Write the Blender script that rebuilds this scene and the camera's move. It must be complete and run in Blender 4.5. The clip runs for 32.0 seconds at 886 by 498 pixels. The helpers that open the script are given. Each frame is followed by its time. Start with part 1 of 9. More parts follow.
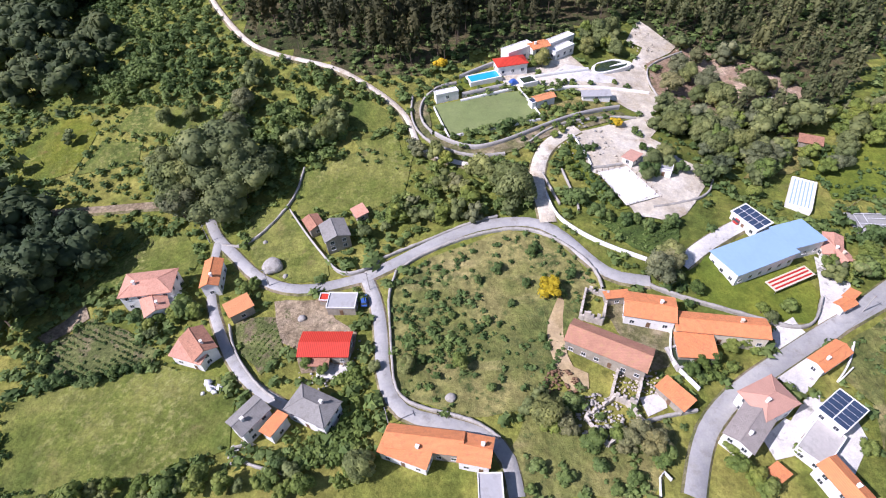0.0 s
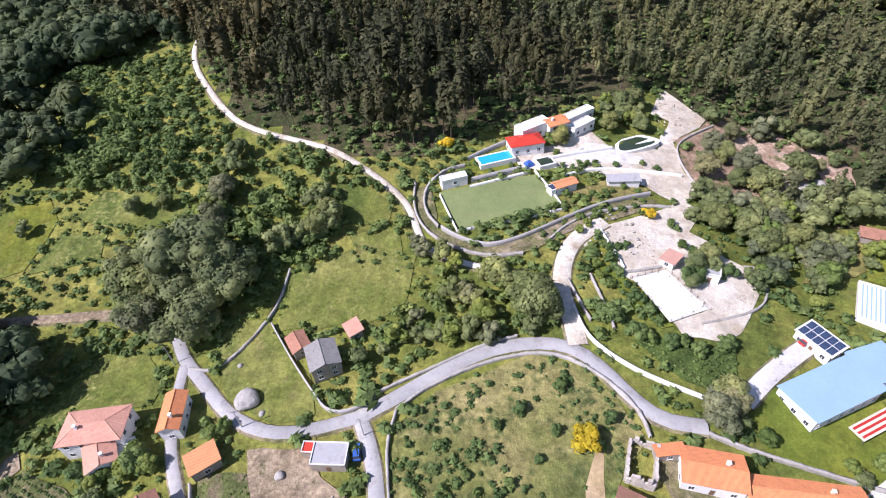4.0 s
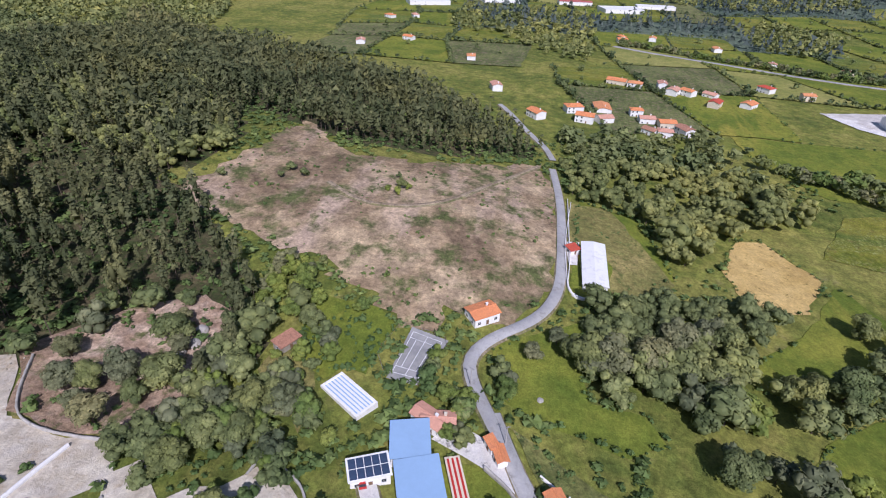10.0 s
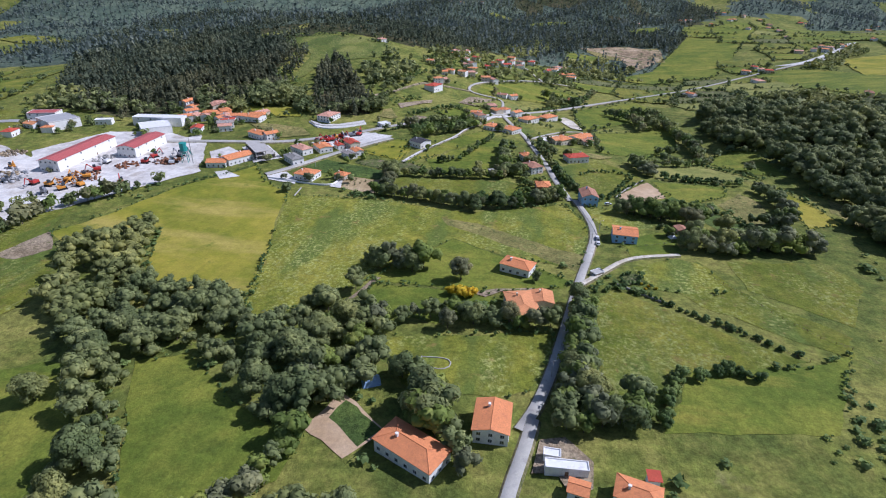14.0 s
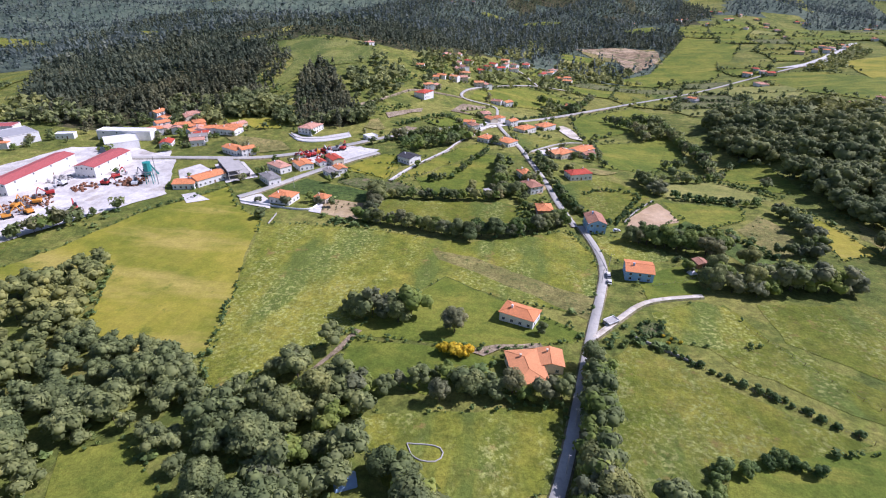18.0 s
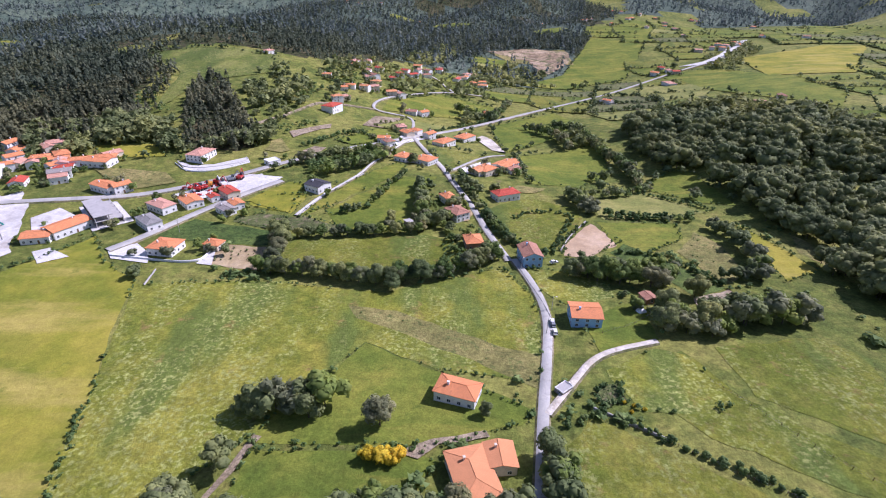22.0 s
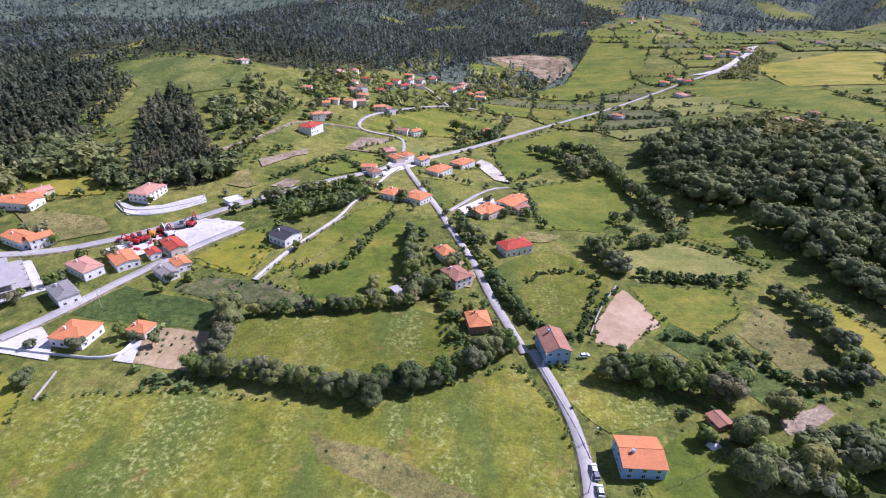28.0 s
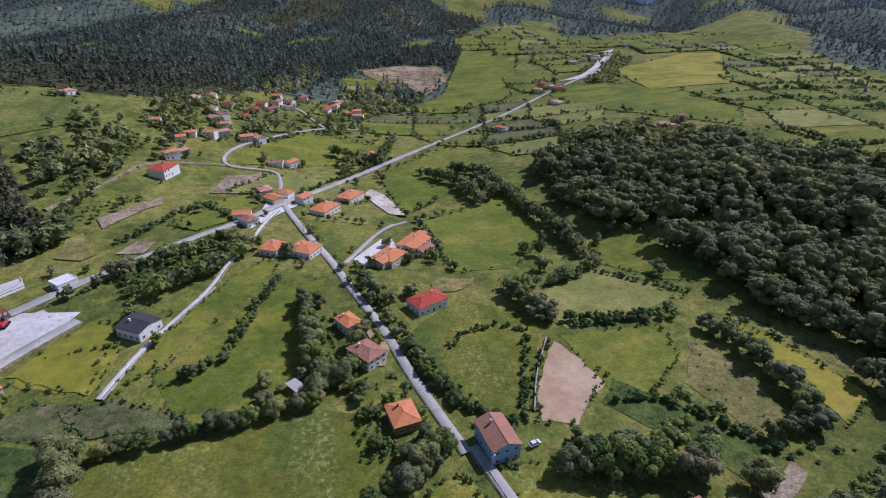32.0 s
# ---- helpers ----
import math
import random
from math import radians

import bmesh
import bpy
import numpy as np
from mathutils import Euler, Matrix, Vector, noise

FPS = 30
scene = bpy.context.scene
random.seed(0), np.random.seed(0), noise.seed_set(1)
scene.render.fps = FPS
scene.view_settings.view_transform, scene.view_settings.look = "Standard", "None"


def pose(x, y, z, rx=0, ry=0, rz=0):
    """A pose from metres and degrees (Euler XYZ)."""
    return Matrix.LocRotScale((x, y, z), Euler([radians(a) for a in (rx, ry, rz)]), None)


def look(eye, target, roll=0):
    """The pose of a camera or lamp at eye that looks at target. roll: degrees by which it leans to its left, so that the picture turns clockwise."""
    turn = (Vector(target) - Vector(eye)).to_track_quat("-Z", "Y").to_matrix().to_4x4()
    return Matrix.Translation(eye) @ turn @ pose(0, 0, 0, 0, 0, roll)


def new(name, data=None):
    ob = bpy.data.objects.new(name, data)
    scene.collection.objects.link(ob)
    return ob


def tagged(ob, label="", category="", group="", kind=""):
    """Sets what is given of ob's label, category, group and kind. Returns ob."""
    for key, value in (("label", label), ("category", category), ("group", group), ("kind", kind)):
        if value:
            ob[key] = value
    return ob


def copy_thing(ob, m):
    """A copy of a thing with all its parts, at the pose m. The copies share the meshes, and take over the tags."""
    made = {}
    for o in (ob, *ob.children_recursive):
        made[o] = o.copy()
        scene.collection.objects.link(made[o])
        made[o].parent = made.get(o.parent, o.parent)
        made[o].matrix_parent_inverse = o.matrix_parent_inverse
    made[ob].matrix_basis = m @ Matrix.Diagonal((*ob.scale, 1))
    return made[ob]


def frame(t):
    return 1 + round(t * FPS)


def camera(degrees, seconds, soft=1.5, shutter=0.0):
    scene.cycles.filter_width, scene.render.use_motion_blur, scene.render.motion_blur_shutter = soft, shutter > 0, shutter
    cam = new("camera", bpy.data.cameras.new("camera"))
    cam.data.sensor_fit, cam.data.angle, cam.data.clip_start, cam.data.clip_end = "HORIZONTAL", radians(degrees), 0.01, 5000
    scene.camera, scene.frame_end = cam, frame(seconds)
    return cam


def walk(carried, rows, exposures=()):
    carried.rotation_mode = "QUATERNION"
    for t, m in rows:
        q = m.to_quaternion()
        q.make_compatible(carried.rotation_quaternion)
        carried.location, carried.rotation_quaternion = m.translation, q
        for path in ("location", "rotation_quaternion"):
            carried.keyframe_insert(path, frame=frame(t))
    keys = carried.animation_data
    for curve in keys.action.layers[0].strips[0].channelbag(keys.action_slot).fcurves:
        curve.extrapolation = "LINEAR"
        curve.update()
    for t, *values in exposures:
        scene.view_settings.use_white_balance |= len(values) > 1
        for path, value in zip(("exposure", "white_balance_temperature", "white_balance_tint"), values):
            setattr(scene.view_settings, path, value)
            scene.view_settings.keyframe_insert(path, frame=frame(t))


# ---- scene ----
import collections

# ---- camera: a drone that crosses a hamlet, turns and follows a lane up the valley ----
PATH = [  # seconds, x, y, z, yaw, pitch, roll
    (0.0, 49.4, 25.2, 120.1, 181.84, -45.80, -3.88),
    (0.5, 50.0, 21.2, 120.0, 181.55, -45.92, -3.71),
    (1.0, 50.5, 17.1, 120.0, 181.33, -45.94, -3.61),
    (1.5, 50.7, 12.7, 119.8, 181.24, -45.87, -3.63),
    (2.0, 50.9, 8.3, 119.6, 181.22, -45.80, -3.59),
    (2.5, 51.1, 3.6, 119.4, 181.33, -45.55, -3.65),
    (4.5, 51.6, -15.5, 118.4, 181.41, -40.32, -3.60),
    (5.0, 51.9, -20.6, 118.2, 181.32, -38.00, -3.40),
    (5.5, 52.2, -25.8, 118.2, 181.21, -35.04, -3.25),
    (6.0, 52.4, -31.0, 118.2, 181.24, -32.81, -3.17),
    (6.5, 52.4, -36.4, 118.4, 181.48, -32.81, -3.22),
    (7.0, 52.1, -41.8, 118.7, 177.03, -33.21, -3.17),
    (7.5, 51.0, -47.1, 118.9, 166.70, -33.63, -2.61),
    (8.0, 49.0, -52.3, 118.9, 154.51, -33.89, -1.51),
    (8.5, 45.9, -57.2, 118.8, 142.02, -34.06, -0.48),
    (9.0, 41.9, -61.5, 118.6, 128.46, -33.93, 0.50),
    (9.5, 37.5, -64.6, 118.3, 114.90, -33.46, 1.58),
    (10.0, 32.5, -66.5, 117.9, 100.03, -32.61, 2.62),
    (10.5, 27.7, -67.0, 117.7, 86.25, -31.75, 2.84),
    (11.0, 23.2, -66.1, 117.4, 71.66, -30.71, 3.09),
    (11.5, 19.1, -64.0, 117.2, 58.36, -29.79, 3.02),
    (12.0, 15.6, -61.0, 117.2, 44.20, -28.82, 2.66),
    (12.5, 12.9, -57.6, 117.2, 31.15, -28.12, 2.16),
    (13.0, 11.2, -54.0, 117.4, 17.06, -27.58, 1.57),
    (13.5, 10.5, -50.4, 117.6, 9.94, -27.58, 1.44),
    (14.0, 10.1, -46.7, 117.9, 9.76, -27.58, 1.22),
    (14.5, 9.7, -42.3, 118.1, 9.67, -27.59, 1.10),
    (16.5, 7.1, -23.9, 118.9, 9.12, -27.73, 1.07),
    (17.0, 6.1, -18.7, 119.1, 9.08, -27.72, 1.07),
    (17.5, 5.2, -13.3, 119.4, 8.99, -27.73, 1.12),
    (18.0, 4.3, -7.9, 119.6, 8.94, -27.73, 1.14),
    (18.5, 3.4, -2.4, 119.9, 8.81, -27.80, 1.19),
    (19.0, 2.6, 3.2, 120.1, 5.05, -27.62, 0.94),
    (19.5, 2.2, 8.8, 120.3, 0.48, -27.53, 1.13),
    (20.0, 2.0, 14.4, 120.6, 0.11, -27.55, 1.20),
    (20.5, 1.9, 20.1, 120.9, -0.00, -27.57, 1.17),
    (21.0, 1.9, 25.8, 121.2, -0.01, -27.54, 1.12),
    (21.5, 1.8, 31.7, 121.4, -0.04, -27.56, 1.16),
    (22.0, 1.7, 37.7, 121.6, -0.02, -27.59, 1.15),
    (22.5, 1.6, 43.7, 121.8, 0.06, -27.56, 1.16),
    (23.0, 1.5, 49.8, 121.8, 0.07, -27.54, 1.19),
    (23.5, 1.5, 55.9, 121.9, 0.06, -27.49, 1.23),
    (24.0, 1.5, 62.0, 121.9, -0.06, -27.50, 1.24),
    (24.5, 1.4, 68.2, 121.8, -0.28, -27.50, 1.21),
    (25.0, 1.2, 74.4, 121.8, -0.41, -27.52, 1.23),
    (25.5, 1.1, 80.7, 121.9, -0.54, -27.50, 1.23),
    (27.5, 0.2, 105.6, 122.6, -0.80, -27.54, 1.30),
    (28.0, -0.2, 111.7, 122.9, -0.83, -27.58, 1.42),
    (28.5, -0.8, 117.8, 123.3, -0.83, -27.52, 1.39),
    (29.0, -1.5, 123.8, 123.8, -0.93, -27.56, 1.57),
    (29.5, -2.2, 129.9, 124.3, -1.04, -27.59, 1.80),
    (30.0, -2.9, 136.1, 124.9, -1.04, -27.50, 2.00),
    (30.5, -3.5, 142.2, 125.4, -0.98, -27.36, 2.02),
    (31.0, -4.0, 148.2, 125.9, -1.70, -27.24, 1.94),
    (31.5, -4.1, 154.4, 126.4, -8.45, -26.76, 1.35),
    (32.0, -4.0, 160.4, 126.9, -14.31, -26.73, 1.15),
]
cam = camera(79.47, 32.0, 1.1)
walk(cam, [(t, pose(x, y, z, 0, 0, yaw) @ pose(0, 0, 0, 90 + pitch) @ pose(0, 0, 0, 0, 0, roll)) for t, x, y, z, yaw, pitch, roll in PATH],
     exposures=((0.0, 0.24, 6020, 28), (5.0, 0.38, 6020, 28), (7.0, 0.43, 6030, 29), (9.0, 0.0, 5970, 28), (10.0, -0.28, 5820, 26), (11.0, -0.44, 5770, 24), (12.0, -0.68, 5510, 17), (13.0, -0.8, 5380, 15), (14.0, -0.26, 5600, 21), (16.5, 0.06, 5740, 29),
                (19.0, 0.03, 5760, 31), (20.0, 0.03, 5760, 32), (23.0, 0.11, 5650, 35), (25.0, 0.06, 5670, 36), (28.0, 0.1, 5620, 37), (30.5, 0.13, 5550, 37), (31.3, -0.13, 5550, 34), (32.0, -0.6, 5570, 30)))

# ---- light ----
SUN_TURN, SUN_HEIGHT = 22.0, 46.0  # degrees from +x towards +y, and above the horizon
world = bpy.data.worlds.new("sky")
scene.world = world
world.use_nodes = True
sky = world.node_tree.nodes.new("ShaderNodeTexSky")
sky.sky_type, sky.sun_disc = "NISHITA", False
sky.sun_elevation, sky.sun_rotation = radians(SUN_HEIGHT), radians(90 - SUN_TURN)
sky.air_density, sky.dust_density, sky.ozone_density = 1.0, 0.6, 1.0
world.node_tree.nodes["Background"].inputs["Strength"].default_value = 0.09
world.node_tree.links.new(sky.outputs["Color"], world.node_tree.nodes["Background"].inputs["Color"])
sun = new("sun", bpy.data.lights.new("sun", "SUN"))
sun.data.energy, sun.data.angle, sun.data.color = 5.0, radians(0.53), (1.0, 0.975, 0.945)
sd = Vector((math.cos(radians(SUN_TURN)) * math.cos(radians(SUN_HEIGHT)), math.sin(radians(SUN_TURN)) * math.cos(radians(SUN_HEIGHT)), math.sin(radians(SUN_HEIGHT))))
sun.matrix_world = look(sd * 400, (0, 0, 0))


# ---- materials ----
MATS = {}


def material(name, rough=0.9, metal=0.0, spec=0.3):
    m = bpy.data.materials.new(name)
    m.use_nodes = True
    b = m.node_tree.nodes["Principled BSDF"]
    b.inputs["Roughness"].default_value, b.inputs["Metallic"].default_value = rough, metal
    b.inputs["Specular IOR Level"].default_value = spec
    MATS[name] = m
    return m, m.node_tree.nodes, m.node_tree.links, b


def noise_node(nodes, links, vec, scale, detail=4.0, rough=0.55, stretch=None):
    n = nodes.new("ShaderNodeTexNoise")
    n.inputs["Scale"].default_value, n.inputs["Detail"].default_value, n.inputs["Roughness"].default_value = scale, detail, rough
    if stretch:
        mp = nodes.new("ShaderNodeMapping")
        mp.inputs["Scale"].default_value, mp.inputs["Rotation"].default_value = stretch[0], (0, 0, radians(stretch[1]))
        links.new(vec, mp.inputs["Vector"])
        vec = mp.outputs["Vector"]
    links.new(vec, n.inputs["Vector"])
    return n.outputs["Fac"]


def ramp_node(nodes, links, fac, stops):
    r = nodes.new("ShaderNodeValToRGB")
    e = r.color_ramp.elements
    while len(e) < len(stops):
        e.new(0.5)
    for k, (p, c) in zip(e, stops):
        k.position, k.color = p, (*c, 1)
    links.new(fac, r.inputs["Fac"])
    return r.outputs["Color"]


def mix_node(nodes, links, fac, a, b, kind="MIX"):
    n = nodes.new("ShaderNodeMix")
    n.data_type, n.blend_type = "RGBA", kind
    for sock, v in ((n.inputs[0], fac), (n.inputs[6], a), (n.inputs[7], b)):
        if isinstance(v, (int, float)):
            sock.default_value = v
        elif isinstance(v, tuple):
            sock.default_value = (*v, 1)
        else:
            links.new(v, sock)
    return n.outputs[2]


def bump_node(nodes, links, bsdf, height, strength, dist):
    n = nodes.new("ShaderNodeBump")
    n.inputs["Strength"].default_value, n.inputs["Distance"].default_value = strength, dist
    links.new(height, n.inputs["Height"])
    links.new(n.outputs["Normal"], bsdf.inputs["Normal"])


def terrain_mat(name, dark, mid, light, big=0.012, middle=0.09, fine=0.9, spots=None, bump=0.6, rough=0.95, stretch=None, spot_lim=(0.58, 0.68), spot_scale=0.3, grain=1.0, streak=None, clump=None):
    """Ground cover: broad patches, streaks, tufts and fine grain, with an optional third colour in spots."""
    m, nd, lk, b = material(name, rough, 0.0, 0.15)
    co = nd.new("ShaderNodeTexCoord").outputs["Object"]
    n1, n2, n3 = noise_node(nd, lk, co, big, 4, 0.6), noise_node(nd, lk, co, middle, 5, 0.65, stretch), noise_node(nd, lk, co, fine, 5, 0.75)
    n4 = noise_node(nd, lk, co, fine * 0.28, 4, 0.7)
    c1 = ramp_node(nd, lk, n1, [(0.41, dark), (0.5, mid), (0.59, light)])
    c2 = ramp_node(nd, lk, n2, [(0.38, dark), (0.5, mid), (0.62, light)])
    c = mix_node(nd, lk, 0.42, c1, c2)
    if clump:
        pale, deep, turn = clump
        band = noise_node(nd, lk, co, 0.024, 4, 0.6, ((1.5, 0.5, 1), turn))
        low = nd.new("ShaderNodeMapRange")
        low.inputs["From Min"].default_value, low.inputs["From Max"].default_value = 0.52, 0.4
        lk.new(band, low.inputs["Value"])
        c = mix_node(nd, lk, low.outputs["Result"], c, deep)
        hi = nd.new("ShaderNodeMath")
        hi.operation, hi.use_clamp = "MULTIPLY", True
        tuft, wide = nd.new("ShaderNodeMapRange"), nd.new("ShaderNodeMapRange")
        tuft.inputs["From Min"].default_value, tuft.inputs["From Max"].default_value = 0.5, 0.62
        wide.inputs["From Min"].default_value, wide.inputs["From Max"].default_value = 0.44, 0.58
        lk.new(noise_node(nd, lk, co, 0.6, 4, 0.65), tuft.inputs["Value"])
        lk.new(noise_node(nd, lk, co, 0.04, 4, 0.6, ((1.7, 0.45, 1), turn)), wide.inputs["Value"])
        lk.new(tuft.outputs["Result"], hi.inputs[0]), lk.new(wide.outputs["Result"], hi.inputs[1])
        c = mix_node(nd, lk, hi.outputs[0], c, pale)
    if streak:
        colour, turn, lim = streak
        st = nd.new("ShaderNodeMapRange")
        st.inputs["From Min"].default_value, st.inputs["From Max"].default_value = lim
        lk.new(noise_node(nd, lk, co, 0.03, 5, 0.65, ((0.35, 1.5, 1), turn)), st.inputs["Value"])
        c = mix_node(nd, lk, st.outputs["Result"], c, colour)
    if spots:
        s = nd.new("ShaderNodeMapRange")
        s.inputs["From Min"].default_value, s.inputs["From Max"].default_value = spot_lim
        lk.new(noise_node(nd, lk, co, spot_scale, 6, 0.7), s.inputs["Value"])
        c = mix_node(nd, lk, s.outputs["Result"], c, spots)
    lo_, hi_ = 1 - 0.3 * grain, 1 + 0.3 * grain
    g = ramp_node(nd, lk, n3, [(0.36, (lo_, lo_, lo_)), (0.5, (0.98, 0.98, 0.98)), (0.64, (hi_, hi_, hi_))])
    lo_, hi_ = 1 - 0.26 * grain, 1 + 0.22 * grain
    g2 = ramp_node(nd, lk, n4, [(0.36, (lo_, lo_, lo_)), (0.64, (hi_, hi_, hi_ * 0.95))])
    c = mix_node(nd, lk, 1.0, c, g2, "MULTIPLY")
    lk.new(mix_node(nd, lk, 1.0, c, g, "MULTIPLY"), b.inputs["Base Color"])
    bump_node(nd, lk, b, n3, bump, 0.5)
    return m


terrain_mat("scrub", (0.1, 0.13, 0.028), (0.175, 0.196, 0.04), (0.275, 0.258, 0.068), 0.015, 0.12, 0.7, (0.25, 0.22, 0.09), 0.9, spot_lim=(0.62, 0.76), spot_scale=0.05)
terrain_mat("lawn", (0.104, 0.148, 0.022), (0.16, 0.197, 0.029), (0.237, 0.245, 0.04), 0.022, 0.07, 1.2, (0.1, 0.136, 0.022), 0.5, grain=0.7, streak=((0.3, 0.272, 0.05), 20, (0.54, 0.68)), spot_lim=(0.56, 0.7), spot_scale=0.16)
terrain_mat("pasture", (0.1, 0.132, 0.027), (0.158, 0.185, 0.04), (0.235, 0.232, 0.068), 0.03, 0.1, 1.0, (0.235, 0.19, 0.085), 0.6, grain=0.9, spot_lim=(0.6, 0.76), spot_scale=0.13, clump=((0.25, 0.255, 0.085), (0.09, 0.125, 0.028), 15))
terrain_mat("meadow_yellow", (0.17, 0.198, 0.024), (0.285, 0.272, 0.034), (0.395, 0.33, 0.055), 0.016, 0.05, 1.0, (0.16, 0.19, 0.028), 0.4, grain=0.4, streak=((0.42, 0.345, 0.085), 70, (0.52, 0.68)), spot_lim=(0.6, 0.72), spot_scale=0.08)
terrain_mat("meadow_rough", (0.135, 0.168, 0.024), (0.21, 0.222, 0.03), (0.315, 0.288, 0.048), 0.02, 0.1, 0.8, (0.29, 0.2, 0.07), 0.8, grain=0.8, spot_lim=(0.6, 0.72), spot_scale=0.07, clump=((0.365, 0.385, 0.12), (0.135, 0.175, 0.034), 12))
terrain_mat("meadow_olive", (0.115, 0.145, 0.02), (0.175, 0.188, 0.026), (0.25, 0.232, 0.045), 0.02, 0.09, 0.9, (0.2, 0.155, 0.05), 0.7, grain=0.8, spot_lim=(0.57, 0.7), spot_scale=0.2, clump=((0.27, 0.29, 0.09), (0.11, 0.15, 0.03), -20))
terrain_mat("meadow_dry", (0.176, 0.168, 0.055), (0.265, 0.236, 0.08), (0.375, 0.302, 0.122), 0.02, 0.15, 0.9, (0.148, 0.163, 0.049), 0.8, spot_lim=(0.5, 0.62))
terrain_mat("meadow_wild", (0.1, 0.128, 0.038), (0.195, 0.203, 0.063), (0.335, 0.285, 0.12), 0.03, 0.16, 0.7, (0.08, 0.11, 0.034), 1.0, spot_lim=(0.52, 0.64), spot_scale=0.16, streak=((0.4, 0.33, 0.16), 100, (0.54, 0.66)))
terrain_mat("meadow_pale", (0.18, 0.205, 0.055), (0.255, 0.26, 0.07), (0.33, 0.31, 0.1), 0.02, 0.1, 0.8, (0.16, 0.18, 0.05), 0.4, grain=0.6)
terrain_mat("crop", (0.085, 0.105, 0.038), (0.13, 0.155, 0.052), (0.2, 0.215, 0.08), 0.03, 0.22, 1.0, (0.22, 0.18, 0.11), 0.9, stretch=((0.15, 1.6, 1), 25), spot_lim=(0.5, 0.64), spot_scale=0.22)
terrain_mat("crop_green", (0.06, 0.1, 0.026), (0.092, 0.14, 0.034), (0.14, 0.185, 0.046), 0.03, 0.22, 1.0, (0.05, 0.08, 0.022), 0.9, stretch=((0.15, 1.6, 1), 25), spot_lim=(0.5, 0.64), spot_scale=0.22)
terrain_mat("hay", (0.432, 0.294, 0.102), (0.54, 0.378, 0.134), (0.63, 0.454, 0.179), 0.02, 0.12, 1.0, (0.225, 0.168, 0.051), 0.4, grain=0.5)
terrain_mat("sand", (0.46, 0.325, 0.2), (0.54, 0.39, 0.25), (0.6, 0.445, 0.3), 0.03, 0.12, 1.0, None, 0.3, grain=0.3)
terrain_mat("earth", (0.26, 0.18, 0.12), (0.4, 0.28, 0.2), (0.55, 0.42, 0.32), 0.05, 0.2, 0.9, (0.13, 0.14, 0.055), 0.9, spot_lim=(0.54, 0.64), spot_scale=0.14)
terrain_mat("sand_tan", (0.36, 0.27, 0.15), (0.45, 0.34, 0.19), (0.52, 0.4, 0.25), 0.05, 0.2, 1.0, (0.3, 0.23, 0.12), 0.4, grain=0.4)
terrain_mat("dirt", (0.22, 0.17, 0.11), (0.32, 0.25, 0.17), (0.42, 0.34, 0.24), 0.05, 0.25, 1.0, (0.12, 0.13, 0.05), 0.7)
terrain_mat("burnt", (0.184, 0.13, 0.082), (0.367, 0.267, 0.163), (0.518, 0.398, 0.255), 0.02, 0.09, 0.55, (0.108, 0.124, 0.045), 1.0, spot_lim=(0.5, 0.62), spot_scale=0.06, streak=((0.508, 0.381, 0.28), 40, (0.52, 0.66)))
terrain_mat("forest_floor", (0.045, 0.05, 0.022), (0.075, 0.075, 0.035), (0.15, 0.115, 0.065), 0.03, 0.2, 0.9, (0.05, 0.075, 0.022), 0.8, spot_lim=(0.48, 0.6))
terrain_mat("chalk", (0.48, 0.42, 0.33), (0.66, 0.6, 0.5), (0.77, 0.725, 0.64), 0.045, 0.22, 1.2, (0.46, 0.375, 0.27), 0.6, grain=0.4, spot_lim=(0.53, 0.68), spot_scale=0.16)
terrain_mat("yard", (0.5, 0.47, 0.44), (0.66, 0.63, 0.6), (0.78, 0.76, 0.73), 0.04, 0.14, 0.8, (0.4, 0.34, 0.28), 0.3, grain=0.3, spot_lim=(0.54, 0.7), spot_scale=0.06)
terrain_mat("asphalt", (0.34, 0.338, 0.338), (0.4, 0.396, 0.393), (0.47, 0.464, 0.455), 0.05, 0.12, 2.0, (0.31, 0.3, 0.285), 0.2, 0.85, grain=0.2, spot_lim=(0.52, 0.68))
terrain_mat("asphalt_pale", (0.39, 0.377, 0.35), (0.47, 0.453, 0.418), (0.54, 0.518, 0.475), 0.05, 0.12, 2.0, (0.34, 0.323, 0.295), 0.2, 0.85, grain=0.2, spot_lim=(0.55, 0.7))
terrain_mat("concrete", (0.56, 0.54, 0.51), (0.68, 0.66, 0.63), (0.76, 0.74, 0.71), 0.06, 0.35, 2.0, (0.3, 0.29, 0.27), 0.25, 0.85, grain=0.3)
terrain_mat("grass_terrace", (0.105, 0.120, 0.045), (0.200, 0.180, 0.090), (0.315, 0.260, 0.180), 0.05, 0.25, 1.0, None, 0.7)
terrain_mat("turf", (0.17, 0.21, 0.085), (0.2, 0.25, 0.1), (0.24, 0.28, 0.12), 0.02, 0.12, 1.5, None, 0.1, grain=0.25)
terrain_mat("tennis", (0.27, 0.27, 0.27), (0.33, 0.33, 0.325), (0.4, 0.39, 0.38), 0.05, 0.2, 1.0, None, 0.1, grain=0.2)
terrain_mat("court", (0.78, 0.76, 0.72), (0.82, 0.8, 0.76), (0.85, 0.83, 0.8), 0.05, 0.2, 1.0, None, 0.1, grain=0.1)


# Floor of the far woods, paled and blued in its colour as haze.
terrain_mat("far_floor_haze", (0.068, 0.1, 0.075), (0.1, 0.135, 0.098), (0.14, 0.175, 0.12), 0.01, 0.05, 0.3, None, 0.3)
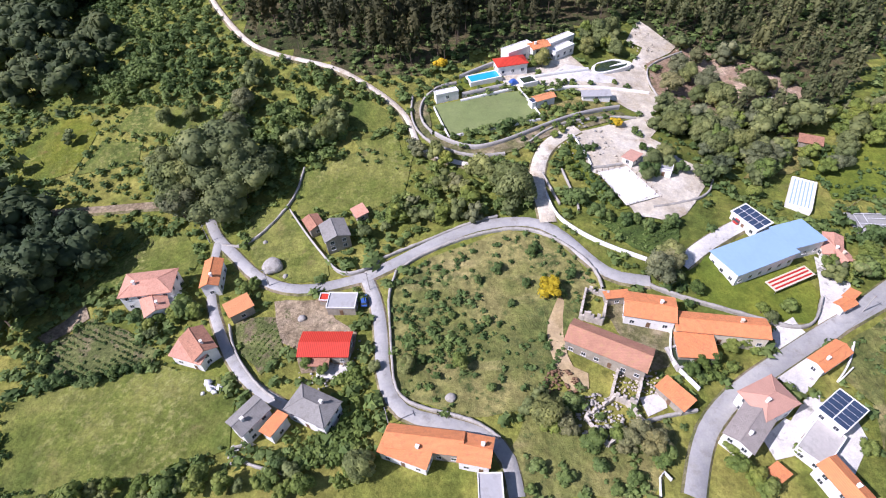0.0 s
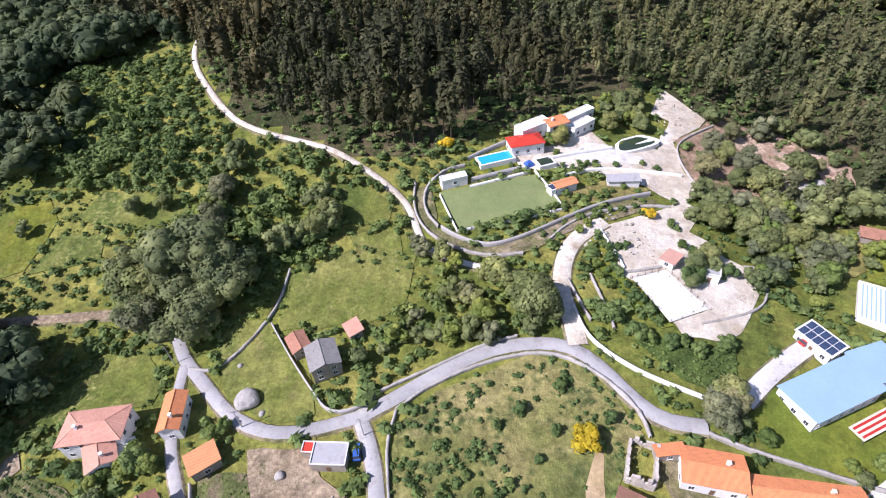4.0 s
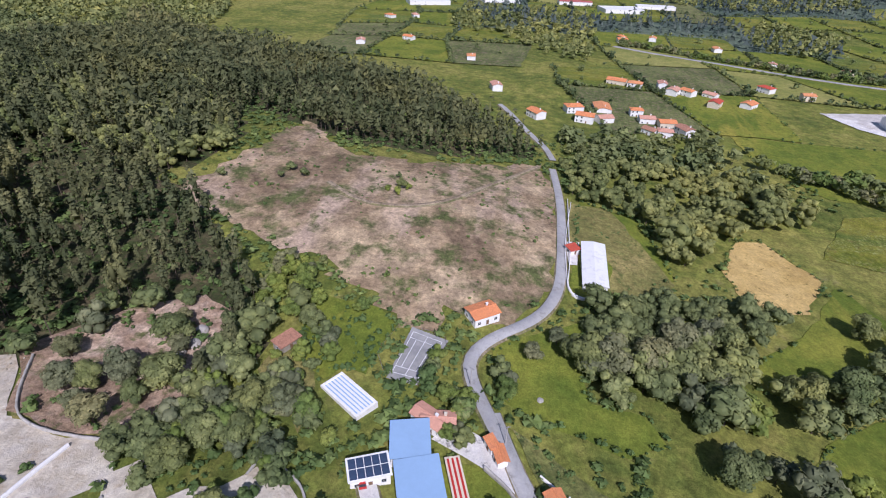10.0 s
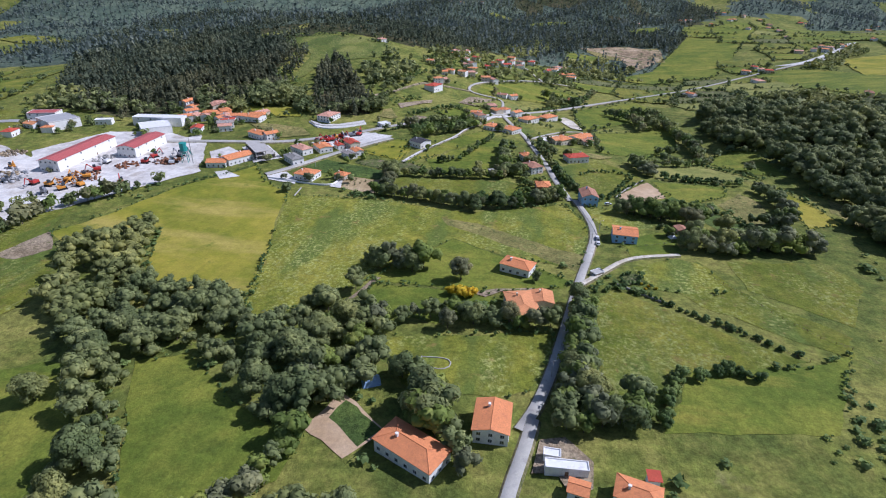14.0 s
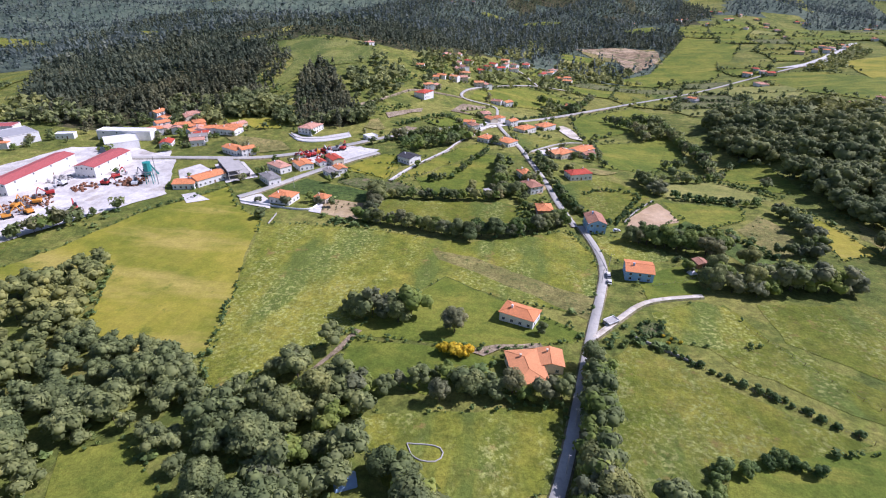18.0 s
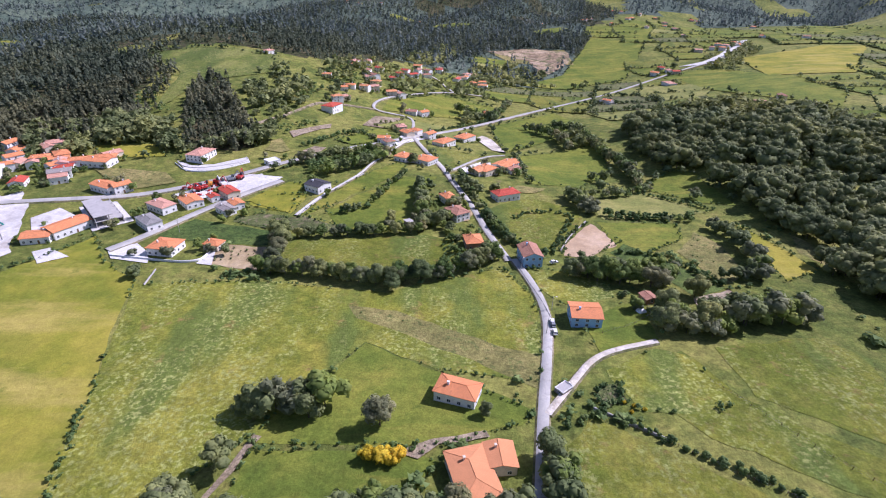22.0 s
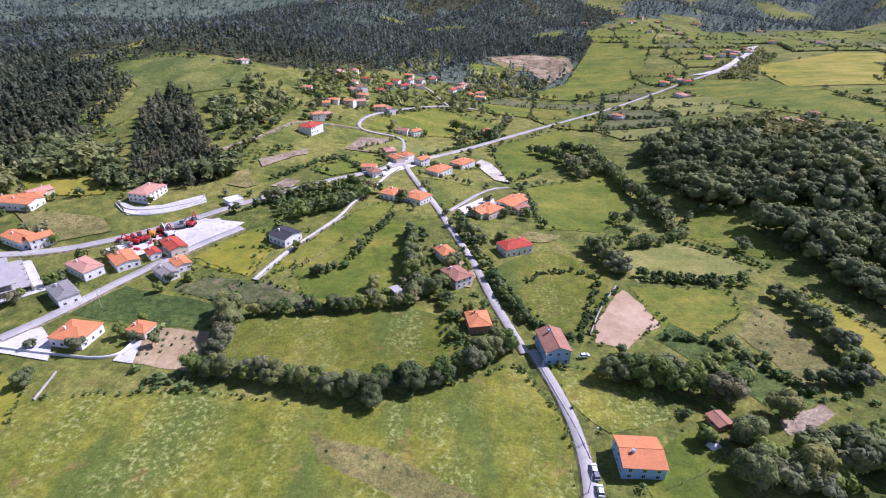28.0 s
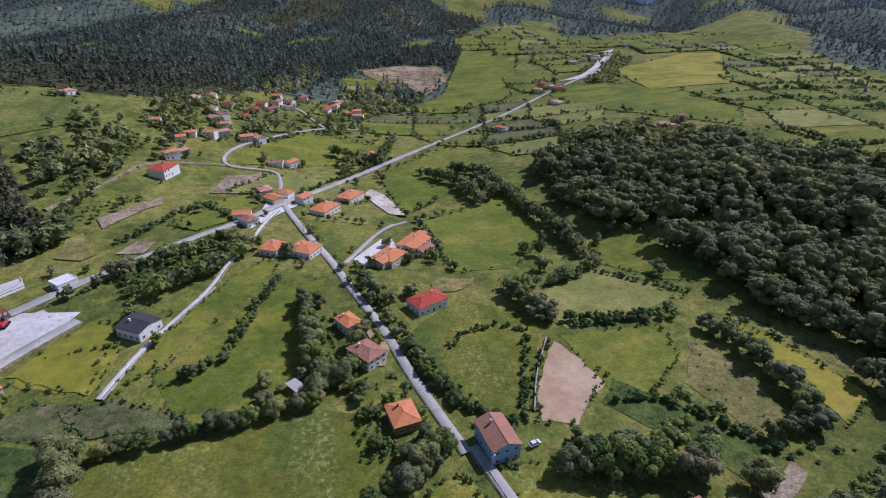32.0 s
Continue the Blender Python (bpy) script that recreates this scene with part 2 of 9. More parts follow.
# Blue haze over far land, put straight into the ground colour.
terrain_mat("haze_distance", (0.05, 0.10, 0.16), (0.075, 0.14, 0.22), (0.10, 0.18, 0.28), 0.003, 0.012, 0.05, None, 0.1, grain=0.6)


def leaf_mat(name, dark, mid, light, scale=0.16):
    m, nd, lk, b = material(name, 0.75, 0.0, 0.25)
    geo = nd.new("ShaderNodeNewGeometry")
    n = noise_node(nd, lk, geo.outputs["Position"], scale, 3)
    c = ramp_node(nd, lk, n, [(0.3, dark), (0.5, mid), (0.72, light)])
    v = ramp_node(nd, lk, geo.outputs["Random Per Island"], [(0.0, (0.68, 0.7, 0.68)), (0.6, (0.98, 0.98, 0.98)), (1.0, (1.25, 1.22, 1.14))])
    c = mix_node(nd, lk, 1.0, c, v, "MULTIPLY")
    w = ramp_node(nd, lk, noise_node(nd, lk, geo.outputs["Position"], 0.022, 4, 0.6), [(0.34, (0.62, 0.7, 0.68)), (0.5, (1.0, 1.0, 1.0)), (0.66, (1.28, 1.18, 1.02))])
    c = mix_node(nd, lk, 1.0, c, w, "MULTIPLY")
    oi = nd.new("ShaderNodeObjectInfo")
    r = ramp_node(nd, lk, oi.outputs["Random"], [(0.0, (0.78, 0.84, 0.8)), (0.5, (1.0, 1.0, 1.0)), (1.0, (1.22, 1.12, 0.95))])
    col = mix_node(nd, lk, 1.0, c, r, "MULTIPLY")
    lk.new(col, b.inputs["Base Color"])
    thin, mix_, out_ = nd.new("ShaderNodeBsdfTranslucent"), nd.new("ShaderNodeMixShader"), nd["Material Output"]
    lk.new(col, thin.inputs["Color"])
    mix_.inputs["Fac"].default_value = 0.34
    lk.new(b.outputs["BSDF"], mix_.inputs[1]), lk.new(thin.outputs["BSDF"], mix_.inputs[2]), lk.new(mix_.outputs["Shader"], out_.inputs["Surface"])
    return m


leaf_mat("leaf_oak", (0.15, 0.185, 0.074), (0.245, 0.282, 0.112), (0.375, 0.405, 0.168))
leaf_mat("leaf_grey", (0.155, 0.172, 0.092), (0.24, 0.256, 0.138), (0.35, 0.352, 0.2))
leaf_mat("leaf_bright", (0.125, 0.19, 0.05), (0.195, 0.268, 0.07), (0.3, 0.355, 0.105))
# Two eucalyptus greens: darkened for the shaded slope, lightened for the sunlit one.
leaf_mat("leaf_euc_shaded", (0.066, 0.066, 0.034), (0.104, 0.102, 0.05), (0.168, 0.156, 0.08), 0.1)
leaf_mat("leaf_euc_sunlit", (0.115, 0.125, 0.056), (0.182, 0.192, 0.085), (0.285, 0.28, 0.13), 0.1)
# Pine green, with some blue haze of the hills mixed into it.
leaf_mat("leaf_pine", (0.08, 0.1, 0.066), (0.13, 0.15, 0.096), (0.2, 0.215, 0.14), 0.03)
# Far leaves carry the blue of haze in their colour.
leaf_mat("leaf_far_haze", (0.075, 0.104, 0.104), (0.122, 0.16, 0.149), (0.188, 0.225, 0.196), 0.01)
leaf_mat("leaf_shrub", (0.096, 0.155, 0.05), (0.16, 0.24, 0.078), (0.26, 0.34, 0.12))
# Oak green darkened to stand for the shade over the eastern hollow.
leaf_mat("leaf_shaded", (0.06, 0.09, 0.046), (0.1, 0.14, 0.068), (0.17, 0.21, 0.105))
leaf_mat("leaf_wood", (0.122, 0.154, 0.07), (0.195, 0.234, 0.102), (0.315, 0.35, 0.155))
leaf_mat("leaf_yellow", (0.5, 0.37, 0.02), (0.66, 0.5, 0.03), (0.78, 0.62, 0.06))


def plain_mat(name, col, var=0.15, scale=2.0, rough=0.85, metal=0.0, spec=0.3, bump=0.15, dirt=None, dist=0.05):
    m, nd, lk, b = material(name, rough, metal, spec)
    co = nd.new("ShaderNodeTexCoord").outputs["Object"]
    n1, n2 = noise_node(nd, lk, co, scale * 0.15, 4), noise_node(nd, lk, co, scale, 5, 0.65)
    lo, hi = tuple(c * (1 - var) for c in col), tuple(min(1.0, c * (1 + var)) for c in col)
    c = mix_node(nd, lk, 0.5, ramp_node(nd, lk, n1, [(0.3, lo), (0.7, hi)]), ramp_node(nd, lk, n2, [(0.3, lo), (0.7, hi)]))
    if dirt:
        s = nd.new("ShaderNodeMapRange")
        s.inputs["From Min"].default_value, s.inputs["From Max"].default_value = 0.52, 0.75
        lk.new(noise_node(nd, lk, co, scale * 0.4, 6, 0.7), s.inputs["Value"])
        c = mix_node(nd, lk, s.outputs["Result"], c, dirt)
    lk.new(c, b.inputs["Base Color"])
    bump_node(nd, lk, b, n2, bump, dist)
    return m


for nm, col, dirt in (("white", (0.84, 0.83, 0.8), (0.66, 0.63, 0.57)), ("cream", (0.70, 0.62, 0.48), (0.5, 0.44, 0.34)), ("blue", (0.33, 0.54, 0.76), (0.3, 0.43, 0.55)),
                      ("brick", (0.42, 0.24, 0.16), (0.3, 0.2, 0.15)), ("stone", (0.36, 0.32, 0.26), (0.22, 0.2, 0.16))):
    plain_mat("wall_" + nm, col, 0.12 if nm != "stone" else 0.35, 2.5, 0.9, 0, 0.2, 0.2, dirt)


def tile_mat(name, col, var=0.25, moss=None, rough=0.85, rib=0.22):
    """Clay tile roofs: courses of ribs, single tiles weathered lighter and darker."""
    m, nd, lk, b = material(name, rough, 0.0, 0.25)
    co = nd.new("ShaderNodeTexCoord").outputs["Object"]
    w = nd.new("ShaderNodeTexWave")
    w.inputs["Scale"].default_value, w.inputs["Distortion"].default_value = 0.314 / rib, 0.4
    lk.new(co, w.inputs["Vector"])
    n1, n2 = noise_node(nd, lk, co, 0.35, 4), noise_node(nd, lk, co, 4.5, 3, 0.7)
    lo, hi = tuple(c * (1 - var) for c in col), tuple(min(1.0, c * (1 + var)) for c in col)
    c = mix_node(nd, lk, 0.55, ramp_node(nd, lk, n1, [(0.3, lo), (0.7, hi)]), ramp_node(nd, lk, n2, [(0.3, lo), (0.7, hi)]))
    g = ramp_node(nd, lk, w.outputs["Fac"], [(0.0, (0.72, 0.72, 0.72)), (0.5, (1.05, 1.05, 1.05))])
    c = mix_node(nd, lk, 1.0, c, g, "MULTIPLY")
    if moss:
        s = nd.new("ShaderNodeMapRange")
        s.inputs["From Min"].default_value, s.inputs["From Max"].default_value = 0.5, 0.72
        lk.new(noise_node(nd, lk, co, 0.9, 6, 0.7), s.inputs["Value"])
        c = mix_node(nd, lk, s.outputs["Result"], c, moss)
    lk.new(c, b.inputs["Base Color"])
    bump_node(nd, lk, b, w.outputs["Fac"], 0.5, 0.06)
    return m


tile_mat("roof_orange", (0.76, 0.29, 0.12), 0.16, (0.55, 0.2, 0.1))
tile_mat("roof_orange_l", (0.72, 0.31, 0.14), 0.14)
tile_mat("roof_terra", (0.66, 0.35, 0.25), 0.16, (0.5, 0.25, 0.17))
tile_mat("roof_pinktile", (0.58, 0.33, 0.25), 0.12)
tile_mat("roof_brown", (0.46, 0.23, 0.15), 0.25, (0.24, 0.13, 0.09))
tile_mat("roof_oldtile", (0.47, 0.24, 0.16), 0.3, (0.45, 0.28, 0.14))
tile_mat("roof_red", (0.62, 0.06, 0.035), 0.1, None, 0.6, 0.5)
tile_mat("roof_red_t", (0.55, 0.10, 0.06), 0.15)
tile_mat("roof_hallred", (0.5, 0.13, 0.12), 0.12, None, 0.6, 0.8)
tile_mat("roof_greytile", (0.30, 0.29, 0.27), 0.2, (0.2, 0.19, 0.17))
tile_mat("roof_greytile2", (0.36, 0.32, 0.29), 0.15, (0.26, 0.23, 0.2))
tile_mat("roof_slate", (0.07, 0.07, 0.075), 0.2)
plain_mat("roof_greymetal", (0.42, 0.42, 0.42), 0.12, 1.0, 0.6, 0.0, 0.4, 0.1, (0.3, 0.29, 0.27))
plain_mat("roof_whiteroof", (0.82, 0.82, 0.81), 0.06, 1.0, 0.6, 0.0, 0.4, 0.1, (0.6, 0.59, 0.56))
plain_mat("roof_bluemetal", (0.30, 0.46, 0.66), 0.07, 0.8, 0.45, 0.0, 0.5, 0.05)
plain_mat("roof_pv", (0.045, 0.07, 0.12), 0.2, 1.0, 0.25, 0.0, 0.5, 0.02)
plain_mat("roof_concrete", (0.46, 0.44, 0.41), 0.15, 1.0, 0.9, 0, 0.2, 0.1, (0.34, 0.33, 0.3))
plain_mat("glass", (0.05, 0.06, 0.07), 0.2, 1.0, 0.08, 0.0, 0.6, 0.0)
plain_mat("frame_white", (0.72, 0.72, 0.70), 0.05)
plain_mat("wood", (0.20, 0.12, 0.07), 0.3)
plain_mat("bark", (0.13, 0.10, 0.075), 0.3, 3.0, 0.95, 0, 0.1, 0.6)
plain_mat("granite", (0.42, 0.4, 0.36), 0.3, 1.6, 0.95, 0, 0.2, 0.8, (0.22, 0.2, 0.15))
plain_mat("ruin_stone", (0.56, 0.51, 0.44), 0.3, 1.6, 0.95, 0, 0.2, 0.8, (0.36, 0.32, 0.26))
plain_mat("metal_grey", (0.35, 0.35, 0.36), 0.15, 2, 0.45, 0.6, 0.5, 0.05)
plain_mat("rust", (0.24, 0.11, 0.06), 0.4, 1.0, 0.85)
plain_mat("tyre", (0.02, 0.02, 0.02), 0.2)
plain_mat("pool_water", (0.02, 0.42, 0.55), 0.06, 0.8, 0.08, 0, 0.5, 0.05)
plain_mat("pond_water", (0.035, 0.055, 0.03), 0.2, 0.8, 0.08, 0, 0.5, 0.05)
plain_mat("paint_white", (0.8, 0.8, 0.8), 0.03, 2, 0.35, 0, 0.5, 0.0)
plain_mat("paint_blue", (0.05, 0.13, 0.42), 0.05, 2, 0.3, 0, 0.5, 0.0)
plain_mat("paint_red", (0.5, 0.04, 0.03), 0.06, 2, 0.35, 0, 0.5, 0.0)
plain_mat("paint_grey", (0.25, 0.26, 0.28), 0.05, 2, 0.35, 0, 0.5, 0.0)
plain_mat("paint_orange", (0.72, 0.30, 0.04), 0.1, 2, 0.5, 0, 0.4, 0.0)
plain_mat("paint_teal", (0.03, 0.30, 0.28), 0.1, 2, 0.5, 0, 0.4, 0.0)


# ---- lie of the land ----
NEAR = (21.8, 9.1, -2.5, -6.9, 9.2, -3.3, -7.9, 2, 13.7, 16.7, -2.7, 3.2, 6.6, 4.2, -5.9, -1.6)
WIDE = (-2.4, 9.5, 13.2, 46.8, 3, -13.7, 9.2, 17.4, 8.7, -7.1, -13.1, -48.2, -9.3, 0.3, 21.1, -0.3)
LOCAL = ((0, -105, 40, 5.9), (50, -155, 45, -2.1), (150, -110, 50, -6.8), (-20, -165, 45, 0.8), (250, 460, 60, 13.6), (170, 450, 60, -9.4), (-250, 570, 90, 5.7), (-330, 417, 90, -9.6), (-170, 275, 80, -1), (20, 600, 90, -9.5), (40, -220, 60, 6.3), (130, -200, 60, 8.2), (-170, -110, 70, 14.3), (-18, 427, 60, 6.7))
MOUNDS = [(x, y, 130, a) for (x, y), a in zip([(x, y) for x in (-240, -80, 80, 240) for y in (-400, -240, -120, 0)], NEAR)]
MOUNDS += [(x, y, 230, a) for (x, y), a in zip([(x, y) for x in (-360, -120, 120, 360) for y in (180, 400, 640, 900)], WIDE)] + list(LOCAL)


def smooth(a, b, v):
    t = np.clip((v - a) / (b - a), 0, 1)
    return t * t * (3 - 2 * t)


def ground(x, y):
    """Height of the land: a gently falling valley, low mounds, hills to the north, a ridge and a river valley to the south."""
    x, y = np.asarray(x, float), np.asarray(y, float)
    z = -5.7 + 27 * np.clip(x, -700, 700) / 1000 + -5.8 * np.clip(y, -600, 1300) / 1000
    for cx, cy, s, a in MOUNDS:
        z = z + a * np.exp(-((x - cx) ** 2 + (y - cy) ** 2) / (2 * s * s))
    d = np.hypot(x, y - 300)
    wav = 35 * np.sin(x / 260 + 1.3) * np.cos(y / 310) + 22 * np.sin(x / 140 - y / 190 + 0.5) + 14 * np.cos(y / 120 + x / 210)
    z = z + smooth(900, 2000, d) * (wav + 35) * smooth(-500, 200, y) + smooth(1500, 4600, d) * 90 * smooth(-500, 200, y)
    spur = 24 * np.sin(x / 92 + 0.8 * np.sin(y / 170)) * np.cos(y / 150 + 0.4) + 20 * np.sin(x / 61 - y / 118 + 1.1)
    z = z + smooth(1000, 1700, d) * spur * smooth(300, 900, y) * np.where((x > 0.22 * y) & (x < 0.6 * y), 0.35, 1.0)
    return z - 330 * smooth(-480, -1500, y + 650 * smooth(120, -220, x)) + 420 * smooth(-2200, -4200, y) + 22 * smooth(-520, -900, y) * smooth(0, -300, x)


def gz(x, y):
    return float(ground(x, y))


# ---- mesh helpers ----
def mesh_np(name, verts, tris, mats, idx=None, smooth_shade=False, normals=None):
    verts, tris = np.asarray(verts, np.float32), np.asarray(tris, np.int32)
    me = bpy.data.meshes.new(name)
    k = tris.shape[1]
    me.vertices.add(len(verts))
    me.vertices.foreach_set("co", verts.ravel())
    me.loops.add(tris.size)
    me.loops.foreach_set("vertex_index", tris.ravel())
    me.polygons.add(len(tris))
    me.polygons.foreach_set("loop_start", np.arange(0, tris.size, k, dtype=np.int32))
    me.polygons.foreach_set("loop_total", np.full(len(tris), k, np.int32))
    for m in mats:
        me.materials.append(MATS[m])
    if idx is not None:
        me.polygons.foreach_set("material_index", np.asarray(idx, np.int32))
    me.update(calc_edges=True)
    if smooth_shade:
        me.polygons.foreach_set("use_smooth", np.ones(len(tris), bool))
    if normals is not None:
        me.polygons.foreach_set("use_smooth", np.ones(len(me.polygons), bool))
        me.normals_split_custom_set_from_vertices(np.asarray(normals, np.float32))
    return me


def mesh_bm(name, bm, mat, bevel=0.0):
    if bevel:
        bmesh.ops.bevel(bm, geom=bm.edges[:], offset=bevel, segments=1, affect="EDGES", profile=0.5)
    bmesh.ops.recalc_face_normals(bm, faces=bm.faces[:])
    me = bpy.data.meshes.new(name)
    bm.to_mesh(me)
    bm.free()
    me.materials.append(MATS[mat])
    return me


def part(name, data, mat, parent, label="", at=None, bevel=0.0):
    me = data if isinstance(data, bpy.types.Mesh) else mesh_bm(name, data, mat, bevel)
    ob = new(name, me)
    ob.parent = parent
    if at is not None:
        ob.matrix_basis = at
    return tagged(ob, label)


def box(bm, x0, x1, y0, y1, z0, z1):
    v = [bm.verts.new(c) for c in ((x0, y0, z0), (x1, y0, z0), (x1, y1, z0), (x0, y1, z0), (x0, y0, z1), (x1, y0, z1), (x1, y1, z1), (x0, y1, z1))]
    for f in ((0, 3, 2, 1), (4, 5, 6, 7), (0, 1, 5, 4), (1, 2, 6, 5), (2, 3, 7, 6), (3, 0, 4, 7)):
        bm.faces.new([v[i] for i in f])
    return bm


def prism(bm, ring, z0, z1):
    """An upright prism over a ring of (x, y)."""
    lo, hi = [bm.verts.new((x, y, z0)) for x, y in ring], [bm.verts.new((x, y, z1)) for x, y in ring]
    n = len(ring)
    bm.faces.new(lo[::-1]), bm.faces.new(hi)
    for i in range(n):
        bm.faces.new((lo[i], lo[(i + 1) % n], hi[(i + 1) % n], hi[i]))
    return bm


def tube(bm, a, b, r0, r1, n=6):
    a, b = Vector(a), Vector(b)
    q = (b - a).to_track_quat("Z", "Y").to_matrix()
    ring = [[bm.verts.new(p + q @ Vector((r * math.cos(2 * math.pi * i / n), r * math.sin(2 * math.pi * i / n), 0))) for i in range(n)] for p, r in ((a, r0), (b, r1))]
    for i in range(n):
        bm.faces.new((ring[0][i], ring[0][(i + 1) % n], ring[1][(i + 1) % n], ring[1][i]))
    bm.faces.new(ring[0][::-1]), bm.faces.new(ring[1])
    return bm


def inside(poly, x, y):
    p = np.asarray(poly)
    r = np.zeros(np.shape(x), bool)
    for (x0, y0), (x1, y1) in zip(p, np.roll(p, -1, 0)):
        if y0 != y1:
            r ^= ((y0 > y) != (y1 > y)) & (x < (x1 - x0) * (y - y0) / (y1 - y0) + x0)
    return r


def along(line, step):
    """Points every step metres along a line, with their headings."""
    p = np.asarray(line, float)
    d = np.r_[0, np.cumsum(np.hypot(*np.diff(p, axis=0).T))]
    s = np.linspace(0, d[-1], max(2, int(d[-1] / step) + 1))
    q = np.stack([np.interp(s, d, p[:, 0]), np.interp(s, d, p[:, 1])], 1)
    return q


def rounded(line, n=3):
    """The same line with its corners cut twice."""
    p = [Vector(a) for a in line]
    for _ in range(n):
        q = [p[0]]
        for a, b in zip(p, p[1:]):
            q += [a * 0.75 + b * 0.25, a * 0.25 + b * 0.75]
        p = q + [p[-1]]
    return [(a.x, a.y) for a in p]


# ---- ground, fields, roads ----
EUC_GROUND = [[(-586, 564), (-762, 900), (-409, 717), (-316, 625), (-288, 528), (-254, 489), (-327, 426), (-415, 434), (-499, 456)], [(-382, 636), (-317, 718), (-290, 679), (-304, 576)], [(-270, 744), (-213, 1424), (68, 1364), (324, 1340), (297, 1151), (63, 1162), (-143, 759), (-191, 753)], [(-457, 407), (-510, 572), (-382, 619), (-327, 714), (-303, 554), (-248, 485), (-302, 442), (-373, 395)], [(-415, 634), (-375, 686), (-303, 667), (-288, 547), (-276, 509), (-313, 482)], [(-352, 609), (-346, 708), (-308, 677), (-293, 558)], [(-346, 708), (-373, 1583), (174, 1576), (327, 1324), (286, 1152), (134, 1208), (-156, 819), (-237, 771)], [(-880, 918), (-900, 1523), (-597, 2328), (491, 2428), (489, 1678), (348, 1412), (31, 1652), (-373, 1583), (-361, 735), (-431, 656)], [(-900, -52), (-900, 808), (-900, 1604), (-771, 1136), (-862, 677), (-896, 392), (-900, 219), (-883, 38)], [(-203, 444), (-232, 510), (-241, 550), (-251, 602), (-228, 612), (-199, 552), (-182, 531), (-151, 471), (-160, 441)]]

EUC_WOODS = [[(268.3, -328.7), (168.1, -262.8), (131.6, -193.1), (110, -181.2), (85.5, -172.1), (70.1, -171.1), (49.8, -178), (25.5, -191.9), (-6.5, -209.3), (-40.4, -222.6), (-50.9, -197), (-39.3, -156.5), (-77.5, -140.9), (-110.4, -162.4), (-152.9, -210), (-159.6, -234.4), (-214, -226.5), (-428.2, -307.7), (-520.4, -483.2), (-131, -522.7), (-9.3, -600), (556, -600), (900, -600), (900, -600)],
             [(-219.1, -302.3), (-274.6, -245), (-250.3, -175.6), (-258.4, -125.6), (-296, -62.8), (-312, -72), (-335, -98), (-397, -156), (-420, -215), (-430, -300), (-480, -420), (-500, -592.4)],
             [(-640, -600), (-560, -480), (-428, -255), (-417, -213), (-397, -156), (-335, -98), (-309, -62), (-313.9, -113.3), (-329.5, -212.1), (-450, -499.3)],
             [(120, -600), (-60, -420), (-200, -450), (-420, -420), (-420, -600), (-150, -640), (-250, -900), (60, -900), (150, -600)]]
EUC_GROUND += EUC_WOODS


def spread(lo, hi, a, b, step):
    v, s = list(np.arange(a, b + 1, step)), step
    x = v[-1]
    while x < hi:
        s = min(s * 1.06, 110)
        x += s
        v.append(min(x, hi))
    x, s = v[0], step
    while x > lo:
        s = min(s * 1.06, 110)
        x -= s
        v.insert(0, max(x, lo))
    return np.array(v)


gx, gy = np.meshgrid(spread(-4700, 4700, -440, 440, 8), spread(-4700, 4700, -420, 640, 8), indexing="ij")
vs = np.stack([gx, gy, ground(gx, gy)], -1).reshape(-1, 3)
ids = np.arange(gx.size).reshape(gx.shape)
quads = np.stack([ids[:-1, :-1], ids[1:, :-1], ids[1:, 1:], ids[:-1, 1:]], -1).reshape(-1, 4)
mid_q = vs[quads].mean(1)
# Land past 3 km and the deep southern valley take the haze-blue colour.
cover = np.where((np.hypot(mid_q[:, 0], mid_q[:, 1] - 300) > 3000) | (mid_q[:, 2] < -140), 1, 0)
mx, my = mid_q[:, 0], mid_q[:, 1]


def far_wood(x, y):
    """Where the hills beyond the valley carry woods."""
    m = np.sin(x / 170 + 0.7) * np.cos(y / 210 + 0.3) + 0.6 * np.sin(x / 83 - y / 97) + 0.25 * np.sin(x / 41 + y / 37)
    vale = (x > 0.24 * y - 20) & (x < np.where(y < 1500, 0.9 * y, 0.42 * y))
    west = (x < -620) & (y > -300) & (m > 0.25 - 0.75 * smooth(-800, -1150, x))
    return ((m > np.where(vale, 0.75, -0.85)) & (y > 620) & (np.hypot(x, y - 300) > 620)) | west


# Ground under the far woods takes the haze-tinted floor.
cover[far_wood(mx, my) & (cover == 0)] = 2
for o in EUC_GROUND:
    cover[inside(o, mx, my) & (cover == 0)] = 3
land = tagged(new("ground", mesh_np("ground", vs, quads, ["scrub", "haze_distance", "far_floor_haze", "forest_floor"], cover, True)), "rough green grass and bracken over rolling farmland", "ground", kind="structure")

FIELD_LIST, ROAD_LIST = [], []


def lift_at(x, y):
    """How far coverings lie over the ground sheet, whose grid is wider far off."""
    d = np.hypot(x, np.asarray(y) - 60)
    return 0.25 * smooth(300, 480, d) + 0.4 * smooth(560, 900, d) + 1.2 * smooth(1000, 1600, d)

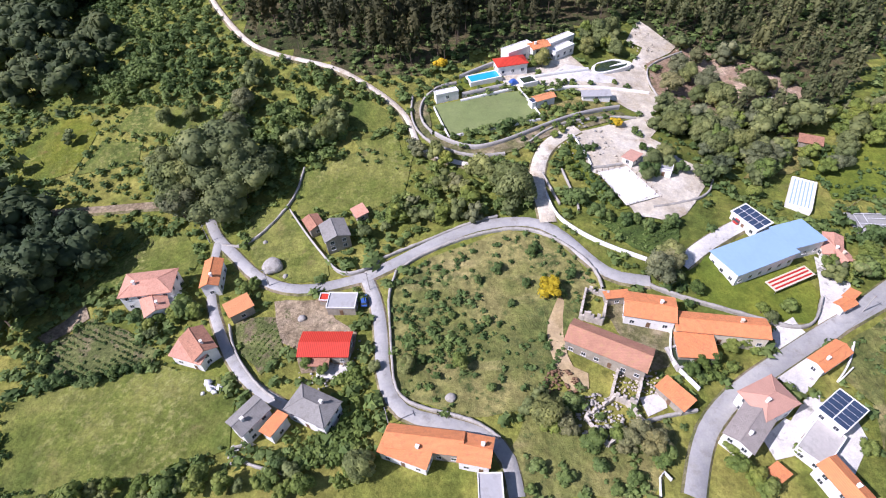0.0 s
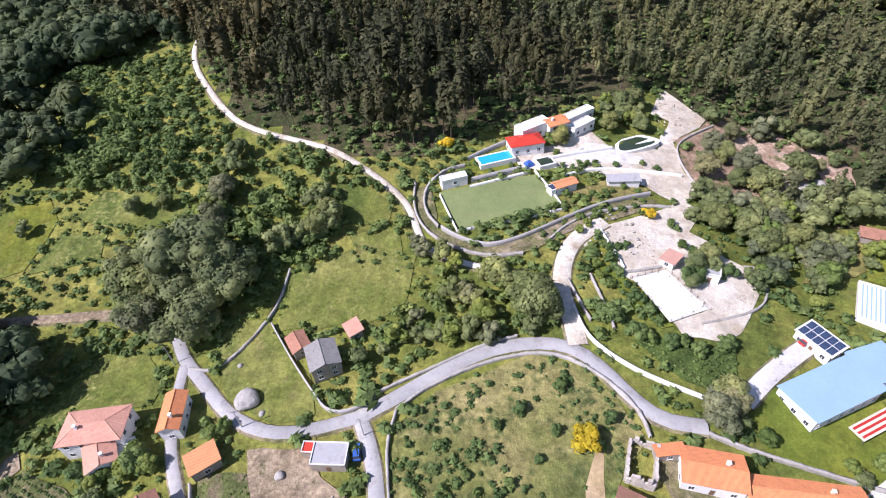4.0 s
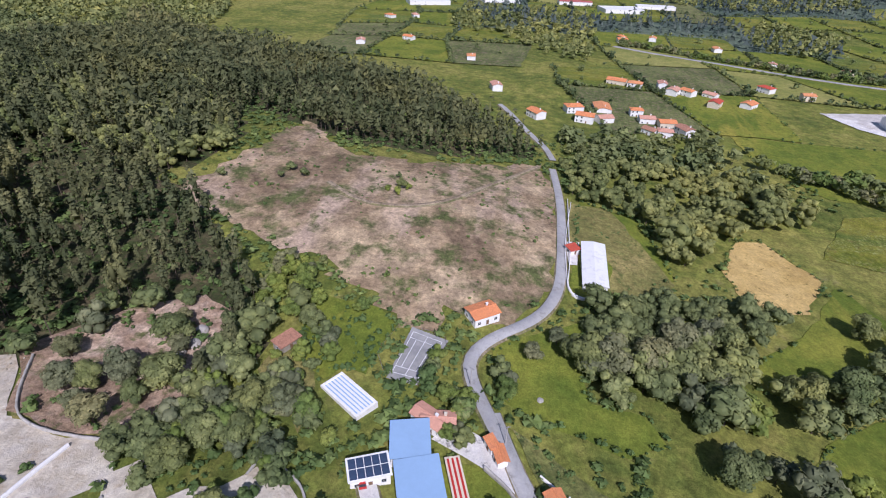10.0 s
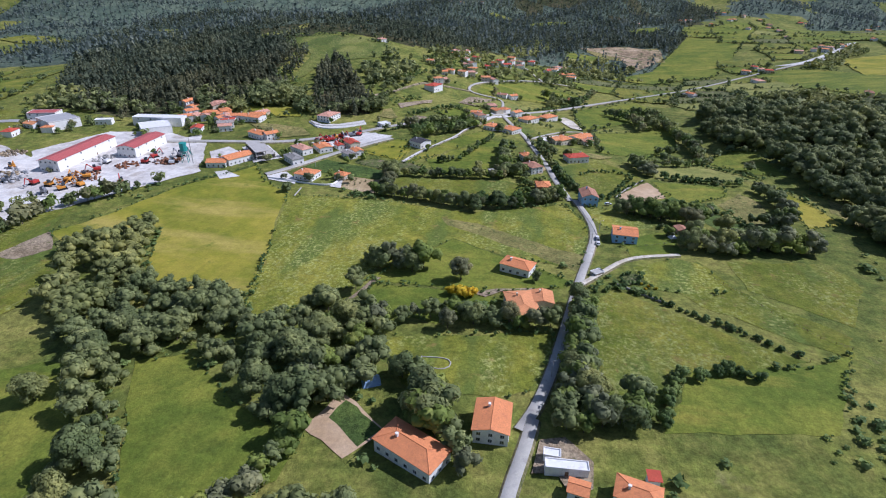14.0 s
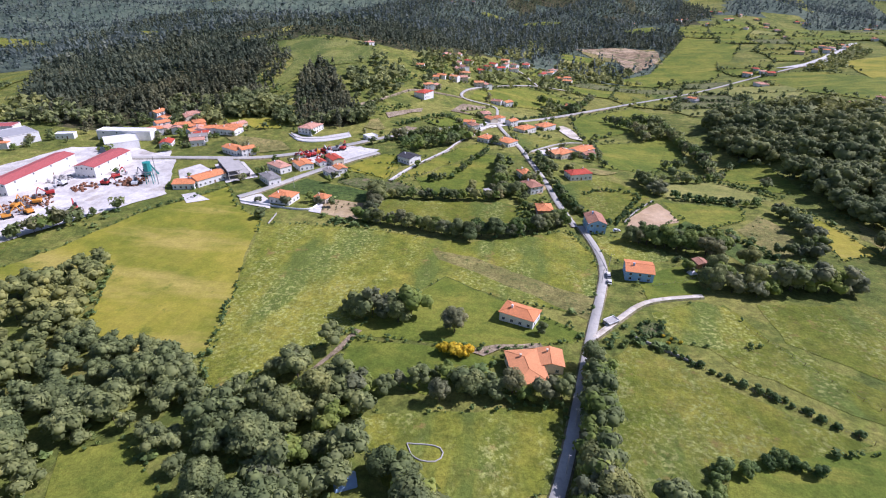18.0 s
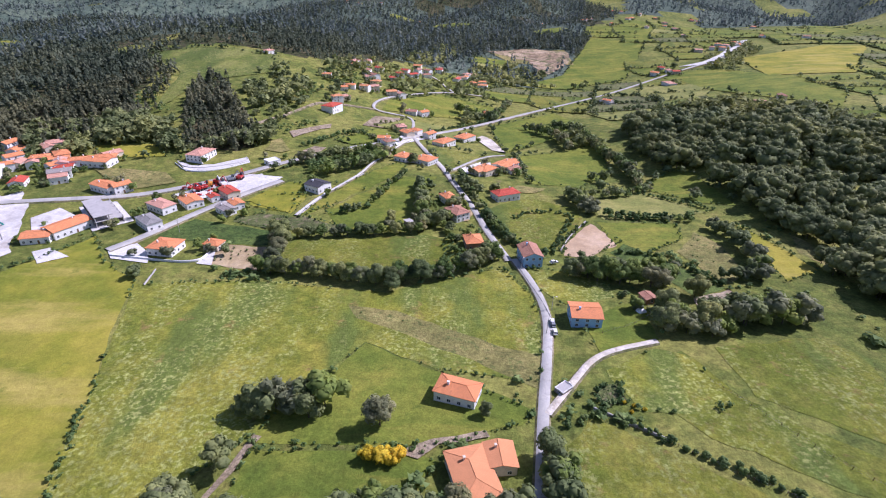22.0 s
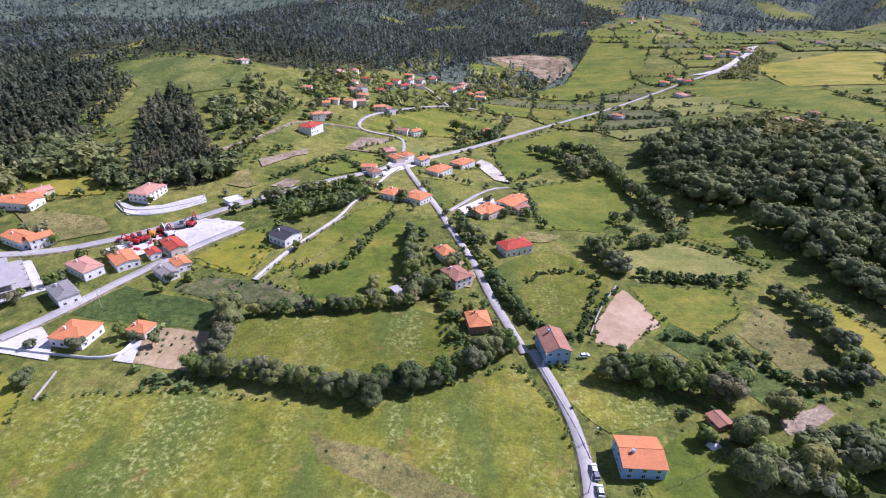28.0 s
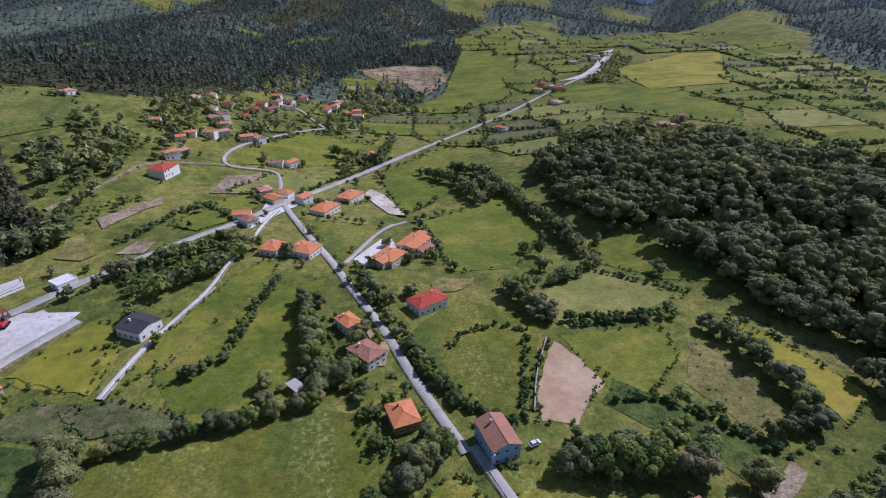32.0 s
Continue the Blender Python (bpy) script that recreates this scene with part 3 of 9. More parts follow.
FIELD_LOOK = {"pasture": "uneven green pasture with brown patches", "lawn": "short bright green pasture grass", "meadow_yellow": "yellow-green mown meadow", "meadow_rough": "tall uneven meadow grass with pale flower heads", "meadow_dry": "dry brownish meadow with tufts",
              "meadow_pale": "pale green hay meadow", "meadow_olive": "olive green pasture with rusty sorrel patches", "crop": "dark green rows of vegetables and crops", "crop_green": "dense dark green potato and maize rows", "hay": "golden cut straw stubble", "sand": "bare pinkish sand paddock", "dirt": "bare brown earth plot", "sand_tan": "tan sandy ground with sparse weeds", "earth": "bare pinkish earth and rock between trees",
              "burnt": "cleared brown hillside with brushwood and scorched patches", "forest_floor": "brown needle and bark litter", "chalk": "pale crushed stone yard", "yard": "light grey gravel industrial yard",
              "concrete": "weathered grey concrete slab", "grass_terrace": "dry grass terrace", "turf": "artificial green football turf", "tennis": "weathered grey tennis court", "meadow_wild": "unmown wild meadow of bracken and dry grass", "court": "pale concrete sports court"}


def field(surface, outline, lift=0.0, wobble=1.0):
    bm = bmesh.new()
    f = bm.faces.new([bm.verts.new((x, y, 0)) for x, y in outline])
    bmesh.ops.triangulate(bm, faces=[f])
    far = min(math.hypot(x, y - 60) for x, y in outline)
    lim = 7 if far < 330 else 16 if far < 600 else 30
    for _ in range(9):
        long = [e for e in bm.edges if e.calc_length() > lim]
        if not long:
            break
        bmesh.ops.subdivide_edges(bm, edges=long, cuts=1)
        bmesh.ops.triangulate(bm, faces=[f for f in bm.faces if len(f.verts) > 3])
    zs = 0.10 + 0.0028 * min(len(FIELD_LIST), 170) + lift
    for v in bm.verts:
        if v.is_boundary and wobble:
            v.co.x += wobble * 2.0 * noise.noise((v.co.x * 0.11, v.co.y * 0.11, 1.0))
            v.co.y += wobble * 2.0 * noise.noise((v.co.x * 0.11, v.co.y * 0.11, 9.0))
        v.co.z = gz(v.co.x, v.co.y) + zs + float(lift_at(v.co.x, v.co.y))
    bmesh.ops.recalc_face_normals(bm, faces=bm.faces[:])
    if sum(f.normal.z for f in bm.faces) < 0:
        bmesh.ops.reverse_faces(bm, faces=bm.faces[:])
    FIELD_LIST.append((surface, outline))
    me = bpy.data.meshes.new("field")
    bm.to_mesh(me)
    bm.free()
    me.materials.append(MATS[surface])
    return tagged(new("field", me), FIELD_LOOK[surface], "field", kind="structure")


def ribbon(line, width, lift, step=4.0):
    q = along(line, step)
    t = np.gradient(q, axis=0)
    t /= np.maximum(np.hypot(t[:, 0], t[:, 1])[:, None], 1e-6)
    n = np.stack([-t[:, 1], t[:, 0]], 1)
    offs = np.array([-0.5, -0.5, 0.0, 0.5, 0.5]) * width + np.array([-0.9, 0, 0, 0, 0.9])
    drop = np.array([-1.0, 0, 0.04, 0, -1.0])
    v = q[:, None] + n[:, None] * offs[None, :, None]
    z = ground(v[..., 0], v[..., 1]) + lift + drop + 1.5 * lift_at(v[..., 0], v[..., 1])
    v = np.concatenate([v, z[..., None]], -1).reshape(-1, 3)
    i = np.arange(len(q) * 5).reshape(-1, 5)
    return v, np.stack([i[:-1, :-1], i[1:, :-1], i[1:, 1:], i[:-1, 1:]], -1).reshape(-1, 4)[:, ::-1]


def road(name, surface, width, line):
    line = rounded(line, 2)
    v, f = ribbon(line, width, 0.62 + 0.01 * len(ROAD_LIST))
    ROAD_LIST.append((line, width))
    look_ = {"asphalt": "worn grey asphalt lane", "asphalt_pale": "sun-bleached pale asphalt lane", "chalk": "pale stony dirt track", "concrete": "light concrete lane", "dirt": "two-rut dirt track through grass"}[surface]
    return tagged(new(name, mesh_np(name, v, f, [surface, "grass_terrace"], np.tile([1, 0, 0, 1], len(f) // 4))), look_, "road", kind="structure")


# ---- trees ----
rng = np.random.default_rng(7)


def leaf_cloud(blobs, per, size, seed, up=0.25):
    """Small leaf sprays spread over the skins of several blobs: vertices, triangles and soft normals."""
    r = np.random.default_rng(seed)
    V, N = [], []
    for (cx, cy, cz, rad, sq) in blobs:
        n = max(1, int(round(per * rad * rad)))
        d = r.normal(size=(n, 3))
        d /= np.linalg.norm(d, axis=1)[:, None]
        d[:, 2] = np.where(d[:, 2] < -0.35, -d[:, 2], d[:, 2])
        c = np.array([cx, cy, cz]) + d * np.array([1, 1, sq]) * rad * r.uniform(0.84, 1.1, n)[:, None]
        nrm = d + r.normal(size=(n, 3)) * 0.2 + np.array([0, 0, up])
        nrm /= np.linalg.norm(nrm, axis=1)[:, None]
        a = np.cross(nrm, r.normal(size=(n, 3)))
        a /= np.linalg.norm(a, axis=1)[:, None]
        b = np.cross(nrm, a)
        s = size * r.uniform(0.55, 1.35, n)[:, None]
        V.append(np.stack([c - a * s - b * s * 0.5, c + a * s - b * s * r.uniform(0.3, 0.7, n)[:, None], c + a * s * r.uniform(-0.5, 0.5, n)[:, None] + b * s - nrm * s * 0.2], 1).reshape(-1, 3))
        soft = d + 0.9 * nrm
        N.append(np.repeat(soft / np.linalg.norm(soft, axis=1)[:, None], 3, 0))
    V = np.concatenate(V)
    return V, np.arange(len(V)).reshape(-1, 3), np.concatenate(N)


def blob_core(blobs, k=0.8):
    """Rough inner bodies of the blobs, so that a crown is not seen through."""
    g = (1 + 5 ** 0.5) / 2
    iv = np.array([(-1, g, 0), (1, g, 0), (-1, -g, 0), (1, -g, 0), (0, -1, g), (0, 1, g), (0, -1, -g), (0, 1, -g), (g, 0, -1), (g, 0, 1), (-g, 0, -1), (-g, 0, 1)], float) / math.hypot(1, g)
    it = np.array([(0, 11, 5), (0, 5, 1), (0, 1, 7), (0, 7, 10), (0, 10, 11), (1, 5, 9), (5, 11, 4), (11, 10, 2), (10, 7, 6), (7, 1, 8), (3, 9, 4), (3, 4, 2), (3, 2, 6), (3, 6, 8), (3, 8, 9), (4, 9, 5), (2, 4, 11), (6, 2, 10), (8, 6, 7), (9, 8, 1)])
    V = np.concatenate([iv * np.array([1, 1, sq]) * rad * k + (cx, cy, cz) for cx, cy, cz, rad, sq in blobs])
    T = np.concatenate([it + 12 * i for i in range(len(blobs))])
    return V, T, np.tile(iv, (len(blobs), 1))


def joined(*pairs):
    V, T, N, k = [], [], [], 0
    for v, t, n in pairs:
        V.append(v), T.append(t + k), N.append(n)
        k += len(v)
    return np.concatenate(V), np.concatenate(T), np.concatenate(N)


def round_blobs(seed, n, w, h, base):
    r = np.random.default_rng(seed)
    out = []
    for i in range(n):
        z = r.uniform(0.12, 0.88)
        rr = w * 0.5 * math.sqrt(max(0.1, 1 - (2 * z - 0.9) ** 2)) * r.uniform(0.35, 0.8)
        a = i * 2.4 + r.uniform(-0.4, 0.4)
        out.append((rr * math.cos(a), rr * math.sin(a), base + (h - base) * z, w * r.uniform(0.17, 0.27), r.uniform(0.75, 1.0)))
    out.append((0, 0, base + (h - base) * 0.5, w * 0.32, 0.95))
    return out


TREES = {}


def tree_kind(kind, seed, h, w, base, n, mat, size, per):
    """A tree: tapered trunk with limbs, and a crown of small leaf clumps."""
    thing = new("tree")
    bl = round_blobs(seed, n, w, h, base)
    v, t, nv = joined(blob_core(bl, 0.72), leaf_cloud(bl, per, size, seed))
    bm = bmesh.new()
    tr = max(0.12, h * 0.022)
    tube(bm, (0, 0, -0.6), (0, 0, base), tr * 1.3, tr, 7)
    tube(bm, (0, 0, base), (0.1, 0.1, h * 0.75), tr, tr * 0.35, 6)
    for c in bl[:6]:
        tube(bm, (0, 0, base * 0.8), (c[0] * 0.85, c[1] * 0.85, c[2]), tr * 0.5, tr * 0.15, 5)
    part("trunk", bm, "bark", thing)
    part("crown", mesh_np("crown", v, t, [mat], normals=nv), mat, thing)
    TREES.setdefault(kind, []).append((thing, h))


for s in range(4):
    tree_kind("oak", 11 + s, 9.0, 9.0, 1.8, 15, "leaf_oak", 0.38, 38)
for s in range(3):
    tree_kind("grey", 31 + s, 10.0, 8.5, 2.0, 14, "leaf_grey", 0.36, 38)
for s in range(2):
    tree_kind("bright", 41 + s, 7.0, 6.5, 1.4, 11, "leaf_bright", 0.34, 42)
for s in range(2):
    tree_kind("shrub", 51 + s, 3.0, 3.8, 0.4, 8, "leaf_shrub", 0.28, 70)
tree_kind("yellow", 61, 3.4, 5.0, 0.3, 8, "leaf_yellow", 0.34, 44)
USED = set()
TREE_LOOK = {"oak": "broad dark green oak in full leaf standing in grass", "grey": "tall grey-green tree with a loose crown", "bright": "young bright green leafy tree", "shrub": "low rounded green bush in the grass", "yellow": "broom bush in full yellow flower"}
TREE_COUNT = collections.Counter()


LOOSE = collections.defaultdict(list)  # trees too far or too many to stand as things of their own


def tree(kind, x, y, h):
    near = min(math.hypot(x - 30, y + 40), math.hypot(x - 5, min(0, y - 30) + max(0, y - 170)))
    group = "shrub" if kind in ("shrub", "yellow") else "tree"
    if kind != "yellow" and (near > 175 or sum(v for k, v in TREE_COUNT.items() if (k in ("shrub", "yellow")) == (group == "shrub")) >= 285):
        LOOSE[kind].append((x, y, h))
        return None
    protos = TREES[kind]
    k = TREE_COUNT[kind] % len(protos)
    thing, h0 = protos[k]
    s = h / h0
    m = pose(x, y, gz(x, y) - 0.1, 0, 0, float(rng.uniform(0, 360))) @ Matrix.Diagonal((s * float(rng.uniform(0.9, 1.15)), s * float(rng.uniform(0.9, 1.15)), s, 1))
    if thing not in USED:
        USED.add(thing)
        thing.matrix_basis = m
        ob = thing
    else:
        ob = copy_thing(thing, Matrix())
        ob.matrix_basis = m
    TREE_COUNT[kind] += 1
    name = "bush" if kind in ("shrub", "yellow") else "tree"
    ob.name = name
    return tagged(ob, TREE_LOOK[kind], name, name + ("s in the fields" if name == "tree" else "es in the fields"))


def simple_tree(seed, kind, tris):
    """A light tree for dense woods: verts, tris."""
    r = np.random.default_rng(seed)
    if kind == "euc":
        lean = r.uniform(-0.07, 0.07, 2)
        bl = [(lean[0] * z + r.uniform(-0.8, 0.8), lean[1] * z + r.uniform(-0.8, 0.8), z, r.uniform(1.5, 2.3) * (1.12 - 0.75 * abs(z - 12.0) / 9), 1.35) for z in np.linspace(6.5, 19.8, 8)]
    elif kind == "pine":
        bl = [(0, 0, z, 2.7 * (1 - (z - 3) / 11), 0.9) for z in np.linspace(3.2, 11, 5)]
    else:
        bl = round_blobs(seed, 8, 8.8, 8.8, 1.0)
    if tris < 30:
        bl = bl[-1:] + bl[:-1:3]
        bl = [(x, y, z, q * 1.15, sq) for x, y, z, q, sq in bl]
    r2 = sum(b[3] ** 2 for b in bl)
    area = {"euc": 120.0, "pine": 75.0, "oak": 150.0}[kind]
    fine = kind == "oak" and tris >= 100
    v, t, nv = leaf_cloud(bl, tris / r2, math.sqrt(area / tris / 1.35) * (0.72 if tris < 30 else 0.72 if fine else 1.0), seed)
    if fine:
        core = [(x, y, z, q * 0.98, sq) for x, y, z, q, sq in bl]
    elif kind == "oak":
        core = [(0, 0, 4.4, 2.9, 0.95)]
    else:
        core = [(0, 0, 12.5, 1.3, 4.2)] if kind == "euc" else [(0, 0, 6.2, 1.5, 2.4)]
    if tris < 50:
        x, y, z, q, sq = core[0]
        ov = np.array([(1, 0, 0), (0, 1, 0), (-1, 0, 0), (0, -1, 0), (0, 0, sq)]) * q * 1.05 + (x, y, z)
        return joined((ov, np.array([(0, 1, 4), (1, 2, 4), (2, 3, 4), (3, 0, 4)]), np.array([(0.9, 0, 0.4), (0, 0.9, 0.4), (-0.9, 0, 0.4), (0, -0.9, 0.4), (0, 0, 1.0)])), (v, t, nv))
    return joined(blob_core(core, 0.9), (v, t, nv))


def simple_trunk(kind):
    top = {"euc": 18.0, "pine": 9.0, "oak": 5.0}[kind]
    a = [(0.2 * math.cos(k * 2.1), 0.2 * math.sin(k * 2.1)) for k in range(3)]
    v = np.array([(x, y, -0.8) for x, y in a] + [(0, 0, top)])
    return v, np.array([(0, 1, 3), (1, 2, 3), (2, 0, 3)]), np.array([(x * 5, y * 5, 0) for x, y in a] + [(0.7, 0, 0.7)])


def near_road(x, y, margin):
    r = np.zeros(len(x), bool)
    for line, w in ROAD_LIST:
        p = along(line, 4.0)
        if p[:, 0].max() + 20 < x.min() or p[:, 0].min() - 20 > x.max() or p[:, 1].max() + 20 < y.min() or p[:, 1].min() - 20 > y.max():
            continue
        for a in range(0, len(x), 4000):
            d = np.hypot(x[a:a + 4000, None] - p[None, :, 0], y[a:a + 4000, None] - p[None, :, 1]).min(1)
            r[a:a + 4000] |= d < w / 2 + margin
    return r


KEEP_OUT = []  # circles (x, y, r) of houses and yards


def plant(name, label, kind, pts, mat, height, detail, vary=0.25, sizes=None, flat=1.0):
    """Many light trees as one piece of woodland."""
    if not len(pts):
        return None
    pr = [simple_tree(100 + i, kind, detail) for i in range(6)]
    tr = simple_trunk(kind)
    if detail > 25:
        pr = [(np.concatenate([v, tr[0]]), np.concatenate([t, tr[1] + len(v)]), len(t), np.concatenate([n, tr[2]])) for v, t, n in pr]
    else:
        pr = [(v, t, len(t), n) for v, t, n in pr]
    base = {"euc": 21.0, "pine": 12.0, "oak": 9.0}[kind]
    V, T, M, N, k = [], [], [], [], 0
    z = ground(pts[:, 0], pts[:, 1])
    for i, (v, t, nl, nv) in enumerate(pr):
        sel = np.arange(i, len(pts), len(pr))
        n = len(sel)
        if not n:
            continue
        a, s = rng.uniform(0, 2 * np.pi, n), height / base * rng.uniform(1 - vary, 1 + vary, n)
        if sizes is not None:
            s = sizes[sel] / base
        else:
            s = s * (1 + 0.22 * np.sin(pts[sel, 0] / 17 + 1.1) * np.cos(pts[sel, 1] / 21) + 0.12 * np.sin(pts[sel, 0] / 7 - pts[sel, 1] / 9))
        sw = s * rng.uniform(0.85, 1.2, n)
        c, sn = np.cos(a), np.sin(a)
        vv = np.empty((n, len(v), 3), np.float32)
        vv[..., 0] = (c[:, None] * v[:, 0] - sn[:, None] * v[:, 1]) * sw[:, None] + pts[sel, 0, None]
        vv[..., 1] = (sn[:, None] * v[:, 0] + c[:, None] * v[:, 1]) * sw[:, None] + pts[sel, 1, None]
        vv[..., 2] = v[:, 2] * s[:, None] * flat + z[sel, None]
        nn = np.empty((n, len(v), 3), np.float32)
        nn[..., 0], nn[..., 1], nn[..., 2] = c[:, None] * nv[:, 0] - sn[:, None] * nv[:, 1], sn[:, None] * nv[:, 0] + c[:, None] * nv[:, 1], nv[:, 2]
        N.append(nn.reshape(-1, 3))
        tt = t[None] + (k + np.arange(n) * len(v))[:, None, None]
        V.append(vv.reshape(-1, 3)), T.append(tt.reshape(-1, 3))
        M.append(np.tile((np.arange(len(t)) >= nl).astype(np.int32), n))
        k += n * len(v)
    me = mesh_np(name, np.concatenate(V), np.concatenate(T), [mat, "bark"], np.concatenate(M), normals=np.concatenate(N))
    return tagged(new(name, me), label, "woodland", kind="stuff")


def scatter(outline, spacing):
    p = np.asarray(outline)
    x0, y0, x1, y1 = p[:, 0].min(), p[:, 1].min(), p[:, 0].max(), p[:, 1].max()
    gx_, gy_ = np.meshgrid(np.arange(x0, x1, spacing), np.arange(y0, y1, spacing))
    x = gx_.ravel() + rng.uniform(-0.7, 0.7, gx_.size) * spacing
    y = gy_.ravel() + rng.uniform(-0.7, 0.7, gx_.size) * spacing
    ok = inside(p, x, y)
    x, y = x[ok], y[ok]
    return clear(x, y)


def clear(x, y, fields=True, margin=2.0):
    ok = np.ones(len(x), bool)
    if not len(x):
        return np.zeros((0, 2))
    if fields:
        for _, o in FIELD_LIST:
            ok &= ~inside(o, x, y)
    for cx, cy, r in KEEP_OUT:
        ok &= np.hypot(x - cx, y - cy) > r
    ok &= ~near_road(x, y, margin)
    return np.stack([x[ok], y[ok]], 1)


# ---- houses ----
WIN_MESH = {}


def window_meshes(w, h):
    key = (w, h)
    if key not in WIN_MESH:
        bm = bmesh.new()
        t = 0.09
        box(bm, -w / 2 - t, w / 2 + t, -0.07, 0.05, h, h + t)
        box(bm, -w / 2 - t, -w / 2, -0.07, 0.05, 0, h)
        box(bm, w / 2, w / 2 + t, -0.07, 0.05, 0, h)
        box(bm, -w / 2 - 0.18, w / 2 + 0.18, -0.16, 0.05, -t, 0)
        box(bm, -0.03, 0.03, -0.05, 0.03, 0, h)
        fr = mesh_bm("window", bm, "frame_white")
        WIN_MESH[key] = (fr, mesh_bm("pane", box(bmesh.new(), -w / 2, w / 2, -0.03, 0.04, 0, h), "glass"))
    return WIN_MESH[key]


def roof_bm(kind, L, W, rise, over=0.45, th=0.18):
    """Roof shell over a plan L x W with its eaves at z = 0."""
    a, b = L / 2 + over, W / 2 + over
    bm = bmesh.new()
    if kind == "flat":
        box(bm, -a + over * 0.6, a - over * 0.6, -b + over * 0.6, b - over * 0.6, 0, max(0.2, rise))
        return bm
    if kind == "shed":
        ring = [(-a, -b, 0), (a, -b, 0), (a, b, rise), (-a, b, rise)]
        lo, hi = [bm.verts.new((x, y, z)) for x, y, z in ring], [bm.verts.new((x, y, z + th)) for x, y, z in ring]
        bm.faces.new(lo[::-1]), bm.faces.new(hi)
        for i in range(4):
            bm.faces.new((lo[i], lo[(i + 1) % 4], hi[(i + 1) % 4], hi[i]))
        return bm
    k = a if kind == "gable" else max(0.0, a - b * 0.95)
    for z in (0.0, th):
        e = [bm.verts.new(c) for c in ((-a, -b, z), (a, -b, z), (a, b, z), (-a, b, z))]
        r = [bm.verts.new((-k, 0, rise + z)), bm.verts.new((k, 0, rise + z))]
        fs = [(e[0], e[1], r[1], r[0]), (e[2], e[3], r[0], r[1])] + ([(e[1], e[2], r[1]), (e[3], e[0], r[0])] if kind == "hip" else [])
        for f in fs:
            bm.faces.new(f if z else f[::-1])
        if z:
            rims = [(old[i], old[(i + 1) % 4], e[(i + 1) % 4], e[i]) for i in range(4)] if kind == "hip" else \
                [(old[0], old[1], e[1], e[0]), (old[2], old[3], e[3], e[2]), (old[1], oldr[1], r[1], e[1]), (oldr[1], old[2], e[2], r[1]), (old[3], oldr[0], r[0], e[3]), (oldr[0], old[0], e[0], r[0])]
            for f in rims:
                bm.faces.new(f)
        old, oldr = e, r
    return bm


WALL_WORD = {"white": "white rendered", "cream": "cream rendered", "blue": "pale blue painted", "brick": "brick", "stone": "rough granite"}
ROOF_WORD = {"orange": "orange tiled", "orange_l": "light orange tiled", "terra": "faded terracotta", "pinktile": "pinkish tiled", "brown": "old brown tiled", "oldtile": "mossy old tiled", "red": "bright red metal", "red_t": "red tiled",
             "hallred": "red sheet metal", "greytile": "grey tiled", "greytile2": "grey-brown tiled", "slate": "dark slate", "greymetal": "grey sheet", "whiteroof": "white sheet", "bluemetal": "blue metal", "pv": "solar panelled", "concrete": "flat concrete"}


def house(kind, x, y, L, W, turn, eave, roof, rise, wall, tiles):
    L, W = min(L, 19.0 if kind == "house" and math.hypot(x, y) > 380 else 70), min(W, 13.0 if kind == "house" else 40)
    small = eave < 3.1 or L < 6.5
    name = "hall" if kind == "hall" else "shed" if small else "house"
    rad = math.hypot(L, W) / 2
    zs = [gz(x + c * rad * 0.8, y + s * rad * 0.8) for c, s in ((1, 0), (-1, 0), (0, 1), (0, -1))]
    z = sum(zs) / 4
    thing = tagged(new(name), WALL_WORD[wall] + " " + name + " with a " + ROOF_WORD[tiles] + " roof", name, "buildings of the valley")
    thing.matrix_basis = pose(x, y, z, 0, 0, turn)
    KEEP_OUT.append((x, y, rad * 0.75 + 1.0))
    low = min(zs) - z - 0.6
    a, b = L / 2, W / 2
    bm = bmesh.new()
    if roof == "gable":
        v = [[bm.verts.new(c) for c in ((s * a, -b, low), (s * a, b, low), (s * a, b, eave), (s * a, 0, eave + rise * 0.94), (s * a, -b, eave))] for s in (-1, 1)]
        bm.faces.new(v[0][::-1]), bm.faces.new(v[1])
        for i in range(5):
            bm.faces.new((v[0][i], v[0][(i + 1) % 5], v[1][(i + 1) % 5], v[1][i]))
    elif roof == "shed":
        lo = [bm.verts.new(c) for c in ((-a, -b, low), (a, -b, low), (a, b, low), (-a, b, low))]
        hi = [bm.verts.new(c) for c in ((-a, -b, eave), (a, -b, eave), (a, b, eave + rise * 0.95), (-a, b, eave + rise * 0.95))]
        bm.faces.new(lo[::-1]), bm.faces.new(hi)
        for i in range(4):
            bm.faces.new((lo[i], lo[(i + 1) % 4], hi[(i + 1) % 4], hi[i]))
    else:
        box(bm, -a, a, -b, b, low, eave)
    part("wall", bm, "wall_" + wall, thing)
    over = 0.25 if roof == "flat" else 0.45
    part("roof", roof_bm(roof, L, W, rise, over), "roof_" + (tiles if tiles != "pv" else "whiteroof"), thing, "", pose(0, 0, eave))
    if tiles == "pv":
        n = max(2, int(L // 1.7))
        for i in range(n):
            for j in (-1, 1):
                u, v = (i + 0.5) / n * L - L / 2, j * W / 4
                lift = (0.0 if roof == "flat" else rise * (0.5 + v / (W + 0.9))) + eave + (max(0.2, rise) if roof == "flat" else 0.2) + 0.06
                tilt = 0.0 if roof == "flat" else math.degrees(math.atan2(rise, W + 0.9))
                part("solar_panel", box(bmesh.new(), -L / n * 0.46, L / n * 0.46, -W * 0.23, W * 0.23, -0.03, 0.04), "roof_pv", thing, "", pose(u, v, lift, tilt))
    if roof == "flat":
        bm = bmesh.new()
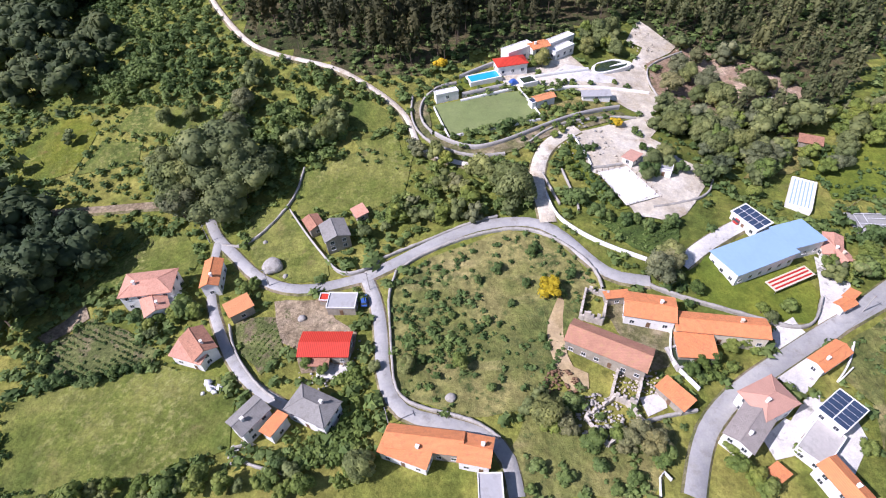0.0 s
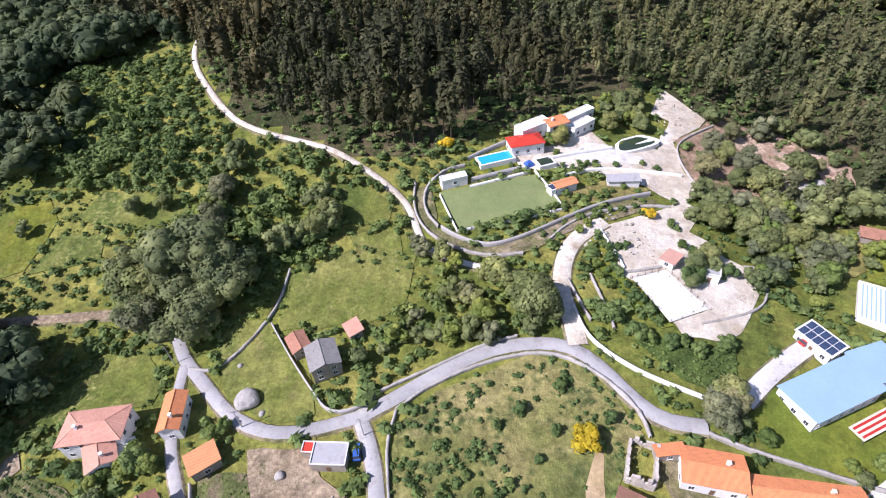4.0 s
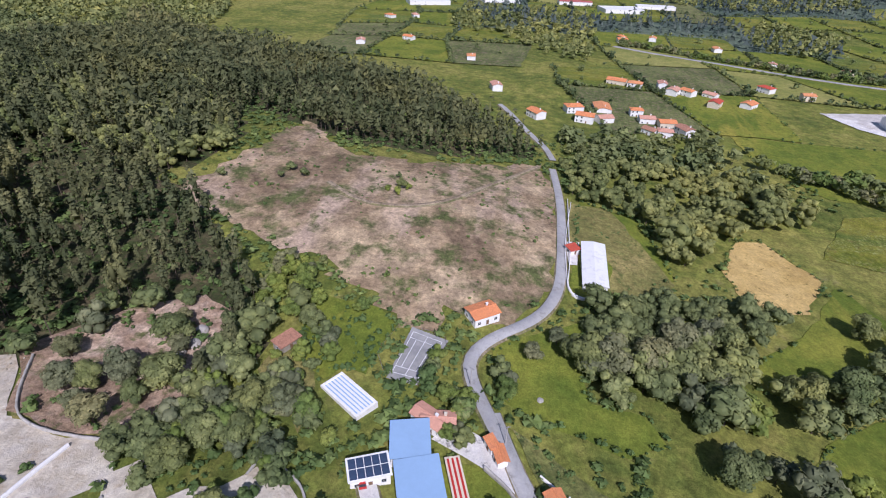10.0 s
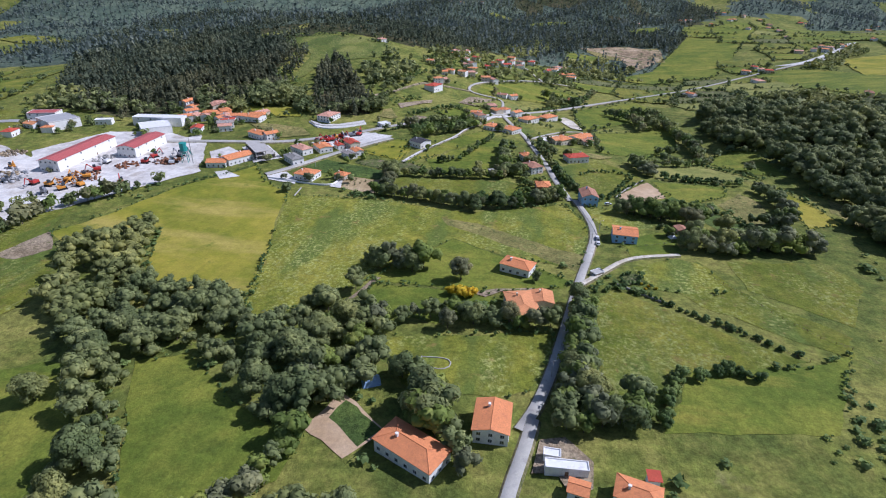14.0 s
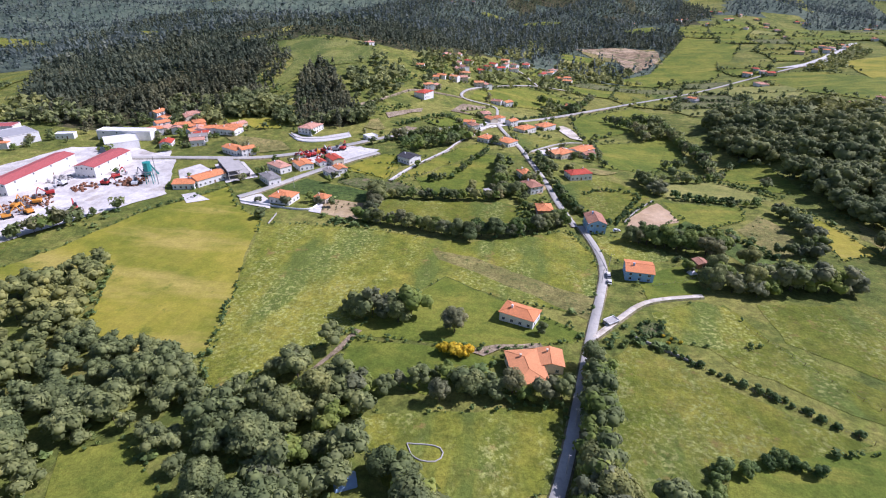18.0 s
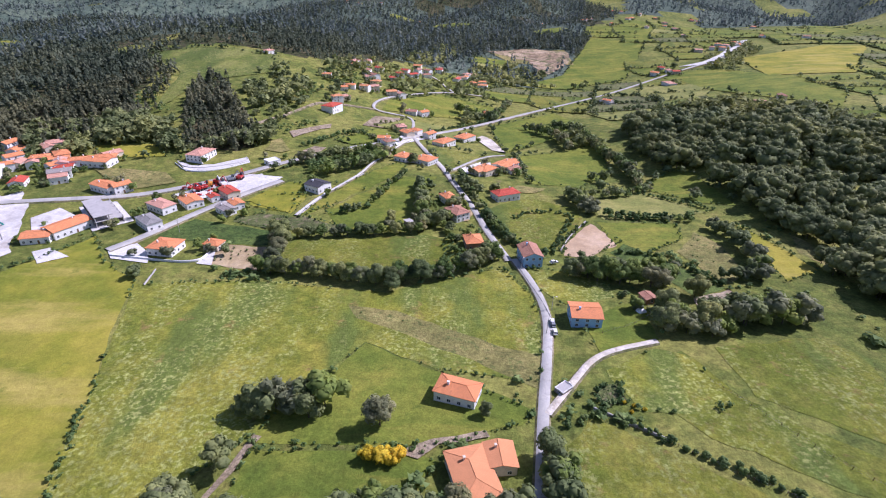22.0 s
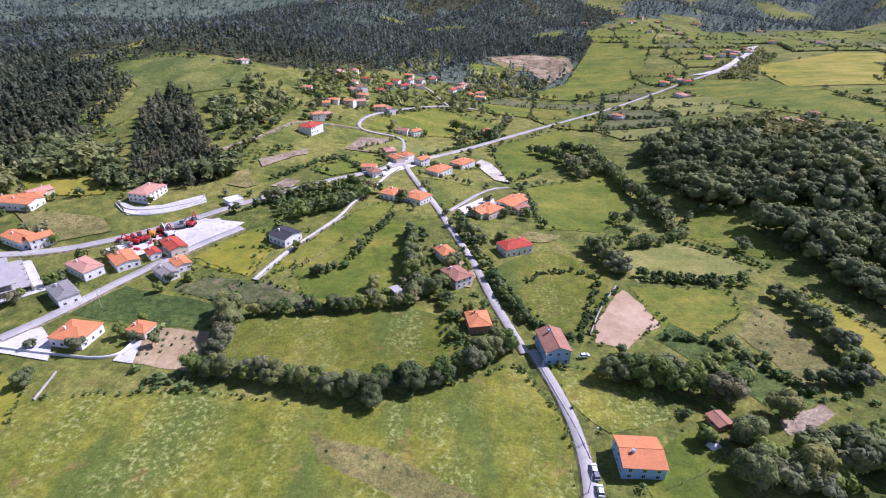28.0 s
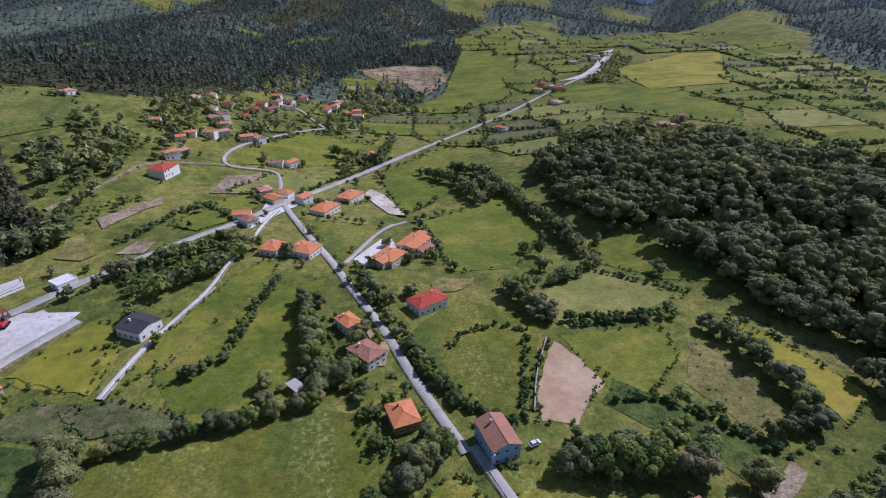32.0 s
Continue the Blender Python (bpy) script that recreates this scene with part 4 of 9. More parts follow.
        for c in ((-a, a, -b - 0.1, -b + 0.12), (-a, a, b - 0.12, b + 0.1), (-a - 0.1, -a + 0.12, -b, b), (a - 0.12, a + 0.1, -b, b)):
            box(bm, *c, eave + max(0.2, rise) - 0.05, eave + max(0.2, rise) + 0.3)
        part("parapet", bm, "wall_white", thing)
    if roof in ("gable", "hip") and tiles not in ("whiteroof", "hallred", "red"):
        k = L / 2 + over if roof == "gable" else max(0.3, L / 2 + over - (W / 2 + over) * 0.95)
        bm = bmesh.new()
        tube(bm, (-k, 0, rise + eave + 0.15), (k, 0, rise + eave + 0.15), 0.16, 0.16, 6)
        if roof == "hip":
            for sx in (-1, 1):
                for sy in (-1, 1):
                    tube(bm, (sx * k, 0, rise + eave + 0.15), (sx * (a + over), sy * (b + over), eave + 0.18), 0.13, 0.13, 5)
        part("ridge_tiles", bm, "roof_" + tiles, thing)
    if not small and kind == "house" and wall != "stone" and tiles not in ("pv", "bluemetal", "concrete", "red", "whiteroof", "greymetal"):
        cx, cy = (L * 0.22, W * 0.12)
        bm = box(bmesh.new(), cx - 0.35, cx + 0.35, cy - 0.3, cy + 0.3, eave, eave + rise + 0.9)
        box(bm, cx - 0.45, cx + 0.45, cy - 0.4, cy + 0.4, eave + rise + 0.9, eave + rise + 1.05)
        part("chimney", bm, "wall_" + wall, thing)
    far = math.hypot(x - 20, y - 120) > 400
    fr, pn = window_meshes(1.1, 1.2)
    floors = [0.95] + ([eave - 1.75] if eave > 4.9 else [])
    door_done = False
    for face, (span, off, rot) in enumerate(((L, b, 0), (L, b, 180), (W, a, 90), (W, a, 270))):
        n = int(span // 3.2)
        if small:
            n = min(n, 1)
        if kind == "hall":
            n = min(n, 4)
        for fl in floors:
            for i in range(n):
                u = (i + 0.5) / n * span - span / 2
                at = pose(0, 0, 0, 0, 0, rot) @ pose(u, -off, fl)
                if not door_done and fl == floors[0] and i == n // 2:
                    door_done = True
                    bm = box(bmesh.new(), -0.5, 0.5, -0.06, 0.05, -0.9, 1.15)
                    d = part("door", bm, "wood", thing, "brown wooden door", at)
                    if not far:
                        part("door_handle", box(bmesh.new(), 0.32, 0.42, -0.12, -0.06, 0.1, 0.16), "metal_grey", d)
                    continue
                if far and (face > 1 or i > 1):
                    continue
                if far:
                    part("window", pn, "", thing, "", at)
                    continue
                wn = part("window", fr, "", thing, "", at)
                part("pane", pn, "", wn)
    return thing


# ---- fields and roads ----
field("meadow_yellow", [(-249.4, 176.7), (-235, 203), (-222, 251), (-201, 286), (-192, 303), (-172, 276), (-145, 255), (-139, 228), (-122.4, 183.8), (-107.1, 135.8), (-121, 130.1), (-166.7, 142.4), (-193.1, 193.9), (-213, 184), (-222, 160)])
field("meadow_rough", [(-145.2, 254.3), (-88.2, 258), (-25.1, 248.4), (32.6, 274.2), (43.9, 241.6), (39, 183.8), (1, 191.6), (-29.1, 208.8), (-46.5, 175.8), (-64, 149.7), (-93.6, 116), (-106.4, 128.2), (-122.4, 183.8)])
field("meadow_dry", [(-39, 236), (-19, 232), (7, 217), (25, 206), (40, 200), (36, 181), (23, 190), (3, 204), (-17, 217), (-35, 226)])
field("lawn", [(-28.3, 207.7), (33.3, 170.3), (28.4, 163.2), (-1, 154.1), (-61.2, 155.8), (-42.1, 181.8)])
field("lawn", [(-55.3, 153.1), (-5.4, 152.1), (1.8, 147.2), (-21.2, 125.8), (-58, 132.8)])
field("meadow_rough", [(-42.7, 112.7), (24.1, 126.4), (20.6, 93.1), (6.4, 86.6), (-26.1, 88.3)])
field("meadow_olive", [(41.5, 153.9), (51.3, 167.2), (86.9, 140.6), (114.7, 124.8), (87.1, 113.8), (67.9, 110.3), (55.9, 89.1), (42, 82.4), (37.1, 106.3)])
field("meadow_olive", [(64.9, 188.5), (96.1, 203.3), (104.8, 178), (138.5, 145.7), (130.9, 131.1), (91.1, 154.5)])
field("meadow_olive", [(109, 205.7), (153.1, 214), (166, 198.8), (143.1, 154.6), (111, 177)])
field("lawn", [(71.3, 110.9), (113.7, 122.5), (132.5, 134.2), (109.3, 89.3), (56.8, 79.9)])
field("meadow_rough", [(62.4, 191), (85.4, 205.4), (95.9, 200.7), (101.4, 175.5), (92.4, 168.2), (68.8, 170.1)])
field("meadow_dry", [(202.3, 318.2), (205.2, 284.9), (208.4, 273.4), (200.2, 265.4), (192.3, 291.4)])
field("lawn", [(-71.9, 345.6), (-28.2, 401.6), (-3.9, 404.4), (-15.6, 369.4), (-17.8, 316), (-57.9, 314.1)])
field("meadow_olive", [(-83, 304), (-50, 307), (-10, 312), (7, 306), (12, 292), (22, 280), (10, 272), (-5, 264), (-32, 260), (-60, 266), (-82, 272)])
field("lawn", [(-86.8, 333.7), (-78, 362), (-66, 384), (-50, 412), (-35, 432), (-26, 428), (-37.5, 394.9), (-77.3, 344.4)])
field("meadow_yellow", [(-124, 356), (-118, 366), (-88, 367), (-92, 339), (-123, 350)])
field("crop", [(-123, 329), (-110, 339), (-93, 334), (-95, 316), (-122, 325)])
field("crop_green", [(-160, 305), (-147, 328), (-97, 314), (-94, 296), (-118, 297), (-143, 301)])
field("sand_tan", [(-122, 274), (-119, 296), (-95, 294), (-88, 276), (-92, 269)])
field("meadow_olive", [(28.5, 350.4), (58.2, 378.5), (87.8, 360.7), (89, 341), (67, 306), (60, 290), (50, 296), (39, 312), (35.7, 335.7)])
field("sand", [(91, 334), (102, 305), (90, 297), (77, 284), (66, 289), (71, 305), (81, 321)])
field("lawn", [(95.4, 337.1), (144.4, 334.9), (137.4, 309.7), (109.8, 291.2), (98.1, 299.7)])
field("meadow_pale", [(98.1, 374.8), (145.4, 398.1), (170.5, 352.2), (101.8, 340.8)])
field("lawn", [(62.5, 491.5), (152.6, 541.3), (134.3, 446.5), (100.7, 409.8), (65, 408.5)])
field("lawn", [(156, 425), (180, 440), (194, 429), (192, 404), (194, 362), (174, 372), (152, 402)])
field("lawn", [(51.4, 622.9), (133.2, 692.3), (155, 612.3), (55.6, 505.8)])
field("meadow_olive", [(-15, 504), (37, 484), (8, 424), (-3, 437)])
field("crop_green", [(103, 304), (118, 284), (136, 254), (119, 244), (111, 262), (105, 272), (92, 292)])
field("meadow_dry", [(149, 320), (156, 302), (153, 268), (139, 257), (134, 267), (129, 294)])
field("meadow_yellow", [(178, 331), (186, 301), (190, 271), (168, 260), (170, 281), (174, 312)])
field("meadow_rough", [(42, 272.8), (63.2, 270.5), (81.4, 256.7), (80.8, 244.7), (57.4, 236.9), (48.5, 250.2)])
field("lawn", [(74.2, 232.6), (94.4, 245.3), (89.5, 223.6), (69.1, 215.4), (56.7, 217.3)])
field("dirt", [(116.8, 244), (137.5, 252.3), (137.7, 246.7), (116, 236.3)])
field("lawn", [(61.1, 222.4), (89, 240.6), (89.6, 211.3), (63.7, 202.6)])
field("crop", [(57.5, 182), (65.4, 183.8), (63.2, 172.4), (54.5, 173.9)])
field("lawn", [(327.2, 1323.9), (412.6, 1219.8), (291.4, 932.4), (236.4, 914.6), (188.1, 883.8), (119.4, 914.9), (204.4, 1002.8)])
field("lawn", [(-68, 620), (-64, 660), (-2, 742), (74, 708), (60, 662), (18, 645), (-35, 630)])
field("lawn", [(345.6, 944.4), (432, 933.1), (488.7, 782.4), (456.2, 658.2), (409.9, 595.3), (374.3, 679.8), (343.6, 791.4)])
field("meadow_yellow", [(502.1, 1006.1), (692.7, 1093.5), (764.8, 1074.5), (565.5, 804.6), (460.1, 826.2)])
field("meadow_dry", [(87.6, 1174.2), (244.3, 1206.4), (238.5, 1076.1), (122.2, 1094.2)])
field("meadow_yellow", [(-276.5, 443.8), (-227.8, 449.3), (-208.9, 427.2), (-251.6, 421.9)])
field("pasture", [(-339.6, 662.6), (-297.2, 717.3), (-214.7, 720.1), (-177.8, 673.4), (-225.6, 609.6), (-300, 628)])
field("meadow_yellow", [(-195.4, -674.5), (-251.1, -656.8), (-306.2, -596.9), (-250.2, -532.5), (-213.3, -578), (-182, -607.1)])
field("lawn", [(-185.1, 70.2), (-162.1, 80.8), (-145.8, 81.2), (-128.6, 56.8), (-106.3, 25.4), (-106.6, 15.9), (-117.1, 13.5), (-143.4, 41.3)])
field("lawn", [(-127.1, 85.2), (-110.5, 93.5), (-79.9, 72.2), (-51.8, 60.2), (-50.9, 45.5), (-78.2, 21), (-91.9, 31.5)])
field("hay", [(-220, 37.7), (-222.3, 49.8), (-189, 66.1), (-161.9, 49.6), (-151.4, 27.3), (-186.5, 22.5)])
field("sand", [(-52.2, 65.8), (-43.8, 80.8), (-26.6, 66.8), (-35.2, 54.7)])
field("crop_green", [(-46.1, 70.1), (-42, 77.6), (-28.1, 67.7), (-32.4, 59.9)])
field("lawn", [(-385.7, 74.1), (-375.9, 180), (-335.1, 202.9), (-278.1, 159.2), (-286.3, 104.6), (-337.6, 78)])
field("lawn", [(-233, -40.5), (-224.2, -10.2), (-168.2, -0.8), (-155.2, -16.7), (-140.6, -44.3), (-159.4, -45.6)])
field("lawn", [(-99, -72), (-112, -58), (-125, -40), (-103, -42), (-86, -41), (-86, -23), (-76, -18), (-69, -30), (-72, -45), (-75, -57), (-79, -67)])
field("burnt", [(-152.2, -223.1), (-213.7, -214.6), (-272.3, -210.2), (-231.9, -169.2), (-239.7, -128.3), (-282.8, -62.6), (-234.7, -52.8), (-144.2, -52.6), (-113.7, -66.7), (-111.9, -88.2), (-103.1, -103.9), (-109.7, -113.1), (-115.7, -128.5), (-129.1, -145.3), (-137.4, -183.3)], 0.0, 4.5)
field("lawn", [(-105.8, -134.9), (-107, -112.4), (-100.3, -105.1), (-75.9, -107.7), (-75.8, -120.7), (-85.4, -132.6)])
field("meadow_wild", [(67.3, -77.6), (57.2, -86.1), (32.5, -93.6), (19, -90.3), (11.1, -77.5), (9.1, -70.8), (21.1, -56.2), (24.1, -46.6), (29.7, -37.8), (43.7, -35.3), (57.4, -38.7), (66, -43.6), (68.3, -62.3)])
field("pasture", [(119, -104), (116, -111), (106, -112), (90.4, -92.9), (87.3, -81.6), (98.3, -80), (112, -87)])
field("pasture", [(104, -125), (84, -133), (63, -131), (65, -113), (77, -107), (90, -107), (102, -107)])
field("pasture", [(90, -160), (80, -159), (71, -152), (72, -141), (85, -144)])
field("pasture", [(83.7, -139.2), (69.3, -141), (64.9, -124.4), (81, -128.4)])
field("pasture", [(181, -155), (174, -166), (141, -160), (139, -153), (144, -149), (156, -148), (167, -151)])
field("meadow_olive", [(212, -135), (219, -150), (206, -164), (194, -165), (186, -155), (190, -135), (199, -131)])
field("pasture", [(189, -133), (183, -149), (166, -148), (165, -138)])
field("pasture", [(168, -78), (154, -103), (139, -105), (131, -92), (132, -88), (153, -86), (166, -75)])
field("pasture", [(169, -46), (151, -50), (130, -54), (113, -50), (107, -43), (106, -30), (120, -24), (142, -22), (158, -20)])
field("crop", [(166, -62), (159, -71), (146, -67), (133, -60), (133, -55), (149, -52), (161, -51)])
field("dirt", [(171, -66), (162, -77), (160, -71), (167, -63)])
field("dirt", [(103, -74), (87, -73), (84, -66), (78, -62), (79, -50), (92, -50), (94, -57), (100, -60)])
field("lawn", [(-17, -77.4), (-25.9, -83.7), (-33, -74.9), (-51.5, -82.4), (-54.4, -70.3), (-47.6, -59.2), (-31.7, -62.7), (-18.8, -67)])
field("grass_terrace", [(9.4, -63.4), (5.5, -67.3), (-5.6, -60), (-7.2, -57), (-3.6, -48.5), (0.5, -46.5), (3, -50)])
field("concrete", [(5.5, -39.4), (-1.1, -41), (-0.7, -36.8), (4.6, -34.6)], 0.0, 0.0)
field("concrete", [(-28, -25), (-33, -35), (-36, -38), (-46, -38), (-46, -28), (-37, -19)], 0.0, 0.0)
field("concrete", [(-21, -29), (-28.5, -34), (-30, -33), (-27, -25), (-22, -24)], 0.0, 0.0)
field("concrete", [(-38, -61), (-44, -58.5), (-46, -55), (-38, -50), (-34, -53)], 0.0, 0.0)
field("lawn", [(-84.1, -113.2), (-101.9, -122.9), (-92.1, -104.6)])
field("chalk", [(12.7, -135.2), (1.2, -140.9), (-14.1, -145), (-25.7, -152.1), (-33, -147.4), (-23.5, -137.1), (-30.8, -126.5), (-39.6, -120.8), (-29.7, -104.2), (-18.7, -96.1), (-6.6, -97.4), (-6.9, -102), (0.4, -115.6), (11.2, -127.6)])
field("chalk", [(21.2, -167.4), (12.1, -174.8), (-8.8, -178.7), (-25.4, -179.3), (-36.1, -198.6), (-29.2, -201.4), (-40.4, -221.9), (-51.1, -200), (-34.6, -184.9), (-33.6, -158), (-24.7, -149.4), (-19, -154.3), (-15.1, -159.5), (5.9, -166.6)])
field("grass_terrace", [(1.4, -143.3), (-16.7, -152.9), (-19.1, -149.1), (4.6, -140.8), (36.9, -126.9), (54.4, -136.1), (46.2, -132.6), (36.3, -133)])
field("lawn", [(44.2, -165.7), (26.6, -170), (26.1, -166), (43.6, -159.5)])
field("turf", [(55.2, -155.5), (20.5, -164), (14.3, -148.6), (48.9, -139.6)], 0.0, 0.0)
field("court", [(0.4, -117), (-10.2, -120.3), (-17.6, -106.2), (-5.6, -101.8)], 0.5, 0.0)
field("tennis", [(-100.6, -99.3), (-98.1, -86.3), (-76.5, -91.5), (-76.5, -101.3)], 0.0, 0.0)
field("yard", [(-373.6, 291.8), (-356.7, 354.3), (-308.4, 366.1), (-259.1, 345.5), (-233.7, 298.8), (-240.3, 259.8), (-261.7, 232.5), (-278.2, 198.4)])
field("yard", [(-463.8, 163), (-478.5, 246.2), (-415.2, 300.8), (-353.7, 276.7), (-275.2, 365.4), (-224.9, 281.5), (-280.9, 182.4), (-371, 224.1), (-425.4, 176.3)])
field("meadow_olive", [(-262, 212), (-252, 176), (-225, 158), (-203, 116), (-212, 74), (-262, 104), (-272, 140), (-290, 176)])
field("dirt", [(-257, 150), (-243, 146), (-232, 160), (-250, 178)])
field("sand_tan", [(20.4, -70.5), (22.3, -67), (24.6, -61), (26.2, -54), (26, -49.5), (24.6, -45.2), (22, -42.3), (17.5, -42.8), (17, -46), (21, -47.8), (22.6, -51), (22, -57), (20.8, -63), (19, -68)])
field("crop", [(113, -68), (102, -68), (97, -56), (101, -50), (109, -57)])
field("meadow_wild", [(31.9, -42.3), (23.4, -42), (17, -31.8), (0.5, -33), (-1, -28.9), (7.9, -16.2), (35.7, -16.7), (38.4, -27)])
field("concrete", [(-31.2, -49.1), (-45.9, -55.4), (-47.4, -49.1), (-40, -42.8), (-35.5, -39.5), (-30.9, -44.7)], 0.0, 0.0)
field("concrete", [(-36, -39.1), (-40, -39.8), (-37.2, -34), (-28.2, -25.9), (-25.3, -28.6), (-30.5, -34.1)], 0.0, 0.0)
field("concrete", [(-58.9, -83.6), (-66.6, -78.2), (-62.9, -68.3), (-55.7, -62.8), (-47.3, -57.5), (-53.1, -66.5), (-56, -74.2)], 0.0, 0.0)
field("concrete", [(-32.9, -57.1), (-43.1, -62.4), (-43.7, -57.5), (-37.5, -53.2)], 0.0, 0.0)
field("concrete", [(87.6, -52.9), (78.3, -50.7), (79.4, -47.1), (86.9, -47.5)], 0.0, 0.0)
field("meadow_wild", [(-50.5, -52.4), (-69.5, -62.6), (-48.8, -25.7), (-51.2, -36.7), (-48.7, -42.8)])
field("lawn", [(45.5, -168.6), (41.6, -172.3), (29.3, -176.8), (26.4, -171.3), (27.9, -166.8), (40.9, -162.6), (44.5, -161.9)])
field("chalk", [(29.4, -175.3), (14.9, -178.2), (3.4, -186.4), (-3, -189.4), (-7.5, -181), (-19.1, -175.8), (-31.2, -174.6), (-21, -170.5), (-2.4, -171), (15.2, -171.3), (20, -165.5), (26.5, -166.3)])
field("grass_terrace", [(57.8, -159.9), (55.6, -140.6), (48, -134.3), (39, -131.5), (22.6, -137.7), (4.1, -147.6), (-14.8, -153.4), (-15.8, -150.6), (5.1, -143.9), (21.9, -133.4), (31.9, -128.1), (42.4, -127.8), (54.2, -132.9), (61.2, -142.3), (63, -156.7)])
field("concrete", [(0.6, -181.9), (-7.3, -181), (-12, -177), (-19, -175), (-18.5, -171), (-10.2, -170.8), (5, -171.8), (8.5, -174)], 0.0, 0.0)
field("meadow_dry", [(12.3, -155.4), (-1.3, -160.7), (-16.4, -157.8), (-14.4, -154.8), (3.6, -149.4), (13.3, -147.5)])
field("meadow_dry", [(-33.8, -183.4), (-48.5, -193.9), (-48.3, -175.8), (-38, -154.4), (-34.8, -159.1), (-32.3, -169.2)])
field("lawn", [(9.7, -136.1), (5.5, -137), (3.8, -127.5), (2.7, -119.7), (7, -117.3), (9.7, -127.6)])
field("crop_green", [(-2, -98), (-11, -94.5), (-21, -93), (-14, -81), (-4, -86), (6, -96)])
field("earth", [(-36, -186), (-55, -202), (-80, -190), (-95, -170), (-87, -155), (-71, -151), (-50, -150), (-38, -154), (-34, -165), (-33, -175)])
field("meadow_dry", [(-68.1, -138.2), (-83, -135.7), (-80.8, -125.7), (-66.6, -119.6), (-50.5, -117.2)])
field("lawn", [(-76.7, -127.6), (-95.5, -125.2), (-97.2, -112.3), (-85, -108.8), (-69.8, -118.2)])
field("meadow_dry", [(-227, -46.5), (-230.1, -24.4), (-163.5, -1.7), (-145.2, -20.5), (-145.1, -31.1), (-167.9, -27.6), (-186.7, -34.4), (-181.5, -46.8)])
field("yard", [(-243, 324), (-235, 339), (-206, 320), (-210, 304), (-230, 306)], 0.0, 0.0)
field("concrete", [(-224, 340), (-206, 350), (-181, 323), (-197, 308)], 0.0, 0.0)
field("concrete", [(-208, 288), (-192, 279), (-203, 271), (-214, 283)], 0.0, 0.0)
field("concrete", [(-176, 362), (-150, 387), (-130, 402), (-120, 392), (-138, 372), (-158, 354)], 0.0, 0.0)
field("concrete", [(-159, 376), (-157, 393), (-140, 401), (-113, 397), (-119, 382), (-140, 357), (-148, 362)], 0.0, 0.0)
field("meadow_yellow", [(-127, 356), (-116, 374), (-106, 387), (-92, 384), (-95, 358), (-93, 339), (-111, 348)])
field("concrete", [(-176.7, 287.2), (-164.9, 295.2), (-153.6, 284.8), (-148.6, 273.7), (-170, 278)], 0.0, 0.0)
field("concrete", [(-124.1, 274.2), (-123.1, 288.6), (-119.2, 287.1), (-115.7, 272.7)], 0.0, 0.0)
field("concrete", [(-198, 419.6), (-183.8, 411.7), (-168.7, 416), (-150, 432.5), (-145.7, 424.7), (-164.2, 405.9), (-183.8, 401.5)], 0.0, 0.0)
field("concrete", [(-39.9, 536.4), (-8.8, 574.9), (-2.6, 561.2), (-25, 520.8), (-46.5, 480.2)], 0.0, 0.0)
field("meadow_dry", [(-255, 406.1), (-197.1, 398.6), (-182, 382.4), (-205, 368.6), (-222.9, 377.5)])
field("crop", [(-100.8, 330.8), (-82.8, 333.8), (-56.5, 319.7), (-57.6, 312.8), (-88.1, 316.7)])
field("meadow_pale", [(-129.7, 413.4), (-103.6, 438.8), (-100.2, 432.6), (-124.3, 407.5)])
field("dirt", [(-78, 549), (-71, 590), (-41, 605), (-37, 592), (-50, 556)])
field("lawn", [(-93, 489), (-62, 548), (-44, 528), (-58, 500), (-76, 480)])
field("dirt", [(-128, 484), (-104, 523), (-105, 534), (-134, 497)])
field("dirt", [(-114, 452), (-106, 465), (-96, 465), (-100, 450)])
field("meadow_dry", [(-122, 452), (-128, 446), (-141, 450), (-142, 470), (-137, 478)])
field("dirt", [(20.2, 70.4), (27.6, 72.8), (35.2, 64.6), (34.5, 55.4), (28.6, 52.2), (25, 58.9), (18.1, 57.8)], 0.0, 0.0)
field("chalk", [(32, 562), (45, 512), (57, 505), (49, 562), (39, 578)])
field("burnt", [(84.4, 1180.6), (174.9, 1223.4), (248.5, 1184.4), (232.3, 1085), (168.8, 996.8), (157.8, 1104.6)], 0.0, 4.5)
field("pasture", [(-334.4, 679.9), (-274.2, 724.9), (-228.2, 739), (-186.3, 713.9), (-200.2, 640.6), (-240.8, 589.1), (-251.9, 532.8), (-258.1, 514.8), (-271.6, 606.6)])
field("dirt", [(-65, 132), (-62.5, 133), (-54, 158), (-57, 158.5)])
field("dirt", [(-10.6, 152.1), (-1.2, 157.1), (15.4, 159.6), (16.9, 156.9), (2.1, 154.5), (-4, 148.8)])
field("crop", [(55.9, 181.2), (62.1, 183.1), (65.1, 174.9), (56.8, 171.2)])
field("lawn", [(-154.1, -46.1), (-149.3, -32.6), (-137.4, -35.4), (-139.4, -46.2)])
field("concrete", [(-179.7, -48.3), (-182.7, -41.7), (-161.5, -43.1), (-160.1, -46.7)], 0.0, 0.0)
field("chalk", [(-25.7, -126.2), (-37.1, -122.3), (-29.7, -104.2), (-19.1, -97.2), (-14.7, -102.1), (-21.7, -112.4)])
field("lawn", [(6.8, -135.7), (4.8, -127.4), (1, -113.4), (-5.5, -101.4), (-2, -100.1), (5.9, -112), (10.4, -125.5)])
field("concrete", [(395, 985), (455, 976), (583, 1153), (617, 1207), (579, 1185), (498, 1062), (444, 1006)])
field("meadow_dry", [(48.9, 394.8), (54.9, 400.8), (74.9, 399), (66.9, 388), (51.1, 385)])
